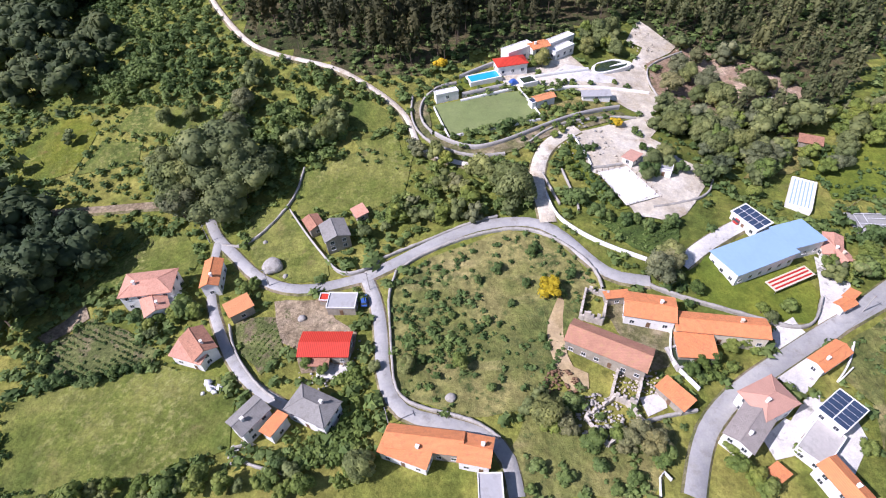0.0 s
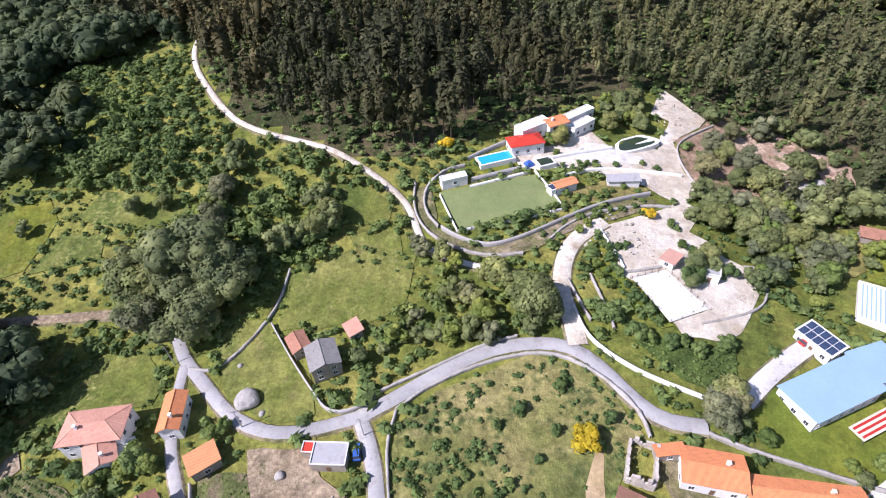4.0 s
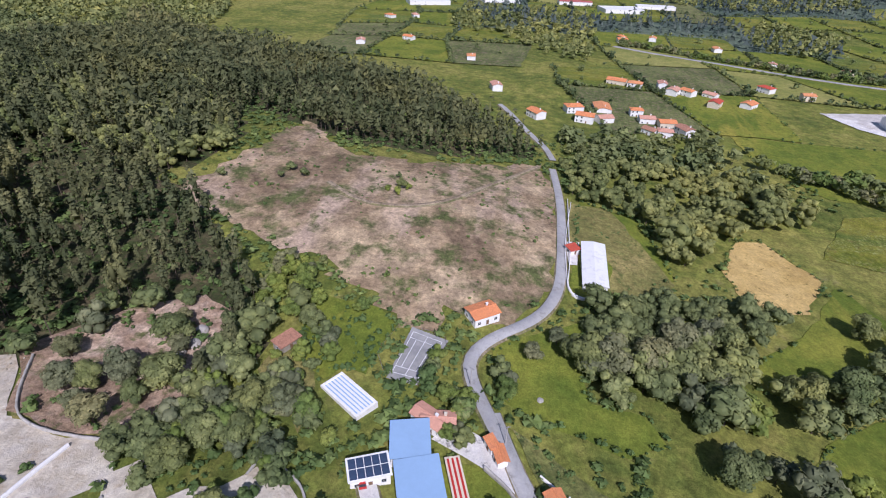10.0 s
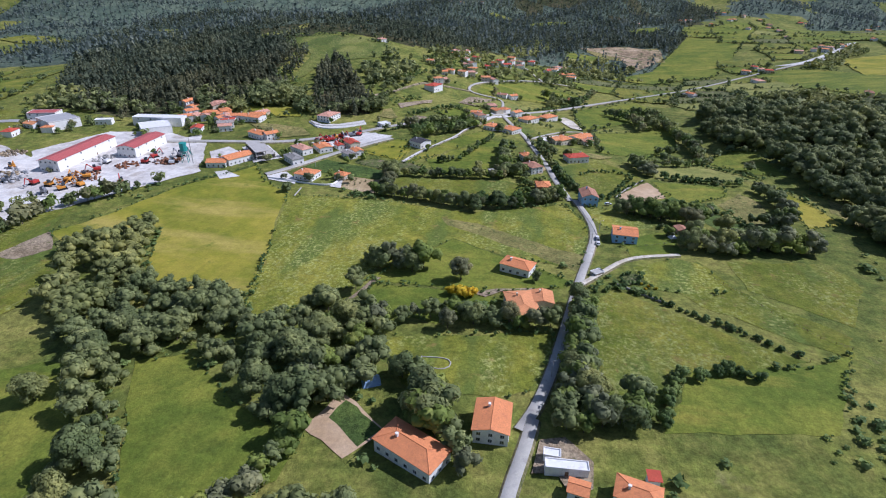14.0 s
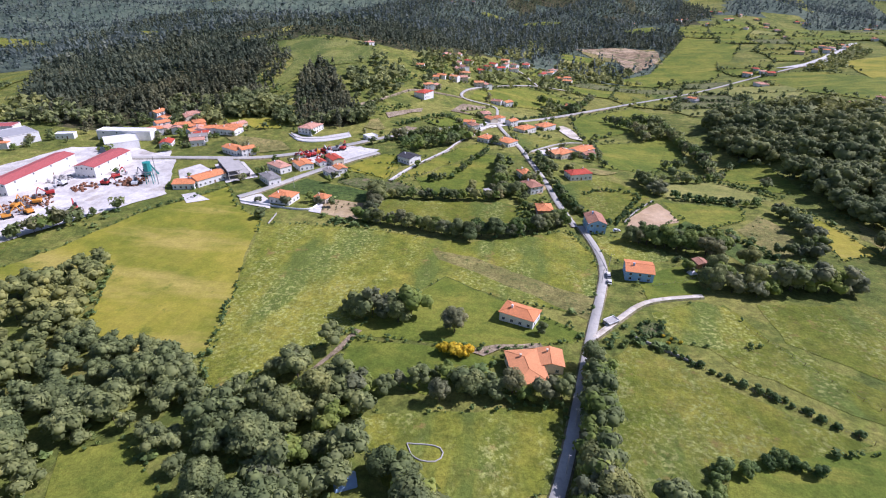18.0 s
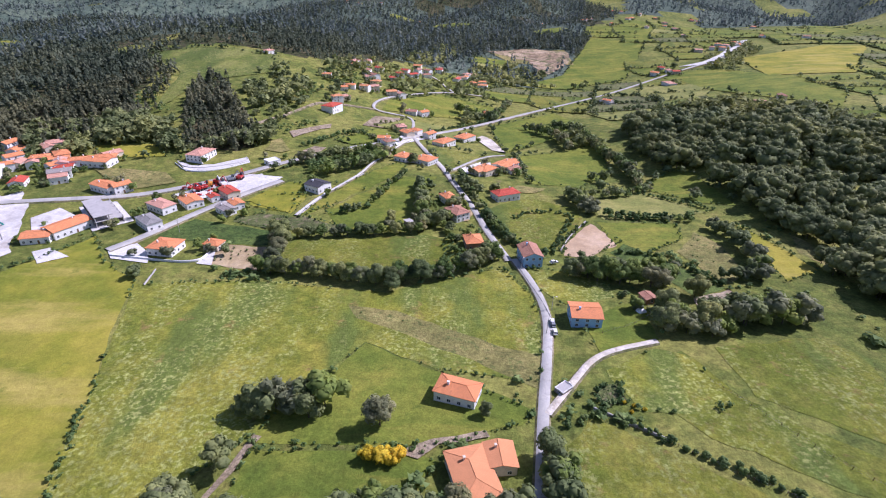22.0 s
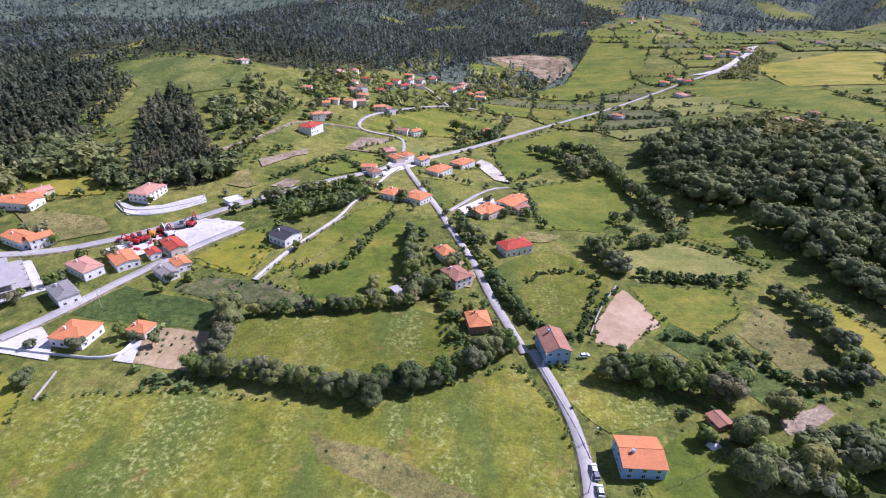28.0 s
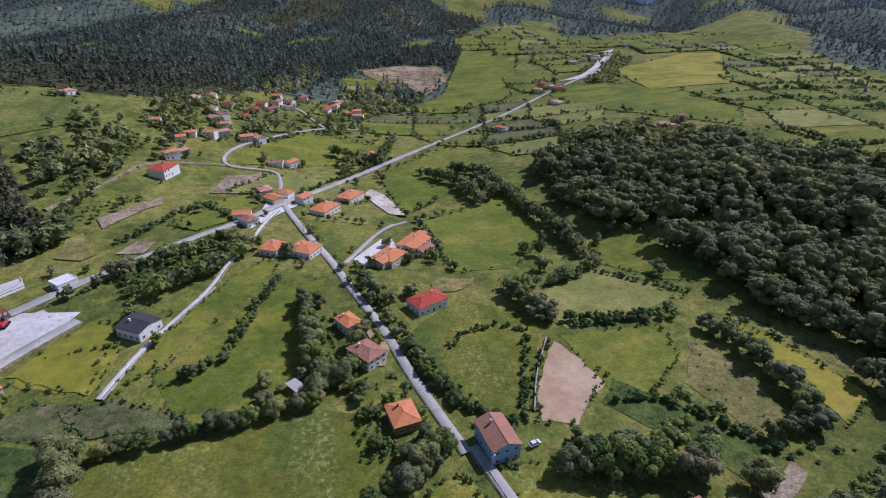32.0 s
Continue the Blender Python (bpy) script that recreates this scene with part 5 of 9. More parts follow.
field("concrete", [(12.3, 425.7), (32.3, 457.6), (39.4, 457.7), (39.1, 434.7), (31.7, 418.6), (19, 416.1)], 0.0, 0.0)
field("concrete", [(-39.8, 448.6), (-24.4, 451.1), (-11.8, 438.6), (-16.5, 431.3), (-31.5, 434.9)], 0.0, 0.0)
field("sand_tan", [(10.3, 362.6), (16.5, 355.2), (20.1, 342.8), (16.1, 331.7), (10.4, 331.9), (14.3, 343.7)])
field("lawn", [(-521, 733), (-496, 734), (-461, 751), (-462, 774), (-489, 779), (-521, 763)])
field("meadow_rough", [(-365, 887), (-336, 885), (-294, 896), (-289, 917), (-319, 924), (-358, 913)])
field("lawn", [(-839, 1064), (-797, 1075), (-743, 1113), (-749, 1147), (-796, 1144), (-845, 1109)])
field("lawn", [(-540, 1555), (-498, 1545), (-432, 1550), (-420, 1577), (-462, 1595), (-522, 1590)])
field("lawn", [(-39, 1484), (0, 1485), (57, 1506), (61, 1532), (20, 1538), (-31, 1519)])
field("meadow_olive", [(-167, 1685), (-135, 1675), (-86, 1680), (-77, 1707), (-108, 1725), (-153, 1720)])
field("lawn", [(-715, 1417), (-675, 1419), (-620, 1445), (-621, 1480), (-664, 1486), (-714, 1462)])
field("lawn", [(216, 1367), (249, 1373), (289, 1403), (280, 1436), (242, 1438), (206, 1411)])
field("lawn", [(-934, 592), (-885, 591), (-821, 623), (-826, 674), (-880, 688), (-938, 658)])
field("meadow_olive", [(-1015, 868), (-971, 862), (-907, 880), (-902, 920), (-948, 937), (-1006, 920)])
road("lane_village", "asphalt", 3.6, [(76.3, -80.1), (72.3, -70.1), (70.4, -58.8), (69.9, -50.2), (67.6, -41.4), (63, -36.3), (53.3, -33.9), (44, -30.9), (39.1, -26.3), (38.2, -16.8)])
road("lane_hill", "asphalt", 3.7, [(76.3, -80.1), (67.6, -84.4), (57.2, -90.1), (44.7, -95.8), (32.1, -97.5), (21.8, -95.7), (15.3, -89), (9.1, -79.5), (3.5, -74.8), (-6, -73.4)])
road("lane_west", "asphalt", 3.3, [(76.3, -80.1), (84.3, -78.2), (94.4, -76.8), (103.4, -79), (111.5, -84.1), (120, -93.4), (127.3, -100.4), (132, -109.2), (135.7, -119.3)])
road("lane_lower", "asphalt", 2.8, [(126.4, -98.7), (125.8, -87.7), (122.6, -74.6), (117, -64.1), (111.2, -54.5), (103.8, -46.4), (94.4, -40.4), (85.2, -36.2)])
road("road_main_village", "asphalt", 4.6, [(-0.5, -16.1), (-5.2, -26.2), (-10.4, -33.5), (-20.5, -41.4), (-32.8, -48.3), (-48, -56.6), (-60.4, -62.7), (-72.7, -68.5)])
road("track_grove", "dirt", 3, [(142.3, -117), (152.5, -117.3), (164.7, -117.1), (186.7, -116.4), (208.4, -115.7)])
road("track_compound", "chalk", 5, [(20.1, -95.8), (20.1, -102.6), (21.7, -110.9), (20.4, -120), (17, -128.8), (11.9, -135.1), (2.9, -140.8)])
road("track_forest", "chalk", 2.1, [(21.8, -114.1), (30.2, -118.3), (40.5, -122.8), (53, -127.6), (60.8, -133.5), (63.2, -142.9), (65.6, -150.5), (72.2, -158.6), (79.9, -165.6), (92.2, -175.1), (106.6, -180.1), (119.6, -185.1), (130.4, -192), (138.9, -202.6), (148.5, -217.3), (158.9, -235.8), (165.8, -255.5), (168.2, -274.3)])
road("driveway", "concrete", 4.5, [(-16.8, -79.4), (-24.8, -85.8), (-36.1, -92.9), (-40.7, -95.5)])
road("lane_burnt", "asphalt", 4.2, [(-50.2, -57), (-58.9, -62.2), (-71.9, -69.8), (-83.6, -76.6), (-92.6, -78.7), (-103.3, -73.4), (-116.8, -59.8), (-129.7, -52.9), (-145.1, -49.8), (-177, -49.8), (-227.2, -50.5), (-277.3, -55.5)])
road("lane_top", "asphalt", 4.2, [(-293.4, -55.4), (-317.1, -61.1), (-344.8, -75.8), (-380.8, -90.7), (-400.4, -101.3)])
road("lane_valley_a", "asphalt_pale", 3.8, [(14.2, 73), (18.5, 82.4), (23.6, 101.6), (27.2, 120.8), (31.5, 144.5), (36.5, 172.2), (42.9, 201.8), (47.4, 227.9), (45.7, 253.7), (39, 282.9)])
road("lane_valley_b", "asphalt_pale", 3.8, [(36.2, 280.6), (32.4, 296.7), (26.2, 322.4), (19.6, 357.2), (8.8, 392.4), (0.4, 425), (-11.7, 464.7), (-22, 510), (-29, 540)])
road("track_curve", "chalk", 2.6, [(37, 167.6), (44, 177), (51.3, 187.2), (59, 197.3), (68.5, 203.4), (87.8, 209.5)])
road("road_valley", "asphalt_pale", 5.5, [(-176.1, 286.4), (-165.7, 302), (-155.7, 323), (-141.6, 349), (-125.2, 373.8), (-111.8, 389.8)])
road("road_valley_main", "asphalt_pale", 5.6, [(-300, 340), (-262, 348), (-230, 353), (-199, 358), (-171, 375), (-146.3, 396), (-124, 420), (-102, 441), (-77, 467), (-51, 495), (-33, 530), (-7.6, 566), (47.9, 635.8), (116.5, 704), (194.3, 783.6), (275.4, 858.3), (320.7, 898.7), (404.2, 964.2), (462.7, 998.1), (563.3, 1126.6)])
road("lane_field", "concrete", 2, [(-31, 519), (-39, 488), (-45, 449), (-54, 428), (-58, 406), (-69, 384), (-81, 361), (-88.7, 335.2)])
road("lane_far", "asphalt_pale", 3, [(-31, 550), (-31, 594), (-36, 615), (-63, 610), (-75, 612), (-78, 630), (-71, 659), (-52, 689), (-21, 731), (11, 765), (53, 775)])
road("lane_upper", "asphalt_pale", 3, [(11, 765), (-2, 801), (-15, 842), (-34, 852)])
road("track_terraces", "dirt", 2.2, [(-164, 506), (-150, 530), (-138, 561), (-131, 585), (-120, 596), (-95, 606), (-75, 612)])
road("drive_upper", "asphalt_pale", 2.6, [(4, 417), (10, 424), (37, 480), (54, 491)])
road("lane_valley_c", "asphalt_pale", 3.8, [(9.6, 34.2), (11.5, 44.1), (13.4, 55.1), (15.8, 65.5), (18, 78.3)])
road("track_burnt", "dirt", 2.2, [(-187.5, -162.9), (-169.5, -139.3), (-182.1, -107.3), (-229.8, -86), (-277.8, -64.2)])
road("road_far_west", "asphalt", 8, [(-713.3, 11.5), (-672.7, 79.7), (-646.9, 134.5), (-589, 219.3), (-555.6, 295.8), (-473.6, 349.9), (-428.9, 361.9)])

# ---- buildings ----
house("house", 123.1, -82.9, 10.3, 4.9, 97, 4.5, "gable", 1.3, "white", "orange")
house("house", 112.4, -71, 6.7, 5.8, 34, 3, "shed", 0.6, "stone", "orange_l")
house("house", 119.6, -57.7, 9.1, 6.1, 130, 5, "gable", 1.6, "white", "brown")
house("house", 121.4, -55.7, 9.5, 4.8, 161, 4, "shed", 1, "white", "terra")
house("house", 86.6, -95.2, 7.9, 7.5, 111, 5, "gable", 1.5, "stone", "greytile")
house("house", 94.5, -101.2, 5.9, 4.7, 121, 3, "gable", 1, "stone", "brown")
house("house", 79.8, -104.7, 4.6, 3.7, 119, 2.5, "shed", 0.6, "stone", "terra")
house("house", 82, -70.1, 8.1, 5.4, 176, 3, "flat", 0.2, "stone", "greymetal")
house("house", 87.5, -72.4, 2.7, 2.6, 175, 2.2, "flat", 0.2, "stone", "red")
house("house", 84.9, -55.7, 12.9, 7.2, 177, 3.6, "gable", 1, "stone", "red")
house("house", 86.1, -51.5, 4.6, 2.8, 176, 2.6, "shed", 0.5, "stone", "brown")
house("house", 85.2, -37.5, 11.1, 6.9, 153, 5.2, "hip", 2, "white", "greytile")
house("house", 100.3, -35.6, 8, 5.5, 52, 5.5, "gable", 1.4, "white", "greytile")
house("house", 94.2, -33.9, 5.5, 3.1, 59, 4, "shed", 0.7, "white", "orange")
house("house", 58.2, -28.5, 17.2, 5, 171, 4.5, "gable", 1.5, "stone", "orange")
house("house", 62.4, -26.8, 11.4, 5.3, 158, 4, "shed", 1, "white", "orange")
house("house", 46.7, -25.8, 6.8, 6.3, 167, 4.5, "gable", 1.4, "white", "orange")
house("house", 44, -17.9, 6.1, 5.3, 89, 3.5, "flat", 0.3, "white", "greymetal")
house("house", 11.2, -51.4, 20.5, 7, 150, 4.5, "gable", 2, "stone", "oldtile")
house("house", -2.3, -62.7, 12.7, 7.9, 166, 4, "gable", 1.2, "white", "orange")
house("house", 5.5, -67.3, 6.1, 2.3, 4, 3, "shed", 0.5, "stone", "orange")
house("house", -19.5, -56.9, 22.7, 5.9, 170, 4.5, "gable", 1.2, "cream", "orange")
house("house", -11.6, -51.7, 9.2, 6.4, 174, 3, "shed", 0.7, "stone", "orange")
house("house", -38, -81.2, 21.6, 10.5, 21, 4.2, "shed", 0.6, "white", "bluemetal")
house("house", -53.8, -88.1, 11, 9.6, 15, 4.6, "shed", 0.6, "white", "bluemetal")
house("house", -43, -95.6, 9.7, 5.7, 116, 3.5, "shed", 0.5, "white", "pv")
house("house", -63.5, -82.7, 9.2, 5.1, 100, 3.5, "gable", 0.8, "cream", "terra")
house("house", -45.4, -48.7, 10.5, 4.2, 28, 3.5, "gable", 0.9, "white", "orange")
house("house", -57.8, -64.8, 4.9, 2.7, 24, 3, "gable", 0.7, "white", "orange")
house("house", -23.2, -36.2, 9.9, 7.9, 23, 6, "hip", 1.8, "white", "pinktile")
house("house", -16.1, -29.4, 10.4, 6.5, 43, 5.5, "gable", 1.2, "white", "greytile2")
house("house", -39.3, -33, 9, 6.9, 32, 6, "flat", 0.3, "white", "pv")
house("house", -32.5, -26.7, 10.3, 6.5, 40, 3.2, "flat", 0.2, "white", "concrete")
house("house", -32.4, -17.6, 9.1, 4.9, 110, 5, "gable", 1.2, "white", "orange")
house("house", -20, -20.3, 3, 2.9, 29, 2.8, "shed", 0.5, "stone", "orange")
house("house", -2.5, -38.9, 7.8, 3.6, 125, 3, "shed", 0.7, "stone", "orange")
house("house", -113.1, -77.3, 9.9, 7.4, 129, 3.6, "gable", 0.9, "white", "orange")
house("house", -80.3, -134.3, 7.2, 4.3, 153, 2.8, "shed", 0.5, "stone", "brown")
house("house", -64, -85.2, 9.4, 4.9, 63, 3.2, "gable", 0.8, "white", "terra")
house("house", -60.6, -67.5, 3.9, 2.1, 35, 3.2, "shed", 0.4, "white", "orange")
house("house", -15.9, 59, 20.2, 9.9, 154, 4.5, "hip", 1.6, "white", "orange")
house("house", 5.7, 72.9, 12.7, 10.5, 90, 5, "gable", 1.4, "white", "orange")
house("house", 7.8, 176.6, 14.4, 8.9, 161, 4.2, "hip", 1.6, "white", "orange")
house("house", 11.3, 141.2, 17.5, 11.5, 106, 3.8, "hip", 1.4, "cream", "orange_l")
house("house", 19.5, 147.5, 9.1, 8.7, 95, 3.8, "gable", 1.2, "cream", "orange_l")
house("house", 46.8, 281.6, 14.1, 9.9, 97, 6.2, "gable", 2.2, "blue", "brown")
house("house", 18.3, 300.2, 11.2, 9.3, 99, 4, "hip", 1.7, "brick", "orange")
house("house", 62.3, 225.4, 12.5, 11.8, 177, 5, "gable", 1.5, "blue", "orange")
house("house", 94.9, 242, 5.8, 5.6, 107, 2.6, "gable", 0.8, "brick", "brown")
house("house", 43, 373, 17, 10.5, 25, 4.6, "hip", 1.8, "white", "red_t")
house("house", 32.6, 423.7, 14.5, 14.1, 47, 4.5, "hip", 1.3, "cream", "orange")
house("house", 49.8, 442.5, 25.2, 15.3, 48, 5, "gable", 1.4, "white", "orange")
house("house", 0.8, 519.1, 25.4, 16.1, 52, 4.5, "hip", 1.3, "white", "orange")
house("house", 21, 552.5, 26.7, 17.8, 51, 4.5, "hip", 1.3, "white", "orange")
house("house", -145.4, 288, 14, 12.5, 171, 4.2, "hip", 1.6, "white", "orange")
house("house", -121.5, 292.3, 8.9, 7.1, 165, 3.4, "hip", 1.2, "cream", "orange")
house("house", 4.4, 361.1, 10.2, 7.6, 119, 4.5, "hip", 1.4, "white", "orange")
house("house", 9.9, 337.8, 13.2, 9.7, 125, 5, "hip", 1.4, "white", "brown")
house("house", -13.1, 437.6, 14.4, 13.9, 145, 4, "hip", 1.2, "white", "orange")
house("house", -30.4, 442.2, 12.1, 10.8, 62, 4, "hip", 1, "white", "orange")
house("house", -172.2, 339.7, 16.6, 9.4, 148, 4.5, "hip", 1.3, "white", "terra")
house("house", -168.9, 317.3, 16.3, 8.7, 139, 4.5, "hip", 1.2, "white", "greytile")
house("house", -132, 338, 11.5, 7.5, 140, 3.6, "gable", 1.1, "white", "greytile2")
house("house", -147, 356.5, 8, 5.5, 135, 3.2, "gable", 0.9, "white", "red_t")
house("house", -266, 389, 14, 9.5, 30, 5, "gable", 1.4, "white", "greytile2")
house("house", -282, 414, 13, 9, 35, 4.5, "gable", 1.4, "white", "orange")
house("house", -266, 411, 15, 9, 20, 4.5, "hip", 1.4, "white", "orange")
house("house", -295, 413, 13, 9, 20, 5.4, "hip", 1.4, "white", "orange")
house("house", -276, 401, 12, 9, 60, 5.4, "gable", 1.4, "white", "orange")
house("house", -262, 381, 11, 8, 30, 4.6, "gable", 1.4, "white", "terra")
house("house", -249, 416, 15, 9, 15, 4.6, "hip", 1.4, "white", "orange")
house("house", -211, 366, 11, 8, 50, 5.4, "gable", 1.4, "white", "orange")
house("house", -307, 406, 11, 8, 100, 4.2, "gable", 1.4, "cream", "terra")
house("house", -622, 372, 13, 9, 20, 5.4, "gable", 1.4, "white", "greytile2")
house("house", -641, 398, 13, 9, 70, 5, "hip", 1.4, "white", "orange")
house("house", -558, 355, 14, 9, 10, 5, "gable", 1.4, "white", "terra")
house("house", -585, 388, 13, 9, 40, 5, "gable", 1.4, "white", "orange")
house("house", -524, 357, 13, 9, 30, 6, "gable", 1.4, "white", "terra")
house("house", -506, 352, 11, 10, 95, 7, "flat", 0.3, "white", "whiteroof")
house("house", -606, 402, 12, 9, 120, 5, "gable", 1.4, "white", "orange")
house("house", -377, 374, 14, 7, 20, 4, "flat", 0.3, "white", "whiteroof")
house("house", -158, 348.8, 14.6, 10.6, 134, 3.8, "gable", 1.1, "white", "orange")
house("house", -138.8, 362.8, 14.6, 8.5, 135, 4.5, "gable", 1.2, "cream", "red_t")
house("house", -182.7, 427.2, 22.4, 18.9, 78, 5, "hip", 1.5, "white", "terra")
house("house", -83.7, 376.5, 12.8, 12.2, 147, 4.5, "gable", 1.4, "white", "slate")
house("house", -222.1, 367.6, 18.3, 10, 154, 4.5, "gable", 1.2, "white", "orange")
house("house", -249.8, 410.6, 18.5, 12.4, 172, 4.5, "gable", 1.2, "white", "orange")
house("house", -112.2, 576.6, 19.7, 14.8, 69, 6, "hip", 1.6, "white", "red_t")
house("house", -18.3, 325, 6.5, 3.9, 126, 2.4, "shed", 0.3, "stone", "concrete")
house("house", -128.6, 346.6, 10.1, 7, 134, 3.5, "gable", 1, "white", "orange")
house("house", 348.1, 630.2, 29.5, 27.2, 113, 4.5, "hip", 1.3, "cream", "terra")
house("house", 212.3, 740.9, 27.5, 27.2, 127, 4, "hip", 1.2, "white", "greytile")
house("house", 327.4, 842.4, 59.4, 25.5, 102, 4.5, "hip", 1.2, "white", "terra")
house("hall", -327.2, 289, 63.7, 14.3, 95, 8, "gable", 1.5, "white", "hallred")
house("hall", -296.3, 317.5, 39.4, 14.9, 93, 8, "gable", 1.5, "white", "hallred")
house("hall", -329.1, 386, 44.4, 11.4, 9, 7, "flat", 0.3, "white", "whiteroof")
house("hall", -429.3, 215.4, 36, 22, 86, 7, "gable", 1, "white", "greymetal")
house("hall", -408.1, 357.1, 27.3, 25, 154, 7, "flat", 0.3, "white", "greymetal")
house("house", 141, -79.5, 14.7, 8.8, 6, 6, "hip", 1.6, "white", "terra")
house("house", 137.4, -73, 7.2, 6.6, 120, 4.4, "gable", 1.2, "white", "terra")
house("house", 134.5, -74, 8, 5.1, 19, 3, "flat", 0.2, "white", "whiteroof")
house("house", 50.1, -159.3, 8.9, 3.1, 17, 3, "flat", 0.2, "white", "whiteroof")
house("house", 23.9, -176.5, 12, 6.7, 11, 4, "hip", 1.5, "white", "red")
house("house", 20.1, -184.9, 13.1, 5.2, 31, 4.5, "flat", 0.2, "white", "whiteroof")
house("house", 11.6, -186.5, 7.7, 5.7, 22, 5, "gable", 1, "white", "orange")
house("house", 1.6, -194.6, 13.9, 3.8, 34, 3.6, "flat", 0.2, "white", "whiteroof")
house("house", 1.3, -188.7, 10.8, 3.8, 36, 3.4, "flat", 0.2, "white", "whiteroof")
house("house", -7.6, -159.8, 10.5, 3.2, 178, 2.6, "shed", 0.4, "white", "greymetal")
house("house", 13.2, -156.3, 7.6, 3.4, 21, 3, "gable", 0.8, "white", "orange_l")
house("house", 16.5, -155, 4.5, 3.1, 24, 2.4, "shed", 0.5, "white", "pv")
house("house", -12.5, -123.5, 5, 4, 43, 2.6, "shed", 0.3, "white", "pinktile")
house("house", -22.2, -118.1, 5.1, 3.7, 157, 3, "flat", 0.2, "white", "greymetal")
house("house", 27.4, 60, 11.7, 3.1, 4, 3, "flat", 0.2, "white", "whiteroof")
house("house", 23.5, 64, 4.7, 2.7, 180, 2.6, "flat", 0.2, "white", "whiteroof")
house("house", 30.3, 53.1, 5, 4.4, 170, 3, "gable", 0.8, "white", "orange")
house("house", 45.1, 53.2, 11.1, 7, 167, 4.2, "hip", 1.4, "white", "orange")
house("house", 50.2, 60.1, 2.9, 2.7, 3, 3, "shed", 0.4, "white", "red_t")
house("house", -211, 309, 21, 12.5, 62, 4.5, "gable", 1.6, "white", "orange")
house("house", -128, 423.1, 9.4, 8.4, 45, 3, "flat", 0.2, "white", "whiteroof")
house("house", 54.9, 452.3, 12.3, 8.7, 46, 4.5, "gable", 1.2, "white", "orange")
house("house", 28.4, 421, 12.2, 10.2, 42, 4, "gable", 1.2, "cream", "orange_l")
house("hall", -938.5, -283.7, 82.9, 36.5, 116, 7, "flat", 0.3, "white", "whiteroof")
house("hall", -1022.5, -169.7, 113, 34.7, 117, 8, "gable", 1.2, "white", "hallred")
house("hall", -1020.1, 42.6, 108.5, 39.6, 109, 7, "flat", 0.3, "white", "whiteroof")
house("hall", -320.4, 366.7, 23.9, 23.8, 133, 6, "flat", 0.3, "white", "whiteroof")
house("house", 44.7, 179.7, 5.5, 3.6, 40, 1.6, "flat", 0.2, "stone", "concrete")
house("house", -171.9, -45.2, 4.7, 4.5, 125, 2.6, "shed", 0.4, "white", "red_t")
house("house", -160.5, -36.6, 32.2, 9.5, 180, 4, "gable", 0.7, "white", "whiteroof")
house("house", -514.8, 0.2, 18, 13.5, 75, 4.5, "gable", 1.4, "cream", "orange")
house("house", -511.8, 41.7, 11, 8.2, 0, 5.6, "gable", 1.4, "white", "terra")
house("house", -490.4, 48.7, 13, 9.8, 150, 5.6, "gable", 1.4, "white", "terra")
house("house", -490.6, 61.7, 12, 9, 45, 5.6, "gable", 1.4, "white", "orange")
house("house", -492.4, 81.8, 12, 9, 50, 3.6, "gable", 1.4, "white", "terra")
house("house", -459.3, 78.2, 12, 9, 150, 5.6, "gable", 1.4, "cream", "red_t")
house("house", -465.6, 107.2, 13, 9.8, 140, 4.5, "gable", 1.4, "white", "orange")
house("house", -525, 138.1, 13, 9.8, 40, 5.6, "hip", 1.4, "white", "red_t")
house("house", -504.5, 167, 11, 8.2, 95, 5.6, "gable", 1.4, "cream", "orange_l")
house("house", -770.9, 66.3, 12, 9, 170, 5.6, "gable", 1.4, "white", "orange_l")
house("house", -730.9, 139.9, 13, 9.8, 5, 5.4, "gable", 1.4, "white", "orange_l")
house("house", -661.4, 185.8, 11, 8.2, 170, 3.6, "gable", 1.4, "white", "terra")
house("house", -641.1, 256.2, 11, 8.2, 90, 3.6, "hip", 1.4, "cream", "brown")
house("house", -766.5, 24.9, 11, 8.2, 25, 5.4, "hip", 1.4, "cream", "orange")
house("house", -634.7, 295.8, 11, 8.2, 5, 5.4, "gable", 1.4, "cream", "orange")
house("house", -651.2, 323.7, 11, 8.2, 10, 3.6, "gable", 1.4, "white", "terra")
house("house", -593.7, 307.9, 11, 8.2, 160, 4.5, "hip", 1.4, "white", "orange")
house("house", -579.4, 319.3, 11, 8.2, 20, 3.6, "gable", 1.4, "white", "terra")
house("house", -595.2, 348.7, 11, 8.2, 130, 5.4, "gable", 1.4, "white", "orange")
house("house", -586.8, 365.1, 11, 8.2, 10, 5.4, "gable", 1.4, "white", "orange")
house("house", -542.4, 352.8, 11, 8.2, 120, 5.6, "gable", 1.4, "cream", "orange")
house("house", -521.5, 356, 11, 8.2, 160, 5.4, "gable", 1.4, "white", "terra")
house("house", -759.7, 411.3, 12, 9, 135, 5.4, "gable", 1.4, "white", "orange_l")
house("house", -767.5, 383.1, 11, 8.2, 0, 5.6, "gable", 1.4, "white", "orange")
house("house", -621.8, 485.5, 11, 8.2, 120, 4.5, "hip", 1.4, "white", "brown")
house("house", -768.6, 450.7, 11, 8.2, 110, 5.4, "gable", 1.4, "white", "brown")
house("house", -422.1, -18.5, 19, 14.2, 5, 3.6, "gable", 1.4, "white", "orange_l")
house("house", -388.4, -33.3, 14, 10.5, 80, 5.6, "gable", 1.4, "white", "orange")
house("house", -391.6, -18.1, 12, 9, 115, 4.5, "gable", 1.4, "white", "terra")
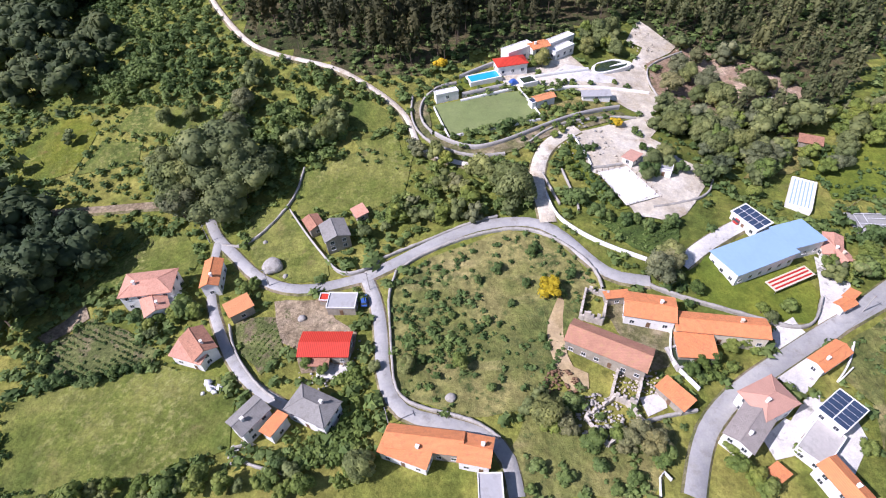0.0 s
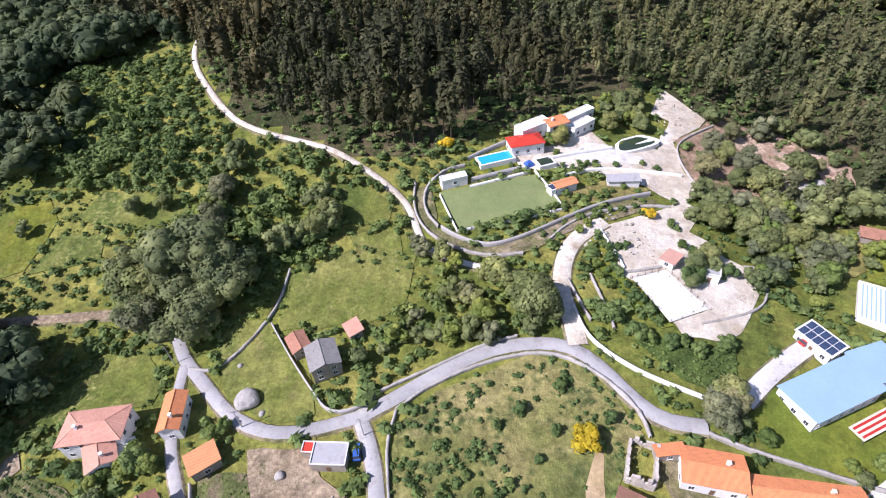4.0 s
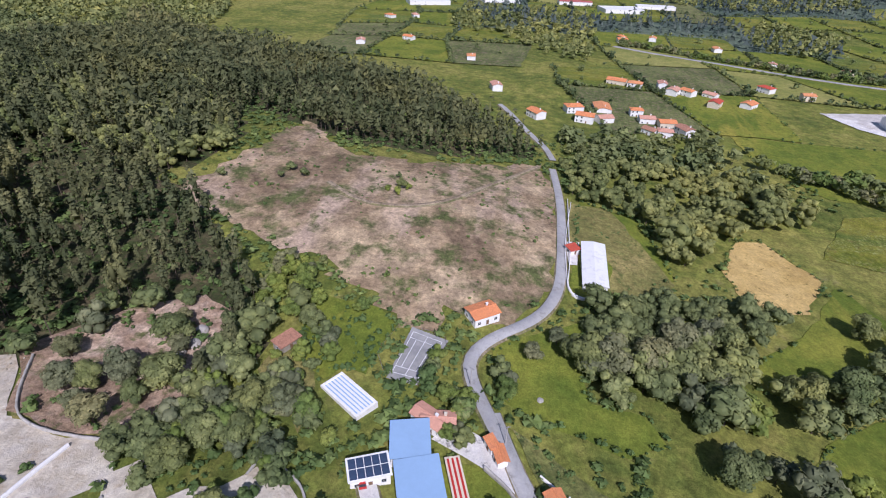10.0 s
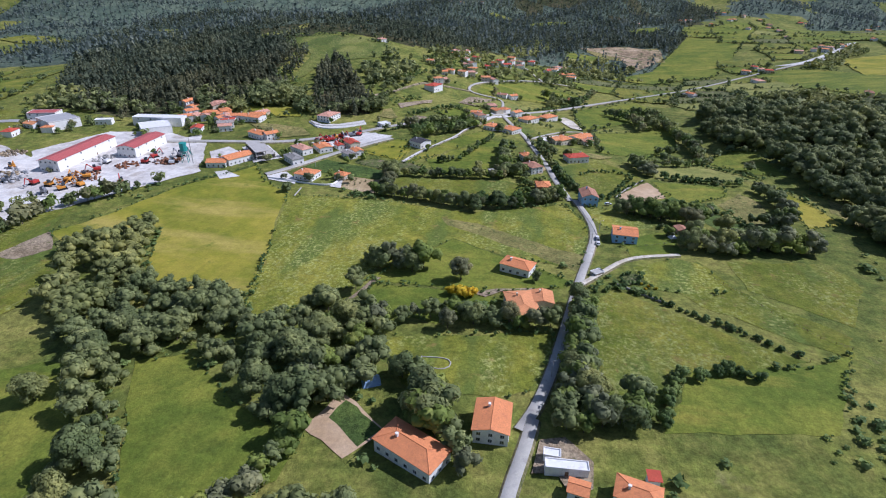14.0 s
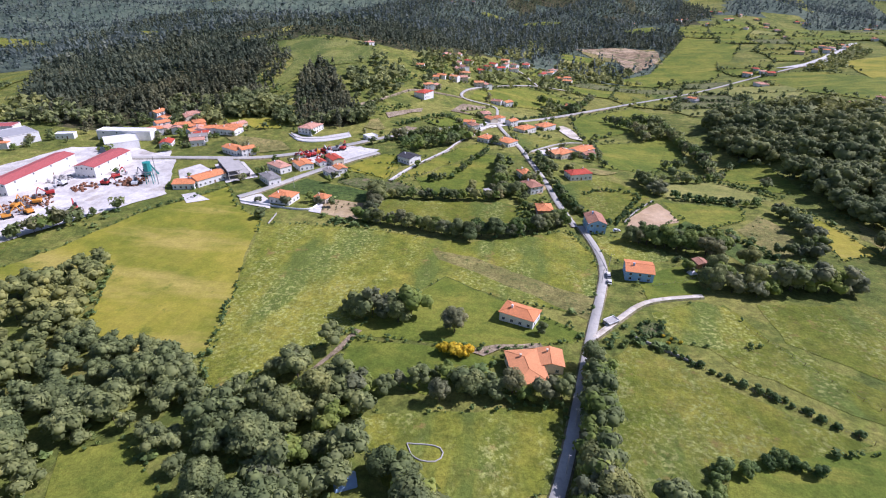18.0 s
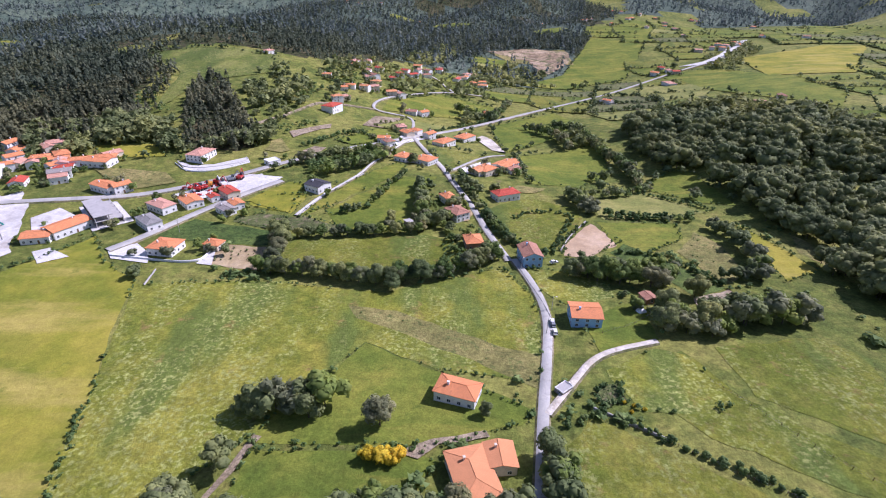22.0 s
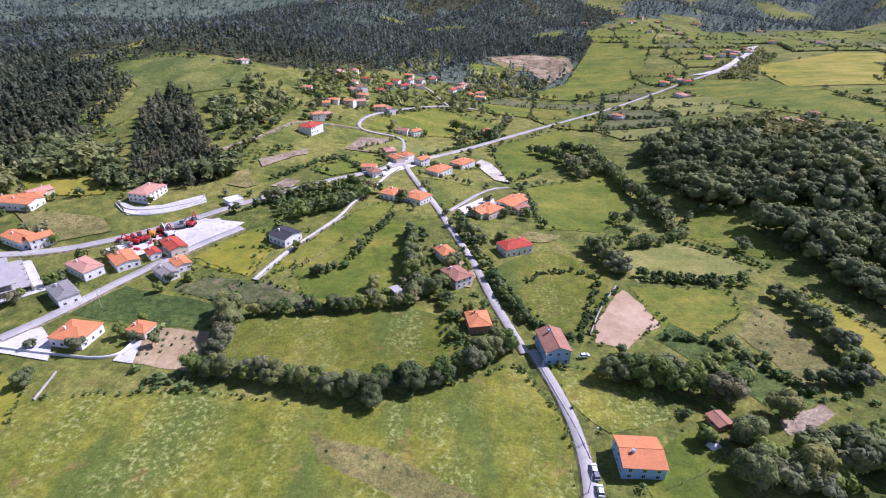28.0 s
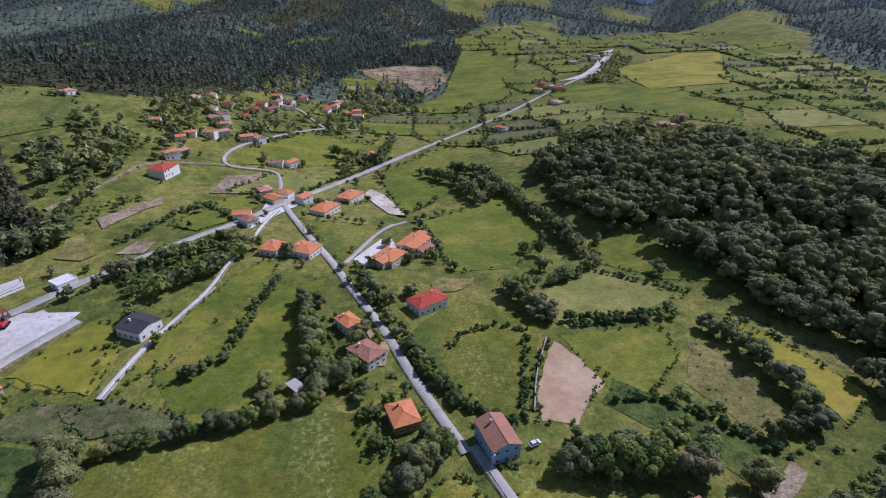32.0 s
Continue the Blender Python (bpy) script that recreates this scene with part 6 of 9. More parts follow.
house("house", -416, 8.2, 10, 7.5, 95, 5.6, "hip", 1.4, "white", "orange")
house("house", -400.8, 14.8, 12, 9, 95, 4.5, "gable", 1.4, "white", "terra")
house("house", -395.3, 29.1, 13, 9.8, 100, 4.5, "gable", 1.4, "cream", "orange")
house("house", -380.6, 40.2, 13, 9.8, 30, 5.4, "gable", 1.4, "white", "brown")
house("house", -376.4, 14.9, 11, 8.2, 50, 3.6, "gable", 1.4, "white", "brown")
house("house", -373.6, 25.1, 11, 8.2, 85, 4.5, "hip", 1.4, "white", "terra")
house("house", -322.9, 427.6, 12, 9, 100, 4.5, "gable", 1.4, "white", "orange")
house("house", -295.8, 407.5, 12, 9, 110, 4.5, "gable", 1.4, "white", "terra")
house("house", -301, 431.6, 12, 9, 145, 5.4, "gable", 1.4, "cream", "terra")
house("house", -283.3, 419.4, 13, 9.8, 130, 5.6, "hip", 1.4, "cream", "orange")
house("house", -249.2, 424.4, 13, 9.8, 60, 3.6, "gable", 1.4, "cream", "terra")
house("house", -219.7, 297.3, 14, 10.5, 15, 3.6, "gable", 1.4, "white", "orange")
house("house", -120, 771.7, 13, 9.8, 60, 3.6, "gable", 1.4, "white", "orange")
house("house", -100.5, 751.1, 12, 9, 75, 5.4, "hip", 1.4, "white", "brown")
house("house", -95.8, 726.9, 12, 9, 125, 3.6, "gable", 1.4, "white", "terra")
house("house", -84, 708, 12, 9, 165, 5.6, "hip", 1.4, "cream", "orange_l")
house("house", -109.2, 670.1, 12, 9, 0, 3.6, "hip", 1.4, "white", "orange")
house("house", -114.9, 654.6, 11, 8.2, 15, 3.6, "gable", 1.4, "white", "orange")
house("house", -92.7, 675.6, 11, 8.2, 160, 5.6, "gable", 1.4, "white", "orange_l")
house("house", -84.4, 683.5, 13, 9.8, 20, 5.4, "gable", 1.4, "cream", "terra")
house("house", -60.9, 785.6, 12, 9, 115, 5.4, "hip", 1.4, "white", "red_t")
house("house", -44.8, 806.7, 13, 9.8, 35, 4.5, "gable", 1.4, "white", "red_t")
house("house", -26.3, 831.9, 12, 9, 25, 4.5, "hip", 1.4, "white", "brown")
house("house", -9.3, 898.8, 11, 8.2, 170, 5.6, "gable", 1.4, "white", "red_t")
house("house", -63, 682.5, 12, 9, 15, 5.4, "gable", 1.4, "cream", "orange_l")
house("house", -52.3, 683.7, 11, 8.2, 130, 5.6, "gable", 1.4, "white", "terra")
house("house", 17.5, 851.7, 12, 9, 65, 5.4, "gable", 1.4, "white", "red_t")
house("house", 31.1, 887.7, 11, 8.2, 70, 5.6, "hip", 1.4, "white", "orange_l")
house("house", 42.2, 849.9, 11, 8.2, 115, 5.4, "hip", 1.4, "cream", "orange")
house("house", 55.4, 838.3, 13, 9.8, 165, 5.6, "gable", 1.4, "white", "orange_l")
house("house", -35.7, 630.4, 12, 9, 170, 3.6, "gable", 1.4, "white", "brown")
house("house", -23, 633.7, 11, 8.2, 45, 4.5, "gable", 1.4, "white", "orange")
house("house", -113.6, 611.4, 11, 8.2, 30, 5.6, "hip", 1.4, "white", "orange_l")
house("house", -108, 623.2, 11, 8.2, 35, 3.6, "hip", 1.4, "cream", "terra")
house("house", 50.8, 674.5, 12, 9, 95, 3.6, "hip", 1.4, "white", "orange")
house("house", -138.7, 688.7, 10, 7.5, 175, 3.6, "gable", 1.4, "white", "orange_l")
house("house", -218.8, 733.5, 12, 9, 55, 3.6, "hip", 1.4, "white", "terra")
house("house", -88, 782.4, 11, 8.2, 145, 5.6, "gable", 1.4, "white", "red_t")
house("house", -41.5, 555.2, 12, 9, 110, 5.6, "hip", 1.4, "cream", "terra")
house("house", -34.5, 539.6, 12, 9, 130, 4.5, "gable", 1.4, "cream", "orange")
house("house", -47.7, 490.8, 11, 8.2, 125, 4.5, "hip", 1.4, "white", "brown")
house("house", 339.5, 939, 13, 9.8, 150, 5.6, "gable", 1.4, "white", "orange")
house("house", 366.1, 949.8, 13, 9.8, 85, 4.5, "hip", 1.4, "white", "terra")
house("house", 474.8, 1103.7, 14, 10.5, 170, 5.4, "gable", 1.4, "cream", "terra")
house("house", 507.4, 1121.3, 13, 9.8, 65, 5.4, "hip", 1.4, "white", "brown")
house("house", 541.8, 1140.6, 14, 10.5, 120, 4.5, "hip", 1.4, "white", "terra")
house("house", 553, 1506.6, 13, 9.8, 100, 5.6, "hip", 1.4, "cream", "brown")
house("house", 473.9, 1403.8, 13, 9.8, 65, 5.6, "gable", 1.4, "white", "brown")
house("house", 535.2, 1390, 13, 9.8, 20, 5.6, "gable", 1.4, "white", "brown")
house("house", 431.8, 1632.5, 14, 10.5, 70, 4.5, "gable", 1.4, "white", "terra")
house("house", 489.3, 1677.6, 14, 10.5, 80, 4.5, "hip", 1.4, "white", "orange")
house("house", 356.3, 1531.1, 22, 16.5, 55, 3.6, "gable", 1.4, "white", "orange")
house("house", 380.4, 580.5, 14, 10.5, 100, 4.5, "gable", 1.4, "white", "orange")
house("house", 368.2, 927.8, 12, 9, 5, 5.4, "gable", 1.4, "cream", "red_t")
house("house", 666.1, 1618.7, 14, 10.5, 155, 3.6, "hip", 1.4, "cream", "red_t")
house("house", 475.8, 1534.1, 13, 9.8, 40, 5.4, "hip", 1.4, "white", "orange")
house("house", 771.8, 1490.2, 14, 10.5, 135, 3.6, "gable", 1.4, "white", "orange")
house("house", 723.2, 1190.4, 14, 10.5, 165, 5.4, "gable", 1.4, "white", "brown")
house("house", 401.6, 1442.9, 13, 9.8, 90, 5.4, "hip", 1.4, "white", "orange")
house("house", -551.3, 2310.8, 14, 10.5, 155, 5.4, "hip", 1.4, "white", "orange")
house("house", -727.4, 2204.2, 14, 10.5, 45, 4.5, "gable", 1.4, "cream", "orange")
house("house", -265.3, 1830, 14, 10.5, 30, 4.5, "gable", 1.4, "cream", "terra")
house("house", -315.8, 414.1, 12, 9, 55, 5.6, "gable", 1.4, "white", "orange")
house("house", -269.9, 400.3, 12, 9, 20, 3.6, "gable", 1.4, "white", "red_t")
house("house", -285.7, 375.2, 12, 9, 110, 3.6, "gable", 1.4, "white", "red_t")
house("house", -121.6, 787.3, 12, 9, 60, 4.5, "gable", 1.4, "white", "terra")
house("house", -107, 806, 12, 9, 80, 5.4, "gable", 1.4, "white", "brown")
house("house", -88.9, 737.6, 12, 9, 130, 5.6, "gable", 1.4, "white", "brown")
house("house", -42, 883.9, 12, 9, 165, 5.4, "gable", 1.4, "cream", "orange")
house("house", -10.2, 924.3, 12, 9, 60, 3.6, "hip", 1.4, "white", "brown")
house("house", 33.7, 915.3, 12, 9, 55, 5.6, "hip", 1.4, "white", "terra")
house("house", 56.2, 868.9, 12, 9, 10, 5.6, "hip", 1.4, "white", "orange")
house("house", -311.8, 398.6, 12, 9, 40, 5.6, "hip", 1.4, "white", "orange")
house("house", -425.8, 347.6, 12, 9, 170, 3.6, "gable", 1.4, "white", "orange_l")
house("house", -403.9, 342.3, 12, 9, 110, 4.5, "hip", 1.4, "white", "orange")
house("house", -423.7, 322.9, 12, 9, 105, 4.5, "hip", 1.4, "white", "red_t")
house("house", -70, 754.7, 11, 8.2, 130, 3.6, "hip", 1.4, "white", "red_t")
house("house", -55.6, 816.1, 11, 8.2, 155, 5.6, "gable", 1.4, "white", "red_t")
house("house", -39.8, 845.3, 11, 8.2, 65, 5.6, "gable", 1.4, "white", "brown")
house("house", -25.9, 865, 11, 8.2, 145, 5.6, "gable", 1.4, "white", "brown")
house("house", 23.1, 872.8, 11, 8.2, 10, 5.4, "gable", 1.4, "white", "brown")
house("house", 44.8, 921.6, 11, 8.2, 165, 5.4, "gable", 1.4, "cream", "terra")
house("house", -52.4, 502.6, 11, 8.2, 0, 4.5, "gable", 1.4, "white", "orange")
house("house", -27.3, 554.4, 11, 8.2, 145, 4.5, "hip", 1.4, "white", "orange")
house("house", -13.4, 542.8, 11, 8.2, 50, 5.6, "gable", 1.4, "white", "orange")
house("house", 54.4, 435.4, 11, 8.2, 40, 3.6, "gable", 1.4, "white", "brown")
house("house", 363.6, 979.3, 11, 8.2, 155, 4.5, "hip", 1.4, "white", "red_t")
house("house", 211.4, 740.9, 11, 8.2, 140, 5.4, "gable", 1.4, "white", "orange")
house("house", 378, 649.4, 11, 8.2, 75, 5.6, "hip", 1.4, "cream", "brown")
house("house", 473.7, 1703.2, 11, 8.2, 5, 4.5, "hip", 1.4, "white", "red_t")
house("house", 531.6, 1447.5, 11, 8.2, 150, 4.5, "hip", 1.4, "white", "orange")
house("house", 545.1, 1416, 11, 8.2, 110, 3.6, "gable", 1.4, "white", "terra")
house("house", 514.7, 1282.3, 11, 8.2, 85, 5.6, "gable", 1.4, "cream", "terra")
house("house", 532.7, 1153.7, 11, 8.2, 175, 5.4, "hip", 1.4, "white", "orange_l")
house("house", 573.2, 1173.1, 11, 8.2, 100, 3.6, "hip", 1.4, "cream", "orange")
house("house", 826.1, 1571.9, 11, 8.2, 0, 3.6, "hip", 1.4, "white", "orange")
house("house", 371.7, 1538.5, 11, 8.2, 50, 3.6, "gable", 1.4, "white", "terra")
house("house", -240.2, 1802.4, 11, 8.2, 160, 5.4, "hip", 1.4, "cream", "orange_l")
house("house", -195.9, 1763.3, 11, 8.2, 150, 5.4, "gable", 1.4, "white", "red_t")
house("house", -277.8, 1838.7, 11, 8.2, 95, 5.6, "hip", 1.4, "white", "orange")
house("house", -75.2, 1693.7, 11, 8.2, 130, 3.6, "gable", 1.4, "cream", "orange_l")
house("house", 355.4, 1719.8, 11, 8.2, 170, 5.6, "hip", 1.4, "cream", "orange_l")
house("house", 523.3, 1619.5, 11, 8.2, 55, 5.4, "gable", 1.4, "cream", "terra")
house("house", 675.1, 1593, 11, 8.2, 140, 5.6, "gable", 1.4, "white", "orange")
house("house", 521.5, 1110.2, 11, 8.2, 160, 5.6, "gable", 1.4, "white", "orange")
house("house", 568.3, 1143.8, 11, 8.2, 50, 3.6, "gable", 1.4, "white", "orange")
house("house", 658.6, 1233.2, 11, 8.2, 100, 4.5, "gable", 1.4, "white", "orange")
house("house", 462.2, 1518.2, 11, 8.2, 140, 5.6, "gable", 1.4, "white", "orange_l")
house("house", 555.9, 1587, 11, 8.2, 0, 3.6, "hip", 1.4, "cream", "orange")
house("house", 344.9, 1512.4, 11, 8.2, 105, 5.4, "hip", 1.4, "cream", "orange")
house("house", 245.7, 1525.7, 11, 8.2, 65, 4.5, "gable", 1.4, "white", "orange")
house("house", -252.1, 1722, 11, 8.2, 45, 3.6, "hip", 1.4, "white", "terra")
house("house", -297.4, 1763.7, 11, 8.2, 65, 4.5, "gable", 1.4, "cream", "orange_l")

house("house", -383, -71, 13, 9.5, 40, 5.2, "gable", 1.5, "white", "orange")
house("house", -410, -42, 14, 10, 110, 5.2, "hip", 1.5, "white", "orange")
house("house", -447, -110, 12, 9, 20, 5.2, "gable", 1.5, "white", "terra")
house("house", -505, 16, 13, 9, 75, 5.2, "hip", 1.5, "white", "orange_l")
house("house", -590, -285, 14, 10, 15, 5.2, "gable", 1.5, "white", "terra")
house("house", -786, -306, 14, 10, 60, 5.2, "hip", 1.5, "white", "orange")
house("house", -746, 24, 13, 9.5, 100, 5.2, "gable", 1.5, "white", "orange")
house("house", -806, -273, 13, 9, 30, 5.2, "hip", 1.5, "white", "terra")
house("house", -640, -240, 13, 9, 70, 5.2, "gable", 1.5, "white", "orange")
house("house", -560, -150, 12, 9, 10, 5.2, "hip", 1.5, "white", "orange_l")
house("house", -531, 294, 14, 10, 140, 5.2, "gable", 1.5, "white", "terra")
house("house", -553, 330, 13, 9, 30, 5.2, "hip", 1.5, "white", "orange")
house("house", -575, 345, 13, 9, 120, 5.2, "gable", 1.5, "white", "red_t")
house("house", -610, 400, 13, 9, 20, 5.2, "hip", 1.5, "white", "orange")
house("house", -640, 470, 14, 10, 80, 5.2, "gable", 1.5, "white", "orange")
house("house", -667, 480, 13, 9, 150, 5.2, "hip", 1.5, "white", "terra")
house("house", -749, 497, 14, 10, 40, 5.2, "gable", 1.5, "white", "orange")
house("house", -300, 440, 14, 10, 30, 5.2, "hip", 1.5, "white", "terra")
house("house", -275, 405, 14, 9, 120, 5.2, "gable", 1.5, "white", "pinktile")
house("house", -335, 438, 13, 9, 80, 5.2, "gable", 1.5, "white", "orange")
house("hall", -994, -342, 70, 26, 115, 7, "flat", 0.3, "white", "whiteroof")
house("hall", -1065, -196, 90, 24, 110, 7, "flat", 0.3, "white", "whiteroof")
house("hall", -1058, -36, 60, 22, 100, 7, "gable", 1.2, "white", "hallred")
house("hall", -1090, 110, 100, 20, 98, 6, "flat", 0.3, "white", "whiteroof")
house("hall", -436, 372, 24, 14, 20, 6, "flat", 0.3, "white", "hallred")


def building_shell(x, y, L, W, turn):
    """An unfinished building: bare concrete slabs on columns, a dark parapet and a ramp."""
    thing = tagged(new("building_shell"), "unfinished concrete building with open floors on bare columns", "building")
    thing.matrix_basis = pose(x, y, gz(x, y), 0, 0, turn)
    KEEP_OUT.append((x, y, math.hypot(L, W) * 0.42))
    for z in (0.1, 3.2, 6.3):
        part("floor_slab", box(bmesh.new(), -L / 2, L / 2, -W / 2, W / 2 if z < 6 else W * 0.15, z, z + 0.3), "roof_concrete", thing)
    for i in range(6):
        for j in range(3):
            px, py = (i / 5 - 0.5) * (L - 1), (j / 2 - 0.5) * (W - 1)
            part("column", box(bmesh.new(), px - 0.25, px + 0.25, py - 0.25, py + 0.25, 0.4, 6.3 if j < 2 else 4.6), "roof_concrete", thing)
    for i in range(5):
        px = (i / 5 - 0.4) * (L - 1)
        part("wall_panel", box(bmesh.new(), px - L * 0.08, px + L * 0.08, -W / 2 + 0.05, -W / 2 + 0.3, 3.5, 4.6), "roof_slate", thing)
        part("wall_panel", box(bmesh.new(), px - L * 0.08, px + L * 0.08, W / 2 - 0.3, W / 2 - 0.05, 0.4, 3.2), "wall_cream", thing)
    return thing


building_shell(-202, 329, 32, 15, -48)

# ---- walls and fences ----
WALL_LOOK = {"granite": ("stone_wall", "low rough granite field wall", "granite"), "concrete": ("retaining_wall", "grey concrete retaining wall", "roof_concrete"), "white": ("garden_wall", "white rendered garden wall", "wall_white")}


def stone_wall(kind, height, thick, line):
    """A wall that follows the land, its crown and faces uneven where it is of stone."""
    name, lab, mat = WALL_LOOK[kind]
    q = along(rounded(line, 2), 1.2 if kind == "granite" else 2.0)
    t = np.gradient(q, axis=0)
    t /= np.maximum(np.hypot(t[:, 0], t[:, 1])[:, None], 1e-6)
    n = np.stack([-t[:, 1], t[:, 0]], 1)
    k = 1.0 if kind == "granite" else 0.08
    m = len(q)
    z = ground(q[:, 0], q[:, 1])
    V = []
    for side, up in ((-1, 0), (-1, 0.55), (-1, 1), (1, 1), (1, 0.55), (1, 0)):
        off = side * (thick / 2 * (1.15 - 0.15 * up) + k * rng.uniform(-0.08, 0.08, m))
        zz = z - 0.5 + (height + 0.5) * up + (k * rng.uniform(-0.16, 0.14, m) if up else 0)
        V.append(np.stack([q[:, 0] + n[:, 0] * off, q[:, 1] + n[:, 1] * off, zz], 1))
    V = np.stack(V, 1)
    i = np.arange(m * 6).reshape(m, 6)
    F = np.concatenate([np.stack([i[:-1, c], i[1:, c], i[1:, c + 1], i[:-1, c + 1]], -1) for c in range(5)])
    ob = new(name, mesh_np(name, V.reshape(-1, 3), F, [mat]))
    return tagged(ob, lab, "wall", "walls along fields and lanes")


POST = mesh_bm("post", tube(bmesh.new(), (0, 0, -0.4), (0, 0, 1.5), 0.09, 0.08, 6), "wood")


def fence(spacing, line):
    q = along(line, spacing)
    thing = tagged(new("fence"), "wire fence on grey wooden posts", "fence", "fences between fields")
    c = q.mean(0)
    thing.matrix_basis = pose(float(c[0]), float(c[1]), gz(*c))
    for x, y in q:
        part("post", POST, "", thing, "", pose(float(x - c[0]), float(y - c[1]), gz(x, y) - gz(*c)))
    bm = bmesh.new()
    for (x0, y0), (x1, y1) in zip(q, q[1:]):
        for h in (0.5, 0.9, 1.35):
            tube(bm, (x0 - c[0], y0 - c[1], gz(x0, y0) - gz(*c) + h), (x1 - c[0], y1 - c[1], gz(x1, y1) - gz(*c) + h), 0.02, 0.02, 3)
    part("wire", bm, "metal_grey", thing)
    return thing

stone_wall("granite", 1.2, 0.6, [(67.1, -81.4), (69.2, -73.8), (68.7, -66), (67.9, -58.6), (67.3, -51.7), (66.2, -43.6), (63, -39.8), (57.4, -37.7), (51.9, -36.2), (45.2, -33.8), (40.7, -30)])
stone_wall("granite", 1.1, 0.6, [(67.1, -81.4), (60.7, -86.3), (50.2, -90.9), (39.5, -93.8), (27.2, -94.5), (17.6, -88.7), (11.9, -82.2), (8.7, -77.1), (8.1, -71.3)])
stone_wall("concrete", 1.6, 0.35, [(103.9, -109.4), (96.6, -98.1), (89.9, -88.8), (83.9, -80.8), (75.3, -82.6), (72.5, -85.7)])
stone_wall("granite", 1.2, 0.5, [(72.5, -86.2), (64.2, -89.7), (54.5, -93.6), (43.7, -98), (35.5, -99.7)])
stone_wall("granite", 1.3, 0.5, [(114.6, -66.2), (112.2, -59.6), (107.2, -52.1), (101, -45.4), (94.6, -41)])
stone_wall("white", 1.5, 0.35, [(19, -108), (17.5, -98.6), (12.2, -92.1), (4.4, -86.1), (-7.4, -80.6)])
stone_wall("granite", 1.6, 0.5, [(-5.6, -71.9), (-12.7, -68.2), (-24.3, -64.4), (-33.5, -61.3), (-41.3, -58.4), (-48.2, -59.8), (-53.9, -68.4)])
stone_wall("white", 1.6, 0.3, [(-8.2, -59.7), (-4.5, -49.2), (-7.6, -44.8), (-9.9, -41.2)])
stone_wall("white", 1.2, 0.3, [(6.9, -16.2), (5.4, -22.7), (3.4, -19.8)])
stone_wall("granite", 1.4, 0.6, [(7.3, -32.8), (-0, -34.6), (-7.6, -35.9)])
stone_wall("granite", 1, 0.5, [(102.1, -30.6), (105.9, -29.4), (99.6, -25.8), (91.3, -23.7)])
stone_wall("granite", 1, 0.5, [(124.8, -97.6), (115.8, -95.7), (103.4, -113.2), (101.3, -127.8)])
stone_wall("white", 1.5, 0.3, [(-51.4, -46.6), (-43.6, -41.3), (-51.1, -47.5), (-55.6, -54)])
stone_wall("concrete", 1.9, 0.35, [(54.8, -140), (49.4, -135.5), (43.5, -132.6), (38.9, -131.8), (31, -134), (22.5, -138.1), (13.5, -143), (4, -147.8), (-5.5, -151.5), (-15.7, -154.4)])
stone_wall("white", 1, 0.4, [(54.9, -154.1), (49.8, -138.7)])
stone_wall("white", 1, 0.4, [(21.8, -165.5), (17.2, -155.1), (14.7, -146.9)])
stone_wall("white", 1.2, 0.4, [(44.8, -157.4), (35.8, -160.3), (23.6, -164.5)])
stone_wall("concrete", 2.2, 0.35, [(44.1, -159.9), (35.6, -162.6), (27.2, -165.4)])
stone_wall("concrete", 1.8, 0.35, [(44.7, -170.3), (37.1, -175.2), (28.3, -180.6)])
stone_wall("granite", 1.4, 0.6, [(45.9, -167.4), (52.3, -165.5), (57.8, -159.9), (60.4, -153.6), (59.6, -146.5), (55.6, -140.6)])
stone_wall("granite", 1.2, 0.6, [(63, -159.9), (63.8, -150.6), (61.7, -142.7), (57.2, -136.6), (49.7, -131.2), (39.4, -127.5), (30.4, -128.3)])
stone_wall("granite", 1, 0.6, [(22, -133.1), (16, -139.1), (7.5, -144.3), (-0.6, -146.6), (-13.1, -148.9), (-20.7, -148.6)])
stone_wall("granite", 1.2, 0.5, [(-52.8, -196.2), (-40.3, -188.6), (-33.5, -182.2), (-32, -173.3), (-33.2, -162.7), (-35.2, -153)])
stone_wall("white", 1.2, 0.4, [(5.2, -137), (2.6, -126.6), (1.8, -120.9)])
stone_wall("granite", 1.2, 0.5, [(3.5, -119.2), (-2.4, -119.9), (-9.1, -121.5)])
stone_wall("white", 1.4, 0.4, [(16.5, -160.1), (6.5, -165.3), (-3.2, -167.1), (-19.5, -166.4), (-30.2, -165.1)])
stone_wall("white", 1.6, 0.5, [(16.2, -171.2), (7.1, -174.3), (-6.3, -178.1), (-8.4, -178.8)])
stone_wall("granite", 1, 0.5, [(-14.4, -101.7), (-22.4, -103.3), (-34.3, -107.6), (-38.8, -115.5), (-41.1, -122.5), (-34.5, -122.7)])
stone_wall("granite", 1, 0.5, [(18.8, -117.7), (17.5, -111.5), (15.2, -103.1)])
stone_wall("granite", 1, 0.5, [(12.1, -119.1), (10.9, -111.3), (9.7, -104.3), (9.7, -100.4)])
stone_wall("white", 1.2, 0.3, [(-227.4, -45), (-177.4, -48.7), (-158.2, -48), (-135.5, -46.8), (-140.5, -34.2)])
stone_wall("granite", 0.9, 0.5, [(40, 276.3), (43.8, 256.6), (47.1, 239.9), (48.4, 226.8)])
stone_wall("granite", 0.9, 0.5, [(89.1, 336.8), (74.6, 314.2), (65.5, 293.9)])
stone_wall("concrete", 0.9, 0.3, [(-87.1, 334.7), (-79.9, 360.2), (-68.3, 383.7), (-56.5, 405.7)])
stone_wall("white", 1.2, 0.3, [(-172, 280.8), (-152.3, 277.8), (-124.1, 274.2), (-121.7, 286.7)])
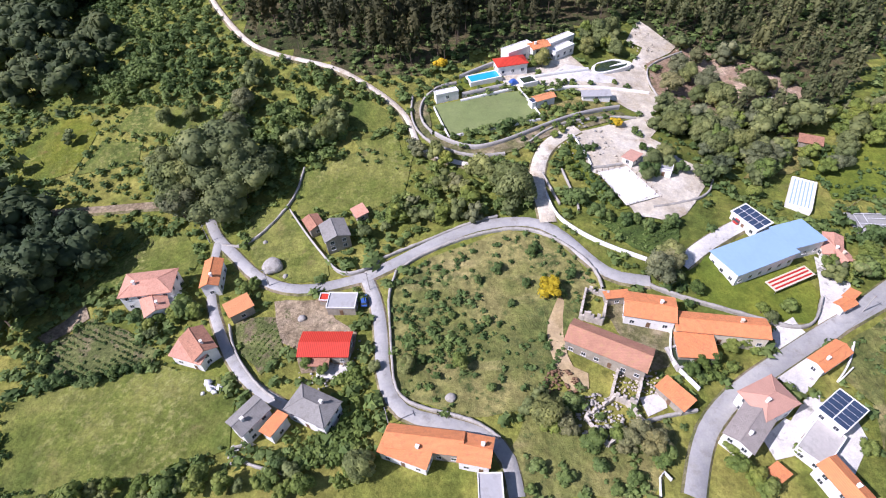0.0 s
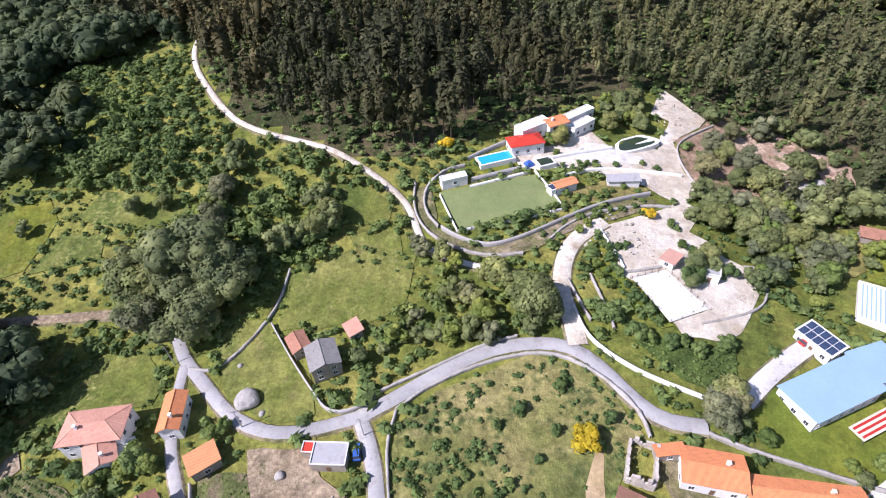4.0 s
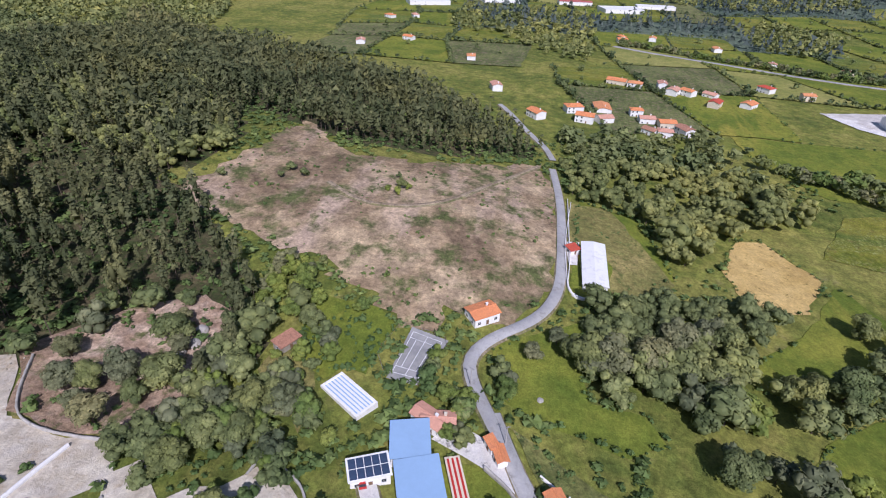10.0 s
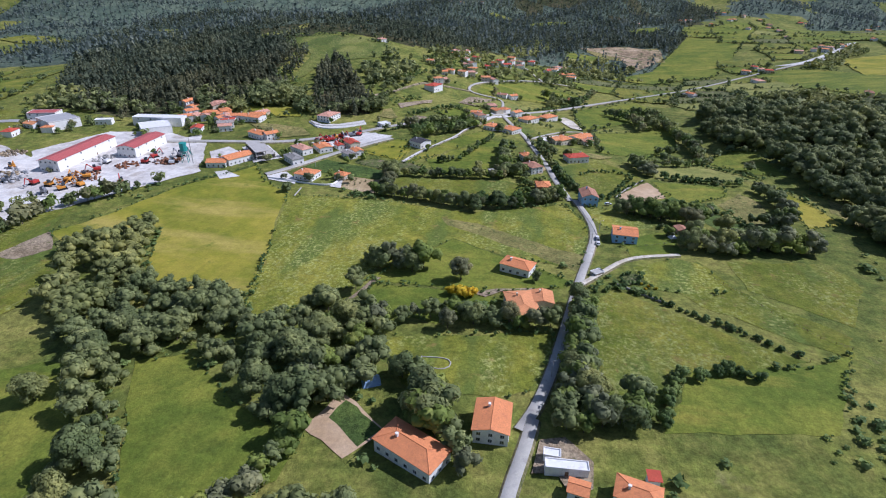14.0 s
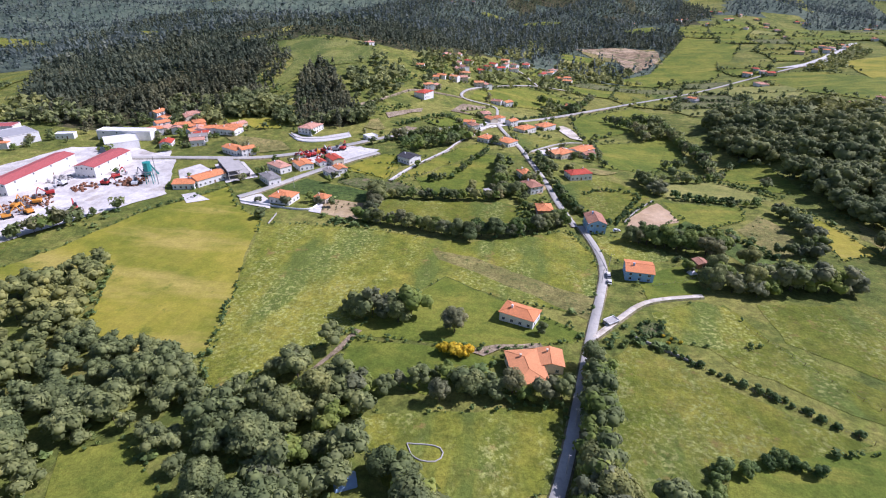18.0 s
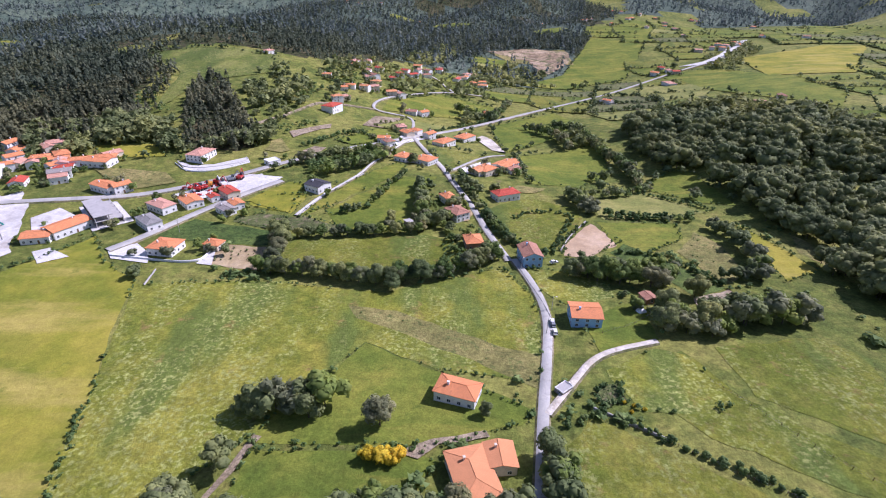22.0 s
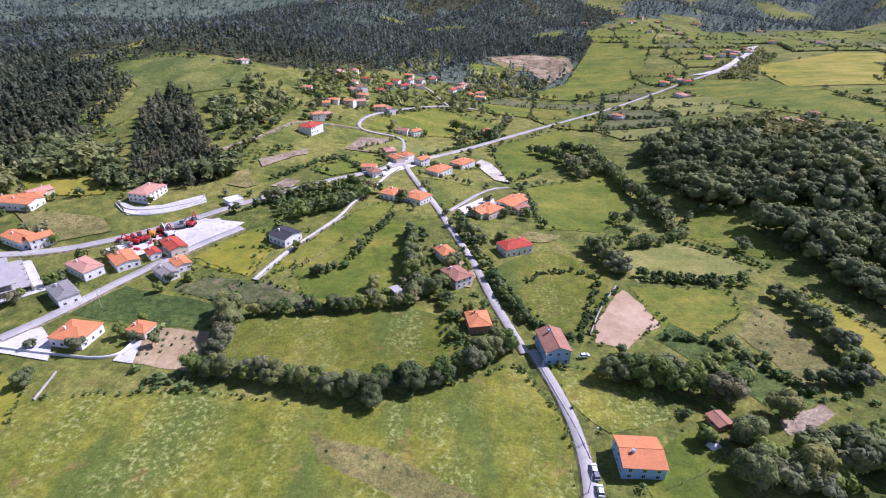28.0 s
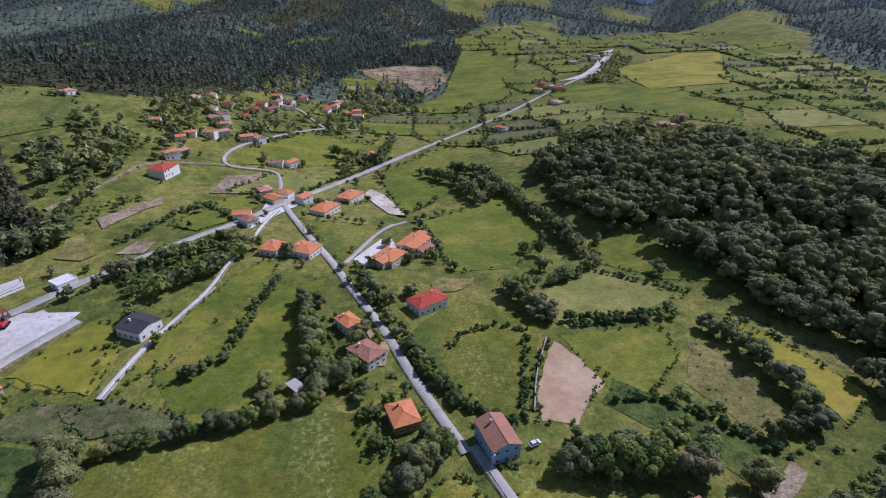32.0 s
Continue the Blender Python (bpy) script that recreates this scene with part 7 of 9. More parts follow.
stone_wall("concrete", 1, 0.3, [(-196.5, 416.7), (-186.2, 406.4), (-166.1, 410.2), (-146.3, 425.4), (-151, 433.2)])
stone_wall("granite", 0.8, 0.5, [(-139.7, 252.5), (-141.4, 267.4)])
stone_wall("granite", 0.9, 0.5, [(52.8, 170.7), (63.6, 163.5), (72.7, 156.8)])
stone_wall("concrete", 0.4, 0.3, [(-23.1, 103.7), (-11.7, 104.4), (-11.7, 98), (-19.7, 97.7), (-23.1, 103.7)])
stone_wall("white", 1, 0.4, [(49.9, -138.5), (41.2, -140.4), (33, -142), (23.8, -144.2), (14.9, -146.7)])
stone_wall("white", 1, 0.3, [(-197.5, 415.2), (-183.1, 400.1), (-163.6, 404.5), (-145.1, 423.1)])
stone_wall("white", 1.2, 0.3, [(-230.7, -46.8), (-176.6, -46.5), (-159.8, -46.3), (-138.3, -47.7), (-137.6, -35.6)])
fence(2.2, [(0.9, -117.3), (-10.4, -120.9), (-18.3, -106.2)])
fence(5, [(98.3, 185.9), (105.6, 173.8), (115.5, 156.2), (124.9, 143), (134.1, 137.3)])
fence(4, [(53.6, 167.6), (71.3, 157.2), (87.9, 144.1), (103.1, 134.3), (115.2, 126)])
fence(4, [(49.8, -138.5), (41.2, -140), (33, -142), (23.8, -144.2), (14.8, -146.4)])
fence(4, [(0.5, -117.1), (-9.3, -119.3), (-16.4, -106.7), (-6.1, -101.8), (0.5, -117.1)])
fence(5, [(67.5, 215.4), (81.7, 221.5), (92.8, 230.3), (93.9, 240)])
fence(4, [(-100.6, -103.4), (-100.7, -98.7), (-98.2, -86), (-76.1, -91.4), (-76.5, -101.6), (-86.2, -107.1), (-100.6, -103.4)])

# ---- the sports ground, pool and pond above the hamlet ----
def slab(name, label, cat, ring, top, thick, mat, kind=""):
    """A level slab over a ring of (x, y), its upper face at a height."""
    c = np.mean(ring, 0)
    ob = new(name, mesh_bm(name, prism(bmesh.new(), [(x - c[0], y - c[1]) for x, y in ring], -thick, 0), mat))
    ob.matrix_basis = pose(float(c[0]), float(c[1]), top)
    return tagged(ob, label, cat, kind=kind)


def quad_ring(x, y, L, W, turn):
    m = pose(x, y, 0, 0, 0, turn)
    return [tuple((m @ Vector(p))[:2]) for p in ((-L / 2, -W / 2, 0), (L / 2, -W / 2, 0), (L / 2, W / 2, 0), (-L / 2, W / 2, 0))]


def pool(x, y, L, W, turn, water, rim):
    z = max(gz(px, py) for px, py in quad_ring(x, y, L, W, turn)) + 0.9
    thing = tagged(new("swimming_pool"), "rectangular pool of clear turquoise water with a pale stone rim" if water == "pool_water" else "small dark green water basin with a pale rim" if water == "pond_water" else "pool under a blue and white striped cover", "pool")
    thing.matrix_basis = pose(x, y, z, 0, 0, turn)
    KEEP_OUT.append((x, y, L * 0.6 + 1.5))
    bm = bmesh.new()
    for c in ((-L / 2 - 0.6, L / 2 + 0.6, -W / 2 - 0.6, -W / 2), (-L / 2 - 0.6, L / 2 + 0.6, W / 2, W / 2 + 0.6), (-L / 2 - 0.6, -L / 2, -W / 2, W / 2), (L / 2, L / 2 + 0.6, -W / 2, W / 2)):
        box(bm, *c, -3.5, 0.12)
    part("rim", bm, rim, thing)
    part("water" if water != "paint_white" else "cover", box(bmesh.new(), -L / 2, L / 2, -W / 2, W / 2, -3.0, -0.05), water, thing)
    if water == "paint_white":
        for i in range(6):
            part("stripe", box(bmesh.new(), -L * 0.48, L * 0.48, W * ((i + 0.5) / 6 - 0.5) - 0.17, W * ((i + 0.5) / 6 - 0.5) + 0.17, -0.04, 0.0), "roof_bluemetal", thing)
    return thing


def pond(x, y, rx, ry, turn):
    """A garden pond with a pale curved rim and a tongue of stone reaching into the water."""
    z = max(gz(px, py) for px, py in quad_ring(x, y, rx * 1.4, ry * 1.4, turn)) - 0.1
    thing = tagged(new("pond"), "dark green garden pond with a pale curved stone rim", "pond")
    thing.matrix_basis = pose(x, y, z, 0, 0, turn)
    KEEP_OUT.append((x, y, rx * 1.3 + 1.5))
    n = 28
    shape = lambda k, i: (k * rx * math.cos(i / n * math.tau) * (1 + 0.16 * math.sin(3 * i / n * math.tau)), k * ry * math.sin(i / n * math.tau) * (1 + 0.2 * math.cos(2 * i / n * math.tau)))
    part("water", prism(bmesh.new(), [shape(1.0, i) for i in range(n)], -1.6, -0.15), "pond_water", thing)
    for name, a, b_ in (("rim", 0, n), ("island", -1, 0)):
        bm = bmesh.new()
        if name == "rim":
            q = [[bm.verts.new((*shape(k, i), zz)) for i in range(n)] for k, zz in ((0.96, -3), (0.96, 0.1), (1.18, 0.1), (1.18, -3))]
            for r0, r1 in zip(q, q[1:]):
                for i in range(n):
                    bm.faces.new((r0[i], r0[(i + 1) % n], r1[(i + 1) % n], r1[i]))
        else:
            prism(bm, [(-0.95 * rx + 1.0 * rx * u, 0.12 * ry + v * ry * 0.16 * (1.2 - u)) for u, v in ((0, -1), (0.5, -1), (0.9, -0.8), (1, 0), (0.9, 0.8), (0.5, 1), (0, 1))], -1.5, 0.05)
        part(name, bm, "wall_white", thing)
    return thing


def court_lines(ring, name, label):
    """White lines along and across a court given by its four corners."""
    p = [Vector(c) for c in ring]
    at = lambda u, v: (p[0] * (1 - u) + p[1] * u) * (1 - v) + (p[3] * (1 - u) + p[2] * u) * v
    V, F = [], []
    for a, b_ in (((.1, .1), (.9, .1)), ((.1, .9), (.9, .9)), ((.1, .1), (.1, .9)), ((.9, .1), (.9, .9)), ((.5, .1), (.5, .9)), ((.1, .22), (.9, .22)), ((.1, .78), (.9, .78)), ((.27, .22), (.27, .78)), ((.73, .22), (.73, .78))):
        s, e = at(*a), at(*b_)
        t = (e - s).normalized() * 0.09
        w = Vector((-t.y, t.x))
        k = len(V)
        for q in (s - w, e - w, e + w, s + w):
            V.append((q.x, q.y, gz(q.x, q.y) + 0.85))
        F.append((k, k + 1, k + 2, k + 3))
    return tagged(new(name, mesh_np(name, V, F, ["paint_white"])), label, "marking", kind="structure")


def awning(x, y, L, W, turn):
    thing = tagged(new("awning"), "long low awning striped white and red on the lawn", "awning")
    thing.matrix_basis = pose(x, y, gz(x, y) + 0.3, 0, 0, turn)
    KEEP_OUT.append((x, y, L * 0.55))
    part("frame", box(bmesh.new(), -L / 2, L / 2, -W / 2, W / 2, 1.5, 1.6), "wall_cream", thing)
    for k in (-0.3, 0.0, 0.3):
        part("stripe", box(bmesh.new(), -L * 0.46, L * 0.46, W * k - 0.28, W * k + 0.28, 1.6, 1.68), "paint_red", thing)
    for sx in (-1, 1):
        for sy in (-1, 1):
            part("leg", tube(bmesh.new(), (sx * L * 0.47, sy * W * 0.45, -0.6), (sx * L * 0.47, sy * W * 0.45, 1.5), 0.07, 0.07, 5), "metal_grey", thing)
    return thing


# ---- loose things ----
def vehicle(x, y, turn, paint, label, L=4.3, W=1.8, H=1.5, van=False):
    thing = tagged(new("car"), label, "car", "parked cars")
    thing.matrix_basis = pose(x, y, gz(x, y) + 0.7, 0, 0, turn)
    bm = bmesh.new()
    prof = [(-L / 2, 0.35), (-L / 2, 0.85), (-L * 0.42, 0.95), (L * 0.2, 0.98), (L * 0.46, 0.8), (L / 2, 0.6), (L / 2, 0.35)]
    a, b = [[bm.verts.new((px, s * W / 2, pz)) for px, pz in prof] for s in (-1, 1)]
    bm.faces.new(a), bm.faces.new(b[::-1])
    for i in range(len(prof)):
        bm.faces.new((a[i], b[i], b[(i + 1) % len(prof)], a[(i + 1) % len(prof)]))
    part("body", bm, paint, thing)
    bm = bmesh.new()
    k = 0.42 if van else 0.36
    lo = [bm.verts.new((px, py, 0.93)) for px, py in ((-L * 0.44, -W * 0.47), (L * 0.26, -W * 0.47), (L * 0.26, W * 0.47), (-L * 0.44, W * 0.47))]
    hi = [bm.verts.new((px, py, H)) for px, py in ((-L * k, -W * 0.4), (L * 0.06, -W * 0.4), (L * 0.06, W * 0.4), (-L * k, W * 0.4))]
    for i in range(4):
        bm.faces.new((lo[i], lo[(i + 1) % 4], hi[(i + 1) % 4], hi[i]))
    bm.faces.new(hi)
    part("cabin_glass", bm, "glass", thing)
    part("roof", box(bmesh.new(), -L * k, L * 0.06, -W * 0.4, W * 0.4, H, H + 0.05), paint, thing)
    for sx in (-0.3, 0.31):
        for sy in (-1, 1):
            w = part("wheel", tube(bmesh.new(), (L * sx, sy * (W / 2 - 0.2), 0.32), (L * sx, sy * (W / 2 + 0.02), 0.32), 0.32, 0.32, 12), "tyre", thing)
            part("rim", tube(bmesh.new(), (L * sx, sy * (W / 2), 0.32), (L * sx, sy * (W / 2 + 0.04), 0.32), 0.19, 0.19, 8), "metal_grey", w)
    bm = bmesh.new()
    for sy in (-1, 1):
        box(bm, L / 2 - 0.06, L / 2 + 0.02, sy * W * 0.38 - 0.15, sy * W * 0.38 + 0.15, 0.6, 0.75)
    part("headlights", bm, "paint_white", thing)
    return thing


def pole(x, y, h, lamp=True, turn=0.0):
    thing = tagged(new("street_lamp" if lamp else "power_pole"), "slim concrete street lamp beside the lane" if lamp else "concrete power pole with a cross arm", "lamp post" if lamp else "pole")
    thing.matrix_basis = pose(x, y, gz(x, y), 0, 0, turn)
    part("shaft", tube(bmesh.new(), (0, 0, -0.5), (0, 0, h), 0.16, 0.09, 7), "roof_concrete", thing)
    if lamp:
        part("arm", tube(bmesh.new(), (0, 0, h - 0.2), (1.2, 0, h), 0.05, 0.04, 5), "metal_grey", thing)
        part("lamp_head", box(bmesh.new(), 1.0, 1.7, -0.14, 0.14, h - 0.05, h + 0.08), "paint_white", thing)
    else:
        part("cross_arm", box(bmesh.new(), -0.08, 0.08, -0.8, 0.8, h - 0.5, h - 0.38), "metal_grey", thing)
    return thing


def boulder(x, y, r):
    bm = bmesh.new()
    bmesh.ops.create_icosphere(bm, subdivisions=3, radius=r)
    for v in bm.verts:
        v.co *= 1 + 0.22 * noise.noise(v.co * 0.9 / r + Vector((x, y, 0))) + 0.06 * noise.noise(v.co * 3 / r)
        v.co.z *= 0.75
    ob = new("boulder", mesh_bm("boulder", bm, "granite"))
    ob.matrix_basis = pose(x, y, gz(x, y) + r * 0.35)
    return tagged(ob, "rounded grey granite boulder in the grass", "rock", "boulders")


def digger(x, y, turn, paint):
    """A tracked excavator with a folded arm."""
    thing = tagged(new("excavator"), {"paint_orange": "orange", "paint_red": "red", "paint_white": "white", "paint_grey": "grey"}[paint] + " construction machine standing in the gravel yard", "machine", "machines in the yard")
    thing.matrix_basis = pose(x, y, gz(x, y) + 0.6, 0, 0, turn) @ Matrix.Diagonal((1.5, 1.5, 1.5, 1))
    for s in (-1, 1):
        part("track", box(bmesh.new(), -1.8, 1.8, s * 1.1 - 0.3, s * 1.1 + 0.3, -0.4, 0.6), "tyre", thing, "", None, 0.12)
    part("body", box(bmesh.new(), -1.9, 1.2, -1.2, 1.2, 0.6, 1.7), paint, thing, "", None, 0.1)
    part("cabin", box(bmesh.new(), 0.0, 1.3, -1.1, -0.1, 1.7, 2.9), "glass", thing, "", None, 0.08)
    bm = bmesh.new()
    tube(bm, (1.0, 0.3, 1.5), (3.4, 0.3, 3.9), 0.28, 0.22, 5)
    tube(bm, (3.4, 0.3, 3.9), (4.6, 0.3, 1.2), 0.22, 0.16, 5)
    part("arm", bm, paint, thing)
    part("bucket", box(bmesh.new(), 4.1, 5.1, -0.3, 0.9, 0.4, 1.2), "metal_grey", thing, "", None, 0.1)
    return thing


def hopper_tower(x, y):
    thing = tagged(new("batching_tower"), "tall teal steel hopper tower beside the halls", "tower")
    thing.matrix_basis = pose(x, y, gz(x, y), 0, 0, 20)
    for sx in (-2.2, 2.2):
        for sy in (-2.2, 2.2):
            part("leg", tube(bmesh.new(), (sx, sy, -0.5), (sx * 0.8, sy * 0.8, 9), 0.25, 0.25, 5), "paint_teal", thing)
    bm = bmesh.new()
    tube(bm, (0, 0, 6.5), (0, 0, 9), 0.8, 2.6, 10)
    tube(bm, (0, 0, 9), (0, 0, 15), 2.6, 2.6, 10)
    part("hopper", bm, "paint_teal", thing)
    part("platform", box(bmesh.new(), -3, 3, -3, 3, 8.7, 9), "metal_grey", thing)
    part("conveyor", tube(bmesh.new(), (0, 2, 15), (0, 18, 0.5), 0.7, 0.7, 4), "paint_teal", thing)
    part("mast", tube(bmesh.new(), (6, -4, -0.5), (6, -4, 20), 0.3, 0.2, 6), "metal_grey", thing)
    return thing


def tarp(x, y, r, col):
    bm = bmesh.new()
    bmesh.ops.create_grid(bm, x_segments=12, y_segments=9, size=r / 2)
    for v in bm.verts:
        e = max(abs(v.co.x), abs(v.co.y) * 1.1) / (r / 2)
        v.co.z = 1.7 * (1 - max(0, e) ** 3) + 0.25 * noise.noise(v.co * 1.3 + Vector((x, y, 0)))
    bmesh.ops.solidify(bm, geom=bm.faces[:], thickness=0.08)
    ob = new("tarpaulin", mesh_bm("tarpaulin", bm, {"white": "paint_white", "deep blue": "paint_blue"}.get(col, "roof_bluemetal")))
    ob.matrix_basis = pose(x, y, gz(x, y) + 0.1, 0, 0, 25)
    return tagged(ob, "crumpled " + ("blue and white" if col == "blue" else col) + " plastic sheet over a heap", "tarpaulin")


def ruin(x, y, L, W, turn, h):
    """Roofless stone shell with broken tops."""
    thing = tagged(new("ruin"), "roofless ruined granite farm building", "ruin", "ruins")
    thing.matrix_basis = pose(x, y, gz(x, y), 0, 0, turn)
    for px, py, wx, wy in ((0, -W / 2, L, 0.6), (0, W / 2, L, 0.6), (-L / 2, 0, 0.6, W), (L / 2, 0, 0.6, W)):
        n = max(3, int(max(wx, wy) / 0.8))
        for i in range(n):
            bm = bmesh.new()
            hh = h * float(rng.uniform(0.45, 1.05))
            if wx > wy:
                box(bm, px - wx / 2 + i * wx / n, px - wx / 2 + (i + 1) * wx / n + 0.02, py - wy / 2 + float(rng.uniform(-.1, .1)), py + wy / 2, -0.8, hh)
            else:
                box(bm, px - wx / 2, px + wx / 2 + float(rng.uniform(-.1, .1)), py - wy / 2 + i * wy / n, py - wy / 2 + (i + 1) * wy / n + 0.02, -0.8, hh)
            part("wall_block", bm, "ruin_stone", thing)
    return thing


def rubble(name, label, x, y, r, n, size, mat):
    """A heap of loose blocks."""
    V, F = [], []
    for i in range(n):
        a, d = rng.uniform(0, 6.28), r * math.sqrt(rng.uniform(0, 1))
        cx, cy, s = x + d * math.cos(a), y + d * math.sin(a), size * rng.uniform(0.4, 1.3)
        c = rng.normal(size=(8, 3)) * 0.16 + np.array([(p, q, o) for p in (-.5, .5) for q in (-.5, .5) for o in (-.5, .5)])
        V.append(c * s * np.array([1, 0.8, 0.7]) + (cx, cy, gz(cx, cy) + s * 0.25 + 0.4))
        F.append(np.array([(0, 1, 3, 2), (4, 6, 7, 5), (0, 4, 5, 1), (2, 3, 7, 6), (0, 2, 6, 4), (1, 5, 7, 3)]) + 8 * i)
    return tagged(new(name, mesh_np(name, np.concatenate(V), np.concatenate(F), [mat])), label, "rubble", kind="stuff")


pool(35.0, -170.3, 12.0, 4.8, 17, "pool_water", "wall_white")
pool(-66.2, -109.2, 15.0, 6.5, 58, "paint_white", "wall_white")
pool(-7.5, -50.0, 5.4, 3.6, 103, "pond_water", "roof_concrete")
pool(17.6, -169.2, 5.2, 4.2, 17, "pond_water", "wall_white")
pool(-211.4, 370.2, 7.0, 3.5, 30, "pool_water", "wall_white")
pond(-18, -182.3, 7.4, 4.6, 20)
court_lines([(-100.6, -99.3), (-98.1, -86.3), (-76.5, -91.5), (-76.5, -101.3)], "court_marking", "worn white tennis court lines")
awning(-46.8, -74.2, 15.0, 4.0, 22)
vehicle(48, 214.6, 86, "paint_white", "white hatchback parked beside the lane")
vehicle(48.2, 220.2, 90, "paint_grey", "dark grey car parked beside the lane")
vehicle(48.2, 222.3, 84, "paint_white", "white car parked on the verge")
vehicle(59.2, 278.6, 16, "paint_white", "white van parked behind the blue house")
vehicle(76.1, -71, -84, "paint_blue", "bright blue car parked beside a carport")
vehicle(-40.5, -96.5, -156, "paint_red", "dark red car under the drive wall")
vehicle(181.9, -87.9, -162, "paint_white", "white car beside the trees")
vehicle(188.8, -84.3, -153, "paint_grey", "grey car beside the trees")
vehicle(-41.5, -97.4, 108, "paint_red", "red car parked in the drive")
vehicle(-171.6, 371.3, 30, "paint_red", "red car in the machinery yard")
vehicle(-163.6, 373.7, 43, "paint_white", "white car in the machinery yard")
vehicle(-242.5, 407.6, 41, "paint_grey", "grey car in a house yard")
digger(-303.1, 234.1, 0, "paint_orange")
digger(-290.5, 230.6, 53, "paint_orange")
digger(-298.6, 244.7, 106, "paint_orange")
digger(-284.1, 238.6, 159, "paint_orange")
digger(-291, 251.9, 212, "paint_orange")
digger(-315.1, 234.1, 265, "paint_red")
digger(-296.9, 222.8, 318, "paint_grey")
digger(-273.1, 289, 11, "paint_red")
digger(-275.7, 302.7, 64, "paint_red")
digger(-254.1, 292.5, 117, "paint_white")
digger(-258, 309, 170, "paint_grey")
digger(-294.6, 265.7, 223, "paint_red")
digger(-299.8, 281.7, 276, "paint_white")
digger(-355.8, 257.6, 329, "paint_orange")
digger(-335.9, 234.1, 22, "paint_grey")
digger(-262.4, 229.7, 75, "paint_white")
digger(-260.7, 247.2, 128, "paint_red")
digger(-163, 369.3, 181, "paint_red")
digger(-159.8, 372, 234, "paint_red")
digger(-157.6, 377.2, 287, "paint_orange")
digger(-153.9, 382.7, 340, "paint_red")
digger(-146.6, 387.9, 33, "paint_grey")
digger(-141.7, 391.7, 86, "paint_red")
digger(-149.1, 379, 139, "paint_white")
hopper_tower(-246.1, 297.7)
tarp(88.9, 232.6, 4, "white")
tarp(-37.1, 87.9, 6.5, "blue")
tarp(23.4, -168.6, 3.4, "deep blue")
pole(50.1, 233.5, 7, True, 0)
pole(41.3, 271, 7, True, 40)
pole(27.1, 117.9, 8, False, 80)
pole(23.5, 99.2, 8, False, 120)
pole(44.5, 214.2, 8, False, 160)
pole(67.3, -34.4, 8, False, 200)
pole(74.8, -75.3, 8, False, 240)
pole(105.7, -79.6, 8, False, 280)
pole(129.6, -99.5, 8, False, 320)
pole(8.7, 385.1, 8, False, 360)
pole(-13.7, 464.1, 8, False, 400)
pole(-148.6, 310.3, 8, True, 440)
pole(-172.3, -48.4, 8, False, 480)
pole(-81.4, -76.3, 8, False, 520)
pole(-63.2, -63.8, 8, False, 560)
boulder(106, -86.8, 3)
boulder(52.2, -40.6, 1.3)
boulder(93.7, -67, 1.2)
boulder(-82.2, -55.1, 1)
boulder(110.5, -97.4, 0.8)
boulder(101.5, -83, 0.8)
boulder(-37.8, -148.6, 1.2)
boulder(-71.6, -160.3, 2)
boulder(-67, -161.6, 1.6)
boulder(-77.7, -161.4, 2.2)
ruin(8, -42.4, 9, 6, 65, 3.2)
ruin(13.2, -33.8, 11, 8, 30, 2.6)
ruin(11.8, -65.4, 9, 6, 70, 3.4)
rubble("rubble_heap", "heap of grey granite blocks beside ruins", 16.4, -34.6, 6, 90, 0.7, "granite")
rubble("rubble_heap", "pale broken stone fallen inside ruined walls", 14.6, -36.2, 4.5, 80, 0.42, "ruin_stone")
rubble("rubble_heap", "pale broken stone fallen inside ruined walls", 7.2, -44, 4, 90, 0.45, "ruin_stone")
rubble("rubble_heap", "pale broken stone beside the tiled shed", 2, -43.5, 3.5, 60, 0.45, "ruin_stone")
rubble("rubble_heap", "pale rubble and broken stone", 87, -48.7, 4.9, 35, 0.45, "roof_concrete")
rubble("rubble_heap", "white sacks and rubble beside the house", 114.3, -46.2, 2.4, 9, 1.3, "paint_white")
rubble("timber_pile", "weathered stack of loose timber and branches", 24.2, -43.1, 4.5, 60, 0.7, "wood")
rubble("rubble_heap", "broken granite blocks in the quarry", -41, -201.6, 11, 56, 0.48, "chalk")
rubble("rubble_heap", "granite blocks around the sculpture yard", 1.4, -135.1, 10, 36, 0.64, "granite")
rubble("rubble_heap", "loose stones beside the court", -5.4, -124, 8, 24, 0.48, "chalk")
rubble("rubble_heap", "pale stones beside white house", 101.8, -29.2, 3.5, 25, 0.45, "roof_concrete")
rubble("rubble_heap", "stones on the dusty yard", 81.9, -56, 6, 50, 0.5, "granite")
rubble("spoil_heap", "brown heap of earth and stones in the yard", -348, 239, 12, 120, 1.8, "dirt")
rubble("spoil_heap", "brown heap of earth and stones in the yard", -383, 284, 9, 80, 1.6, "dirt")
rubble("scrap_heap", "rusty scrap metal and beams in the yard", -283, 281, 9, 60, 1.5, "rust")
rubble("spoil_heap", "brown heap of earth and stones in the yard", -360, 221, 9, 80, 1.6, "dirt")
rubble("stone_blocks_heap", "stacks of pale stone slabs in the yard", -310, 290, 8, 40, 2, "roof_concrete")
rubble("scrap_heap", "rusty scrap metal and beams in the yard", -257, 296, 8, 50, 1.6, "rust")
rubble("scrap_heap", "rusty scrap metal and beams in the yard", -296.2, 250.3, 14, 110, 1.3, "rust")
rubble("scrap_heap", "rusty scrap metal and beams in the yard", -260.8, 297, 10, 60, 1.2, "rust")
rubble("stone_blocks_heap", "stacks of pale stone slabs in the yard", -408.5, 238.9, 22, 120, 2.2, "roof_concrete")
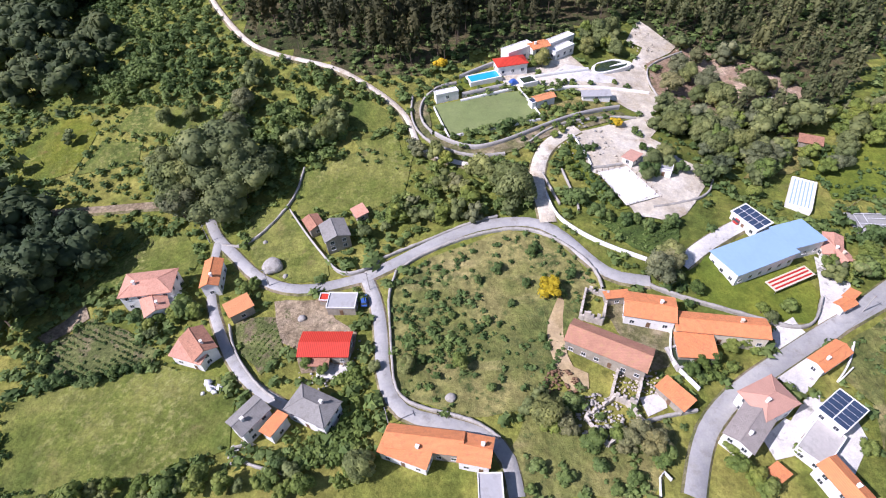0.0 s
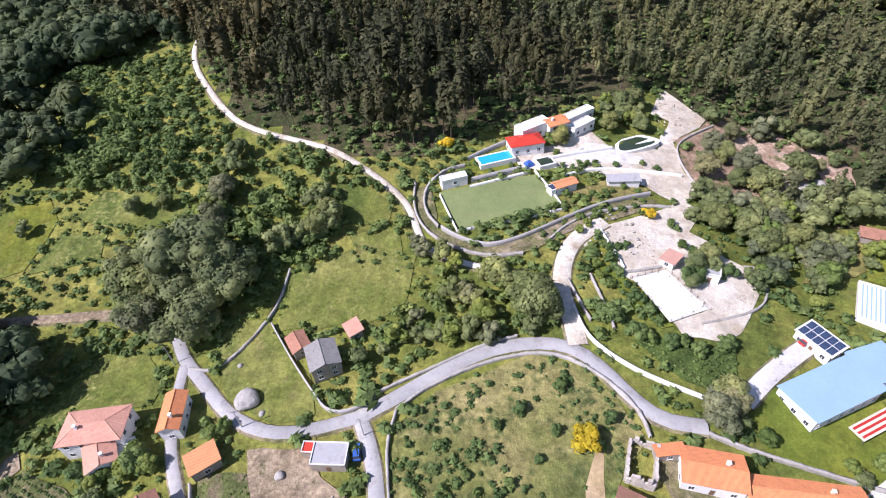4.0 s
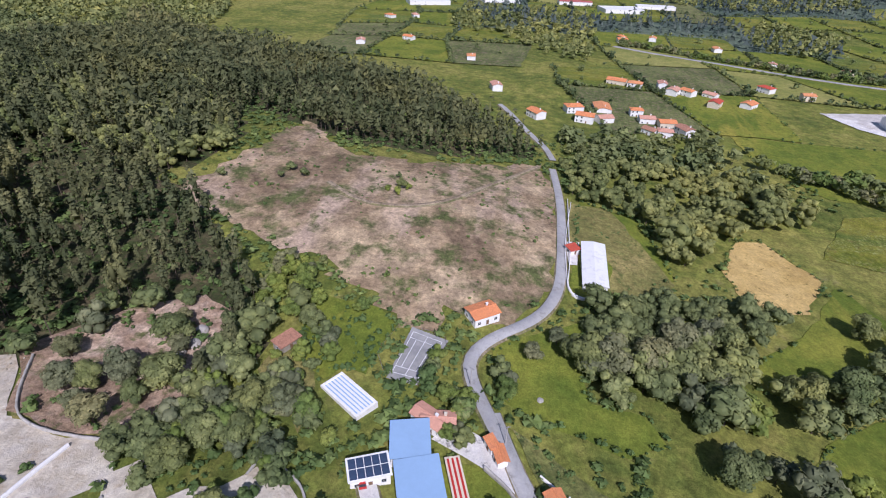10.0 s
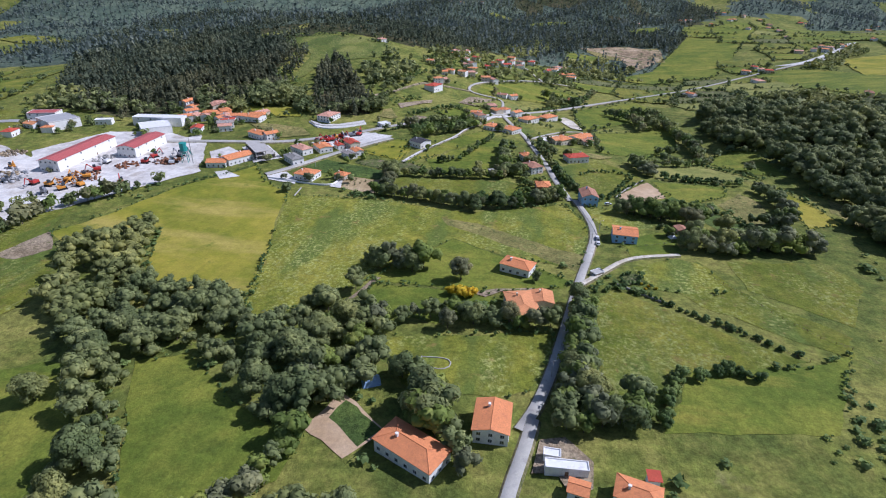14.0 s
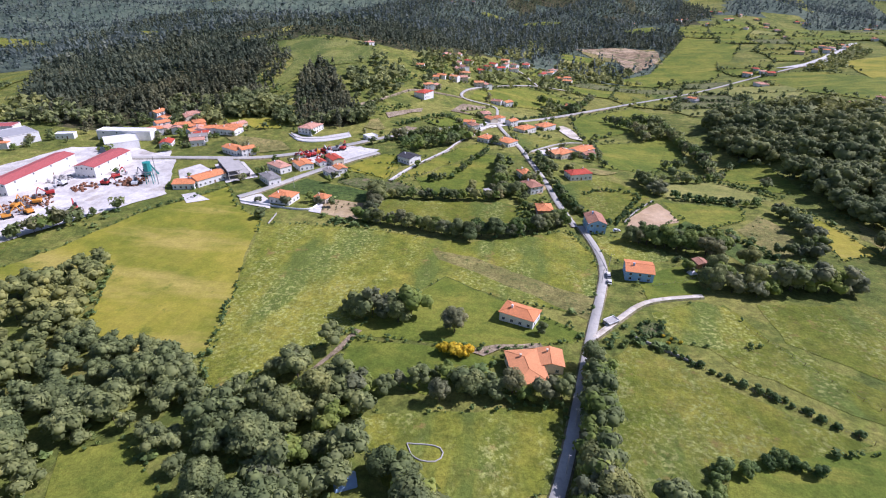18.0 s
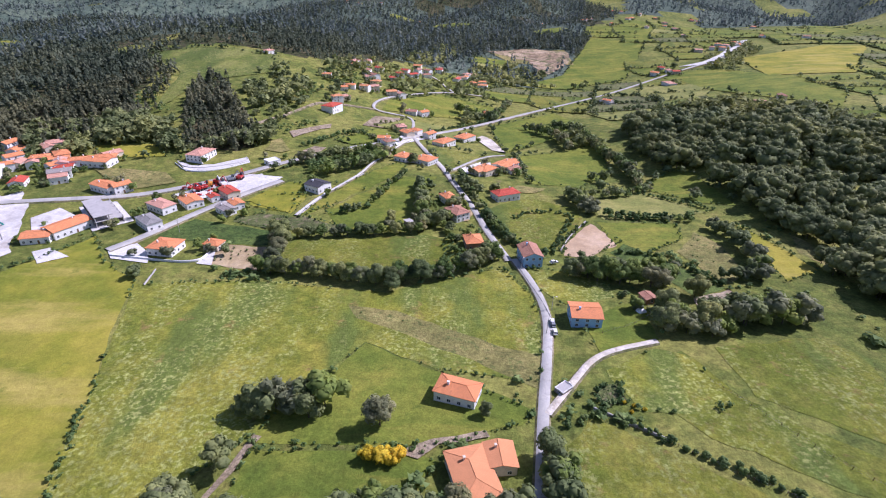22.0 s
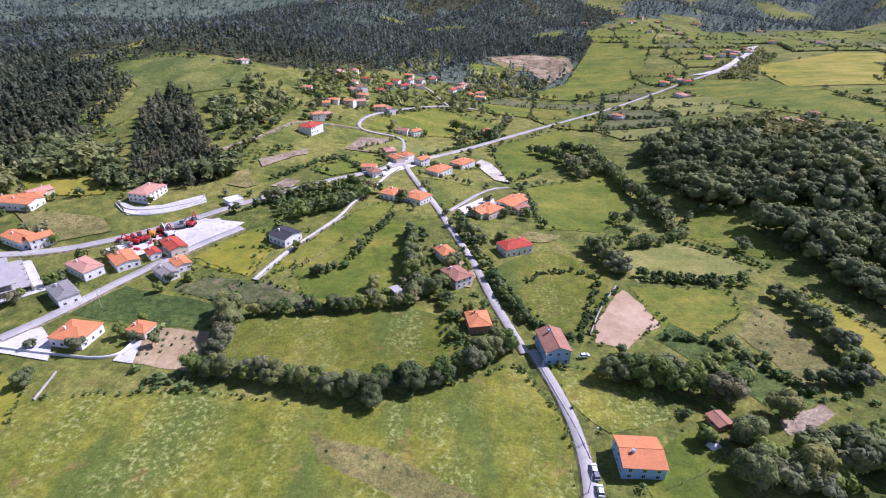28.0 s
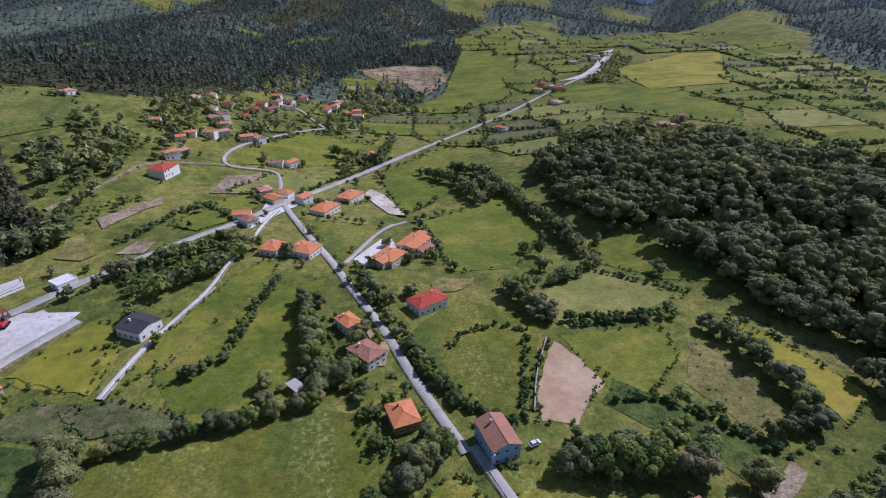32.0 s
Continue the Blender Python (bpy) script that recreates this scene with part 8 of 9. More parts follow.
rubble("stone_blocks_heap", "stacks of pale stone slabs in the yard", -348.2, 237.9, 20, 100, 2, "roof_greymetal")
rubble("scrap_heap", "rusty scrap metal and beams in the yard", -157.7, 374, 12, 60, 1.3, "paint_red")


WOOD_PTS = collections.defaultdict(list)


def wood(kind, spacing, outline):
    WOOD_PTS[kind].append(scatter(outline, spacing))


def hedge(spacing, height, line):
    q = along(line, spacing * 0.8)
    q = q + rng.uniform(-1.6, 1.6, q.shape)
    q = clear(q[:, 0], q[:, 1], False, 1.0)
    for x, y in q:
        kind = "shrub" if height < 4.5 else str(rng.choice(["oak", "oak", "grey", "bright"] if height > 5.5 else ["bright", "shrub", "oak"]))
        tree(kind, float(x), float(y), float(height * rng.uniform(0.7, 1.25)))

tree("oak", -295, 189, 9)
tree("oak", -291, 199, 8)
tree("oak", -288, 206, 8)
tree("oak", -256, 225, 9)
tree("oak", -250, 237, 8)
tree("oak", -372, 189, 11)
tree("oak", -357, 196, 10)
tree("oak", -237, 254, 8)
tree("oak", -300, 183, 7)
tree("oak", -246, 244, 6)
tree("oak", 14, 397.1, 8)
tree("oak", 19.7, 385.5, 9)
tree("oak", 25.1, 375, 8)
tree("oak", 5.3, 413.2, 6)
tree("oak", -7.7, 379.5, 8)
tree("oak", -29.8, 328.9, 7)
tree("oak", 5.5, 317.1, 6)
tree("oak", -11, 320.8, 8)
tree("yellow", -14.9, 148.5, 4.5)
tree("yellow", -19.5, 149.5, 4)
tree("yellow", -10.5, 148.8, 4)
tree("yellow", 23.3, -70.4, 5)
tree("yellow", 51.8, -176.2, 4)
tree("yellow", -12, -143.7, 3.2)
tree("grey", -17.4, 163.2, 11.25)
tree("oak", -57.4, 168.1, 8.75)
tree("oak", -41.1, 166.6, 10)
tree("grey", -71.8, 132.8, 7.5)
tree("oak", -22, 251, 8)
tree("oak", 16.9, 167.5, 5)
tree("oak", -148, 260.1, 8.125)
tree("bright", 49.3, -49.2, 5)
tree("oak", 63, -49, 4.5)
tree("oak", 28.8, -34.2, 8)
tree("grey", 6.4, -26.3, 7)
tree("grey", 11.3, -27.7, 6)
tree("oak", 28.7, -105, 12)
tree("oak", 31, -109, 11)
tree("grey", -8.7, -74.4, 9)
tree("grey", -12.8, -77.3, 8)
tree("oak", -12.8, -80.3, 7)
tree("grey", 126.2, -156.2, 10)
tree("grey", 128, -145.9, 9)
tree("oak", 94.2, -140, 9)
tree("oak", 90.4, -145, 8)
tree("bright", 100.3, -137.9, 6)
tree("oak", 145.1, -120.3, 14)
tree("oak", 137.3, -121.9, 14)
tree("oak", 128.8, -120.9, 13)
tree("grey", 140.5, -110.1, 12)
tree("oak", 120.1, -117.5, 11)
tree("grey", 134.1, -126.4, 12)
tree("oak", 157.2, -153.5, 7)
tree("oak", 147.3, -154.9, 6)
tree("oak", 194.9, -149.9, 6)
tree("grey", -56.1, -122.4, 10)
tree("bright", -54.8, -116.6, 8)
tree("oak", 10.8, -179.5, 6)
tree("bright", -45.2, -133.2, 9)
tree("oak", -31.3, -140.5, 8)
tree("oak", -40.9, -137, 9)
tree("oak", -44.5, -129.4, 8)
tree("oak", -15.7, -114.5, 5)
tree("oak", -35.8, -60.9, 4)
tree("bright", -18, -69.8, 4)
tree("bright", -49.5, -108.3, 5)
tree("oak", -90.6, -130.2, 8)
tree("grey", -86.3, -121.5, 6)
tree("bright", -82.2, -65.7, 6.5)
tree("grey", -83.6, -121.7, 5)
tree("oak", -194.8, -128.3, 6)
tree("grey", -99, -58.6, 7)
tree("grey", -108.6, -50.9, 7)
tree("bright", -110.6, -140.5, 8)
tree("bright", -103.4, -117.1, 5)
tree("bright", -60.6, -79.5, 5)
tree("bright", -68.6, -77.4, 6)
tree("oak", -148.7, 63.4, 10)
tree("oak", -142, 85, 11.25)
tree("oak", -105, 26.8, 11.25)
tree("oak", -110, 41.4, 12.5)
tree("grey", -104.4, -21.8, 15)
tree("grey", -99.3, -35.5, 15)
tree("oak", -100.2, -42.5, 12.5)
tree("grey", -118.5, -11.2, 13.75)
tree("oak", -93.2, -1.8, 11.25)
tree("oak", -59.5, 23.8, 8.75)
tree("oak", -68.1, -3.3, 10)
tree("oak", -48.6, 17.2, 8.75)
tree("oak", -28.8, 37.5, 8.75)
tree("grey", -56.2, 9.2, 8.75)
tree("oak", -122.4, 7.6, 12.5)
tree("grey", -124.6, 0.1, 12.5)
tree("oak", -73.9, 78.3, 11.25)
tree("oak", -67.5, 95.4, 12.5)
tree("oak", -65.7, 108.8, 11.25)
tree("oak", -56.1, 119, 11.25)
tree("oak", -61.3, 71.8, 11.25)
tree("oak", 123.5, 425, 10)
tree("oak", 91.9, 361, 10)
tree("grey", 96.6, 361.4, 8.75)
tree("grey", 174.1, 382.3, 7.5)
tree("oak", 115.6, 429.4, 7.5)
tree("oak", 117.5, 245.3, 10)
tree("oak", 99.4, 232.7, 11.25)
tree("oak", 94.2, 219.4, 11.25)
tree("oak", 111, 219.5, 11.25)
tree("oak", 129.1, 223.7, 11.25)
tree("oak", 34.2, 148.7, 10)
tree("oak", 35.8, 128.3, 8.75)
tree("oak", 31.2, 100.5, 10)
tree("oak", 35.5, 92.2, 10)
tree("oak", 40.4, 81.2, 10)
tree("oak", 47.6, 80.5, 8.75)
tree("oak", -15.3, 78.3, 13.75)
tree("oak", -15.2, 70.8, 13.75)
tree("oak", -27, 91.7, 10)
tree("grey", 7.1, 130.1, 10)
tree("bright", 11.3, 127.5, 6)
tree("oak", -7, 127.9, 8.75)
tree("grey", -16.6, 123.2, 8.75)
tree("shrub", 63.3, -49.8, 3.5)
tree("shrub", 59.2, -51.3, 2.5)
tree("shrub", 43.3, -75.6, 2.5)
tree("shrub", 37.2, -79.1, 3)
tree("shrub", 29.6, -73.6, 2.5)
tree("shrub", 41.4, -62.3, 2.2)
tree("shrub", 20.5, -69.4, 3)
tree("shrub", 26.6, -84.5, 3)
tree("shrub", 16.3, -75.8, 3)
tree("shrub", 62.3, -80.3, 2.5)
tree("shrub", 57, -71.8, 2)
tree("shrub", 27.1, -56.4, 2)
tree("shrub", 18.9, -22.7, 3)
tree("shrub", 33, -23, 3)
tree("shrub", 11.9, -20.1, 3)
tree("shrub", 27, -20.4, 3)
tree("shrub", 16.2, -17.8, 2.5)
tree("shrub", 34.9, -18.2, 2.5)
tree("shrub", 20.5, -27.9, 3)
tree("shrub", 22.8, -37.6, 4)
tree("shrub", 41.7, -42.6, 2.2)
tree("shrub", 51, -64.7, 2)
tree("shrub", 34.3, -67.3, 2)
tree("shrub", 55.1, -57.8, 1.8)
tree("grey", 25.1, -32, 6)
tree("grey", 30.1, -34.2, 6)
tree("grey", 8, -30.3, 6)
tree("grey", 4.7, -27.6, 6)
tree("grey", 12.9, -26.4, 4.5)
tree("bright", 89.7, -51.3, 4)
tree("bright", 84.9, -49.4, 3.5)
tree("bright", 85.4, -20.2, 5)
tree("bright", 93.4, -21.7, 5)
tree("bright", 130.1, -74.2, 5)
tree("bright", 125.6, -70.7, 5)
tree("bright", 135.5, -69.5, 4)
tree("bright", 138.2, -67.8, 4)
tree("bright", 111.9, -77.7, 4)
tree("bright", 109.7, -79.6, 4)
tree("bright", -16, -49.1, 4)
tree("bright", -21.6, -52.4, 4)
tree("bright", -25.3, -54, 4)
tree("bright", -9.1, -46, 4)
tree("bright", -12.5, -47.6, 4)
tree("bright", -11.9, -22.3, 5)
tree("bright", -14.8, -19.8, 5)
tree("bright", -12, -26.1, 4)
tree("bright", -16.3, -17.3, 5)
tree("bright", -66.6, -78.2, 5)
tree("bright", -73.7, -82.2, 6)
tree("bright", -73.8, -76, 6)
tree("bright", -27.9, -25.9, 3)
tree("bright", -43.8, -25.8, 4)
tree("bright", -42.1, -64.6, 4)
tree("bright", -34.4, -63.6, 4)
tree("bright", -18.3, -70.7, 4)
tree("bright", 103.8, -21.4, 5)
tree("bright", 109.5, -22.9, 5)
tree("bright", 114.4, -21.9, 4)
tree("bright", 122, -20.9, 5)
tree("bright", 130.3, -21.9, 4)
tree("bright", -20, -36.3, 2.5)
tree("oak", 73, -23.5, 7)
tree("oak", 71.5, -49.5, 3)
tree("yellow", 120, -20.8, 2.5)
tree("oak", -16.9, -200.5, 9)
tree("oak", -22.5, -204.5, 9)
tree("oak", -9.7, -190.1, 7)
tree("oak", -22.4, -191.5, 6)
tree("oak", 10.2, -182.3, 6)
tree("oak", -23.5, -124.7, 6)
tree("oak", -18.8, -121, 6)
tree("oak", -24.4, -120.4, 5)
tree("oak", -42.9, -129.3, 9)
tree("oak", -53.7, -131.6, 9)
tree("oak", -56.4, -126.2, 8)
tree("shrub", 1.7, -129.3, 2.2)
tree("shrub", -0.7, -129.7, 2.5)
tree("shrub", 5.4, -142.8, 2.5)
tree("bright", 8.9, -139.1, 3)
tree("bright", 12, -136.1, 3)
tree("shrub", 10, -129.4, 2.5)
tree("bright", 9.7, -122.3, 3)
tree("bright", 9.7, -117.4, 3.5)
tree("bright", 7.9, -114.2, 3)
tree("shrub", -17.8, -139.8, 2.5)
tree("shrub", -19.4, -137.8, 2)
tree("bright", -18.3, -129.9, 3)
tree("shrub", -20.6, -128.1, 2.5)
tree("bright", -25.3, -128.4, 3)
tree("bright", -27.5, -126.7, 3.5)
tree("shrub", 12.8, -153.1, 2.5)
tree("shrub", 9.8, -151.5, 2.5)
tree("shrub", 4.2, -153.3, 2.5)
tree("shrub", -7.4, -157.3, 2)
tree("shrub", -11.9, -155.1, 2)
tree("shrub", 12.8, -174, 2.5)
tree("bright", 14.1, -182, 3.5)
tree("bright", 13.7, -179.3, 3)
tree("shrub", 0.2, -168.2, 2)
tree("shrub", 2.7, -169.3, 2)
tree("shrub", -7.6, -169.5, 2)
tree("shrub", -17.4, -170.7, 2)
tree("shrub", -22.2, -168.4, 2)
tree("shrub", 42.3, -167.9, 1.8)
tree("shrub", 37.2, -164.5, 1.8)
tree("shrub", 29.7, -167, 2)
tree("yellow", 63.8, 173.7, 1.2)
tree("yellow", 66.8, 172, 1.2)
tree("yellow", 69.7, 170.2, 1.2)
tree("yellow", 64.9, 168.9, 1.2)
tree("shrub", 6.4, -130.7, 2)
tree("shrub", 5.6, -124.4, 2.5)
tree("shrub", 3.8, -119.4, 2.5)
tree("shrub", 2.9, -114.7, 2)
tree("shrub", 0.8, -109.4, 3)
tree("shrub", -0.8, -105.2, 3)
tree("shrub", -2.6, -102, 2.5)
tree("shrub", 4.8, -121.3, 2)
tree("shrub", 2.7, -110.2, 2.5)
tree("bright", -14.6, 364.7, 5)
tree("bright", -9.8, 354.2, 4)
tree("bright", -11.9, 338.9, 4)
tree("bright", -7.6, 329.7, 4)
tree("bright", -3.8, 334.5, 4)
tree("bright", 1.5, 321.1, 5)
tree("bright", -13.8, 324.9, 4)
tree("bright", 6.3, 304.6, 5)
tree("bright", 8.2, 289.7, 5)
tree("bright", 4, 312.6, 4)
tree("oak", 16.7, 282.9, 6)
tree("oak", 23.9, 290, 6)
tree("oak", 29.1, 286.5, 6)
tree("oak", 14.3, 392.8, 6)
tree("oak", 16.9, 379.8, 6)
tree("oak", 21.9, 362.3, 7)
tree("oak", 24, 351.4, 6)
tree("oak", 115.6, 403.6, 10)
tree("oak", 115.9, 431.7, 7)
tree("oak", 172.5, 376.6, 8)
tree("oak", 8, 398.9, 5)
tree("oak", 104.8, 385.9, 6)
tree("oak", -151.8, 646.3, 6)
tree("oak", -136, 623.7, 5)
tree("oak", -181.6, 640.2, 7)
tree("oak", -160.7, 620.7, 7)
tree("oak", -203.2, 642.8, 7)
tree("oak", -229.8, 487, 9)
tree("oak", -211.5, 481.2, 9)
tree("oak", -236.4, 470, 9)
tree("grey", 97.1, 353.2, 9)
tree("bright", -113.5, -147, 8)
tree("bright", -102.8, -148.1, 8)
tree("bright", -106, -139, 8)
tree("bright", -93.7, -138, 7)
tree("bright", -101.4, -132.3, 6)
tree("bright", -79.6, -149.3, 7)
tree("bright", -58.3, -126, 7)
tree("bright", -65.5, -124.6, 6)
tree("bright", -189.3, -133.9, 4)
tree("bright", -187.2, -128.5, 4)
tree("bright", -194.9, -125.1, 4)
tree("bright", -102.5, -118.8, 4)
tree("bright", -79.4, -64.8, 6)
tree("bright", -83.5, -123.3, 4)
tree("oak", -189.7, -176, 5)
tree("oak", -194.5, -185.3, 5)
tree("oak", -183.8, -185.6, 4)
tree("oak", -174.6, -211, 5)
tree("oak", -208.3, -133.3, 3)

# gardens: small trees and bushes round the houses of the valley
GARDEN = np.random.default_rng(23)
for cx, cy, r in [k for k in KEEP_OUT if k[1] > 230 and k[0] > -640]:
    for _ in range(int(GARDEN.integers(3, 7))):
        a, d = GARDEN.uniform(0, 6.28), r + GARDEN.uniform(0.5, 9)
        q = clear(np.array([cx + d * math.cos(a)]), np.array([cy + d * math.sin(a)]), False, 1.2)
        if len(q):
            kd = str(GARDEN.choice(["bright", "oak", "shrub", "grey"]))
            LOOSE[kd].append((float(q[0, 0]), float(q[0, 1]), float(GARDEN.uniform(1.5, 3.0) if kd == "shrub" else GARDEN.uniform(3.0, 7.5))))

SLOPE = np.random.default_rng(5)
for _ in range(26):
    sx, sy = float(SLOPE.uniform(-92, -37)), float(SLOPE.uniform(-198, -152))
    if inside([(-36, -186), (-55, -202), (-80, -190), (-95, -170), (-87, -155), (-50, -150), (-34, -165)], np.array([sx]), np.array([sy]))[0]:
        tree(str(SLOPE.choice(["oak", "grey"])), sx, sy, float(SLOPE.uniform(5, 11)))

# ---- woods and hedges ----
wood("pine", 8, [(-585.7, 564.4), (-761.9, 900.1), (-409.3, 717.1), (-315.6, 624.9), (-288, 528.4), (-254.2, 488.9), (-326.9, 425.8), (-415.3, 433.5), (-498.7, 456.3)])
wood("oak", 9, [(-66, 952), (-53, 879), (-8, 968), (31, 1147), (-10, 1177)])
wood("oak", 9, [(38, 955), (47, 886), (141, 884), (215, 885), (243, 1009), (165, 979), (123, 1061)])
wood("oak", 13, [(-151, 683), (-120, 592), (-113, 652), (-105, 742), (-50, 740), (-64, 839), (-140, 797)])
wood("oak", 12, [(-194, 666), (-169, 573), (-134, 557), (-134, 611), (-159, 674)])
wood("oak", 12, [(-85, 678), (-45, 666), (19, 741), (69, 731), (50, 818), (-46, 769)])
wood("oak", 10, [(26, 608), (45, 655), (76, 685), (66, 697), (22, 656)])
wood("oak", 12, [(120, 595), (148, 606), (148, 557), (128, 522), (114, 549)])
wood("oak", 11, [(454, 1027), (597, 1180), (574, 1066), (466, 918), (420, 922)])
wood("pine", 7, [(-268, 498), (-249, 491), (-262, 560), (-276, 612), (-297, 635), (-285, 570)])
wood("oak", 7, [(-246, 447), (-230, 434), (-184, 437), (-150, 452), (-140, 470), (-148, 500), (-160, 470), (-184, 446), (-205, 446), (-228, 486), (-262, 488)])
wood("oak", 9, [(-180, 535), (-150, 500), (-140, 520), (-170, 590), (-200, 610), (-196, 575)])
wood("pine", 6.5, [(-203, 444), (-232, 510), (-241, 550), (-251, 602), (-228, 612), (-199, 552), (-182, 531), (-151, 471), (-160, 441)])
wood("pine", 8, [(-382.1, 636.5), (-317.3, 717.5), (-289.8, 679.1), (-303.6, 575.7)])
wood("oak", 9, [(-500.9, 418.1), (-472.1, 448.8), (-399.9, 429.3), (-313, 422.2), (-248.1, 475.5), (-233.1, 442.4), (-320.9, 416.6), (-467.1, 384.5)])
wood("pine", 9, [(-270.1, 744.2), (-212.9, 1424.5), (68, 1363.5), (323.5, 1340), (297.4, 1150.8), (62.8, 1161.9), (-143.3, 758.7), (-190.9, 752.8)])
wood("pine", 10, [(-456.7, 406.6), (-509.9, 572.2), (-382.5, 618.9), (-327, 713.9), (-302.9, 554.2), (-248.2, 484.8), (-302.3, 441.6), (-373.3, 394.9)])
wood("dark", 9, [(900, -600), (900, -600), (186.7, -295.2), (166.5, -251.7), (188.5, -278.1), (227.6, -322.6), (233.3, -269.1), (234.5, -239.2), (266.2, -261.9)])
wood("tall", 7, [(157.1, -126.4), (146, -132.7), (121.8, -127.5), (108.2, -118.6), (118.2, -107.7), (135.8, -107.2), (151.5, -113.6)])
wood("bush", 6.8, [(228.8, -251.8), (169.6, -252.8), (131.7, -189.8), (106.3, -182.3), (81.8, -165.4), (95, -157.4), (107.8, -143.1), (109.5, -123.5), (128.4, -134.5), (157.7, -145.5), (190.3, -166.8), (218.2, -191.8), (233.6, -214.7)])
wood("bush", 5.5, [(115.5, -177.9), (74, -161.1), (63, -137.8), (84.4, -118.5), (105.7, -130.7), (118.4, -147.4)])
wood("bush", 6, [(209.5, -175.4), (194.4, -197.3), (140.1, -184.5), (117.9, -160.8), (134, -149.2), (184.5, -167.6)])
wood("bush", 5.5, [(66.9, -124.5), (30.1, -118.2), (24.5, -102.2), (40.8, -100.2), (68.1, -99.7), (83, -101.3), (64.7, -111.5)])
wood("euc", 7.2, EUC_WOODS[0])
wood("oak", 8, [(-160.9, -239.6), (-203.9, -217.5), (-392.2, -378.2), (-272.9, -441), (-141.4, -550.1), (-88.5, -360.5), (-168.2, -302.3)])
wood("euc", 7, EUC_WOODS[1])
wood("oak", 9, [(-346.7, -50.9), (-366.9, 52.6), (-304.7, 68.1), (-248.4, 83.1), (-229.7, 42.6), (-173.5, -0), (-190.1, -15.6), (-233.3, -46.6)])
wood("oak", 9, [(-134.5, -34.8), (-160.5, 4.5), (-149.3, 34.5), (-108.1, 7.7), (-92.2, -11.7), (-90.6, -37.1), (-107, -45.1)])
wood("oak", 9, [(-194.5, 116.6), (-225.1, 165), (-223.4, 208.8), (-198.9, 199.4), (-170.8, 144), (-121, 130.1), (-97.8, 115.5), (-64, 149.7), (-33.5, 108.8), (-35.7, 90.4), (-43.3, 72.4), (-68, 61.2), (-78.1, 63.8), (-90.6, 83.1), (-119.4, 97.5), (-154.3, 82.3)])
wood("oak", 9, [(-145.9, -10.4), (-153, 30.9), (-111.8, 10.1), (-84.5, -29.8), (-94.5, -47.3), (-134.9, -36.5)])
wood("oak", 9, [(-170.9, 63.6), (-164.7, 113.6), (-110.8, 62.8), (-81.7, 18), (-95.8, 10.6), (-126.8, 46.3)])
wood("oak", 9, [(-227.1, 217.3), (-211.5, 218), (-148.9, 150.4), (-104.4, 131.3), (-96.6, 116.2), (-123.5, 88.8), (-179.3, 118.8)])
wood("pine", 8.5, [(-415.1, 633.6), (-375.4, 685.8), (-302.9, 666.8), (-287.5, 547.4), (-275.6, 509), (-312.9, 482)])
wood("pine", 8, [(-351.8, 609.4), (-346.5, 708.2), (-307.7, 676.9), (-293.2, 558)])
wood("pine", 10, [(-346.5, 708.2), (-373.2, 1583.3), (173.5, 1576.4), (327.2, 1323.9), (285.9, 1151.5), (134.3, 1208.3), (-155.9, 818.9), (-237.1, 771.3)])
wood("pine", 11, [(-879.9, 918.2), (-900, 1522.8), (-597.1, 2327.8), (491.4, 2428.3), (489.3, 1677.6), (348.2, 1412), (31.1, 1651.9), (-373.2, 1583.3), (-360.6, 735.2), (-430.8, 655.7)])
wood("pine", 11, [(-900, -52.1), (-900, 807.7), (-900, 1604.4), (-771.1, 1136.3), (-862.5, 676.9), (-896.4, 391.5), (-900, 218.8), (-883.3, 38)])
wood("oak", 8, [(-346, 467), (-297, 483), (-276, 504), (-233, 482), (-206, 440), (-239, 432), (-286, 427), (-321, 431)])
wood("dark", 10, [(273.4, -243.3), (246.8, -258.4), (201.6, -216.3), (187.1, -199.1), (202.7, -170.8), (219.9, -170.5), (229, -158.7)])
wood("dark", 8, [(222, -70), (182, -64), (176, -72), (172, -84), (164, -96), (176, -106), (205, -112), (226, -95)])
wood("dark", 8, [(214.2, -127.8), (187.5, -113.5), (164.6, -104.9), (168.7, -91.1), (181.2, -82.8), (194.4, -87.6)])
wood("oak", 8, [(-32, -153.5), (-67.4, -158.8), (-96.4, -146.2), (-108.2, -134.5), (-100.4, -120.1), (-78.5, -134.3), (-51.6, -113.7), (-39.7, -118.6), (-28.1, -132.8)])
wood("euc", 7.6, EUC_WOODS[2])
wood("high", 8, [(182.1, 575.2), (169, 491.9), (183.6, 443.9), (200.6, 425.3), (231.5, 424.6), (261.3, 414.6), (289.5, 378.2), (336.7, 305), (446.4, 415.3), (366.4, 487), (353.3, 576.9), (306.9, 639.8), (229.7, 626)])
wood("high", 8, [(196.9, 407.4), (221.5, 403.4), (247.7, 396.6), (276, 358.4), (324.8, 293.2), (206.4, 177.8), (197, 247.3), (194.3, 256.8), (193.2, 279.3), (196.4, 318.6), (199.9, 365.6)])
wood("bush", 6, [(-162, 545), (-142, 600), (-128, 640), (-150, 652), (-174, 600)])
wood("bush", 7, [(-235, 500), (-268, 545), (-262, 600), (-285, 560), (-290, 520)])
wood("bush", 6, [(-150, 470), (-130, 500), (-112, 520), (-118, 535), (-150, 500)])
wood("bush", 7, [(-120, 640), (-100, 700), (-130, 790), (-150, 720)])
wood("bush", 6, [(10, 600), (50, 655), (60, 648), (24, 596)])
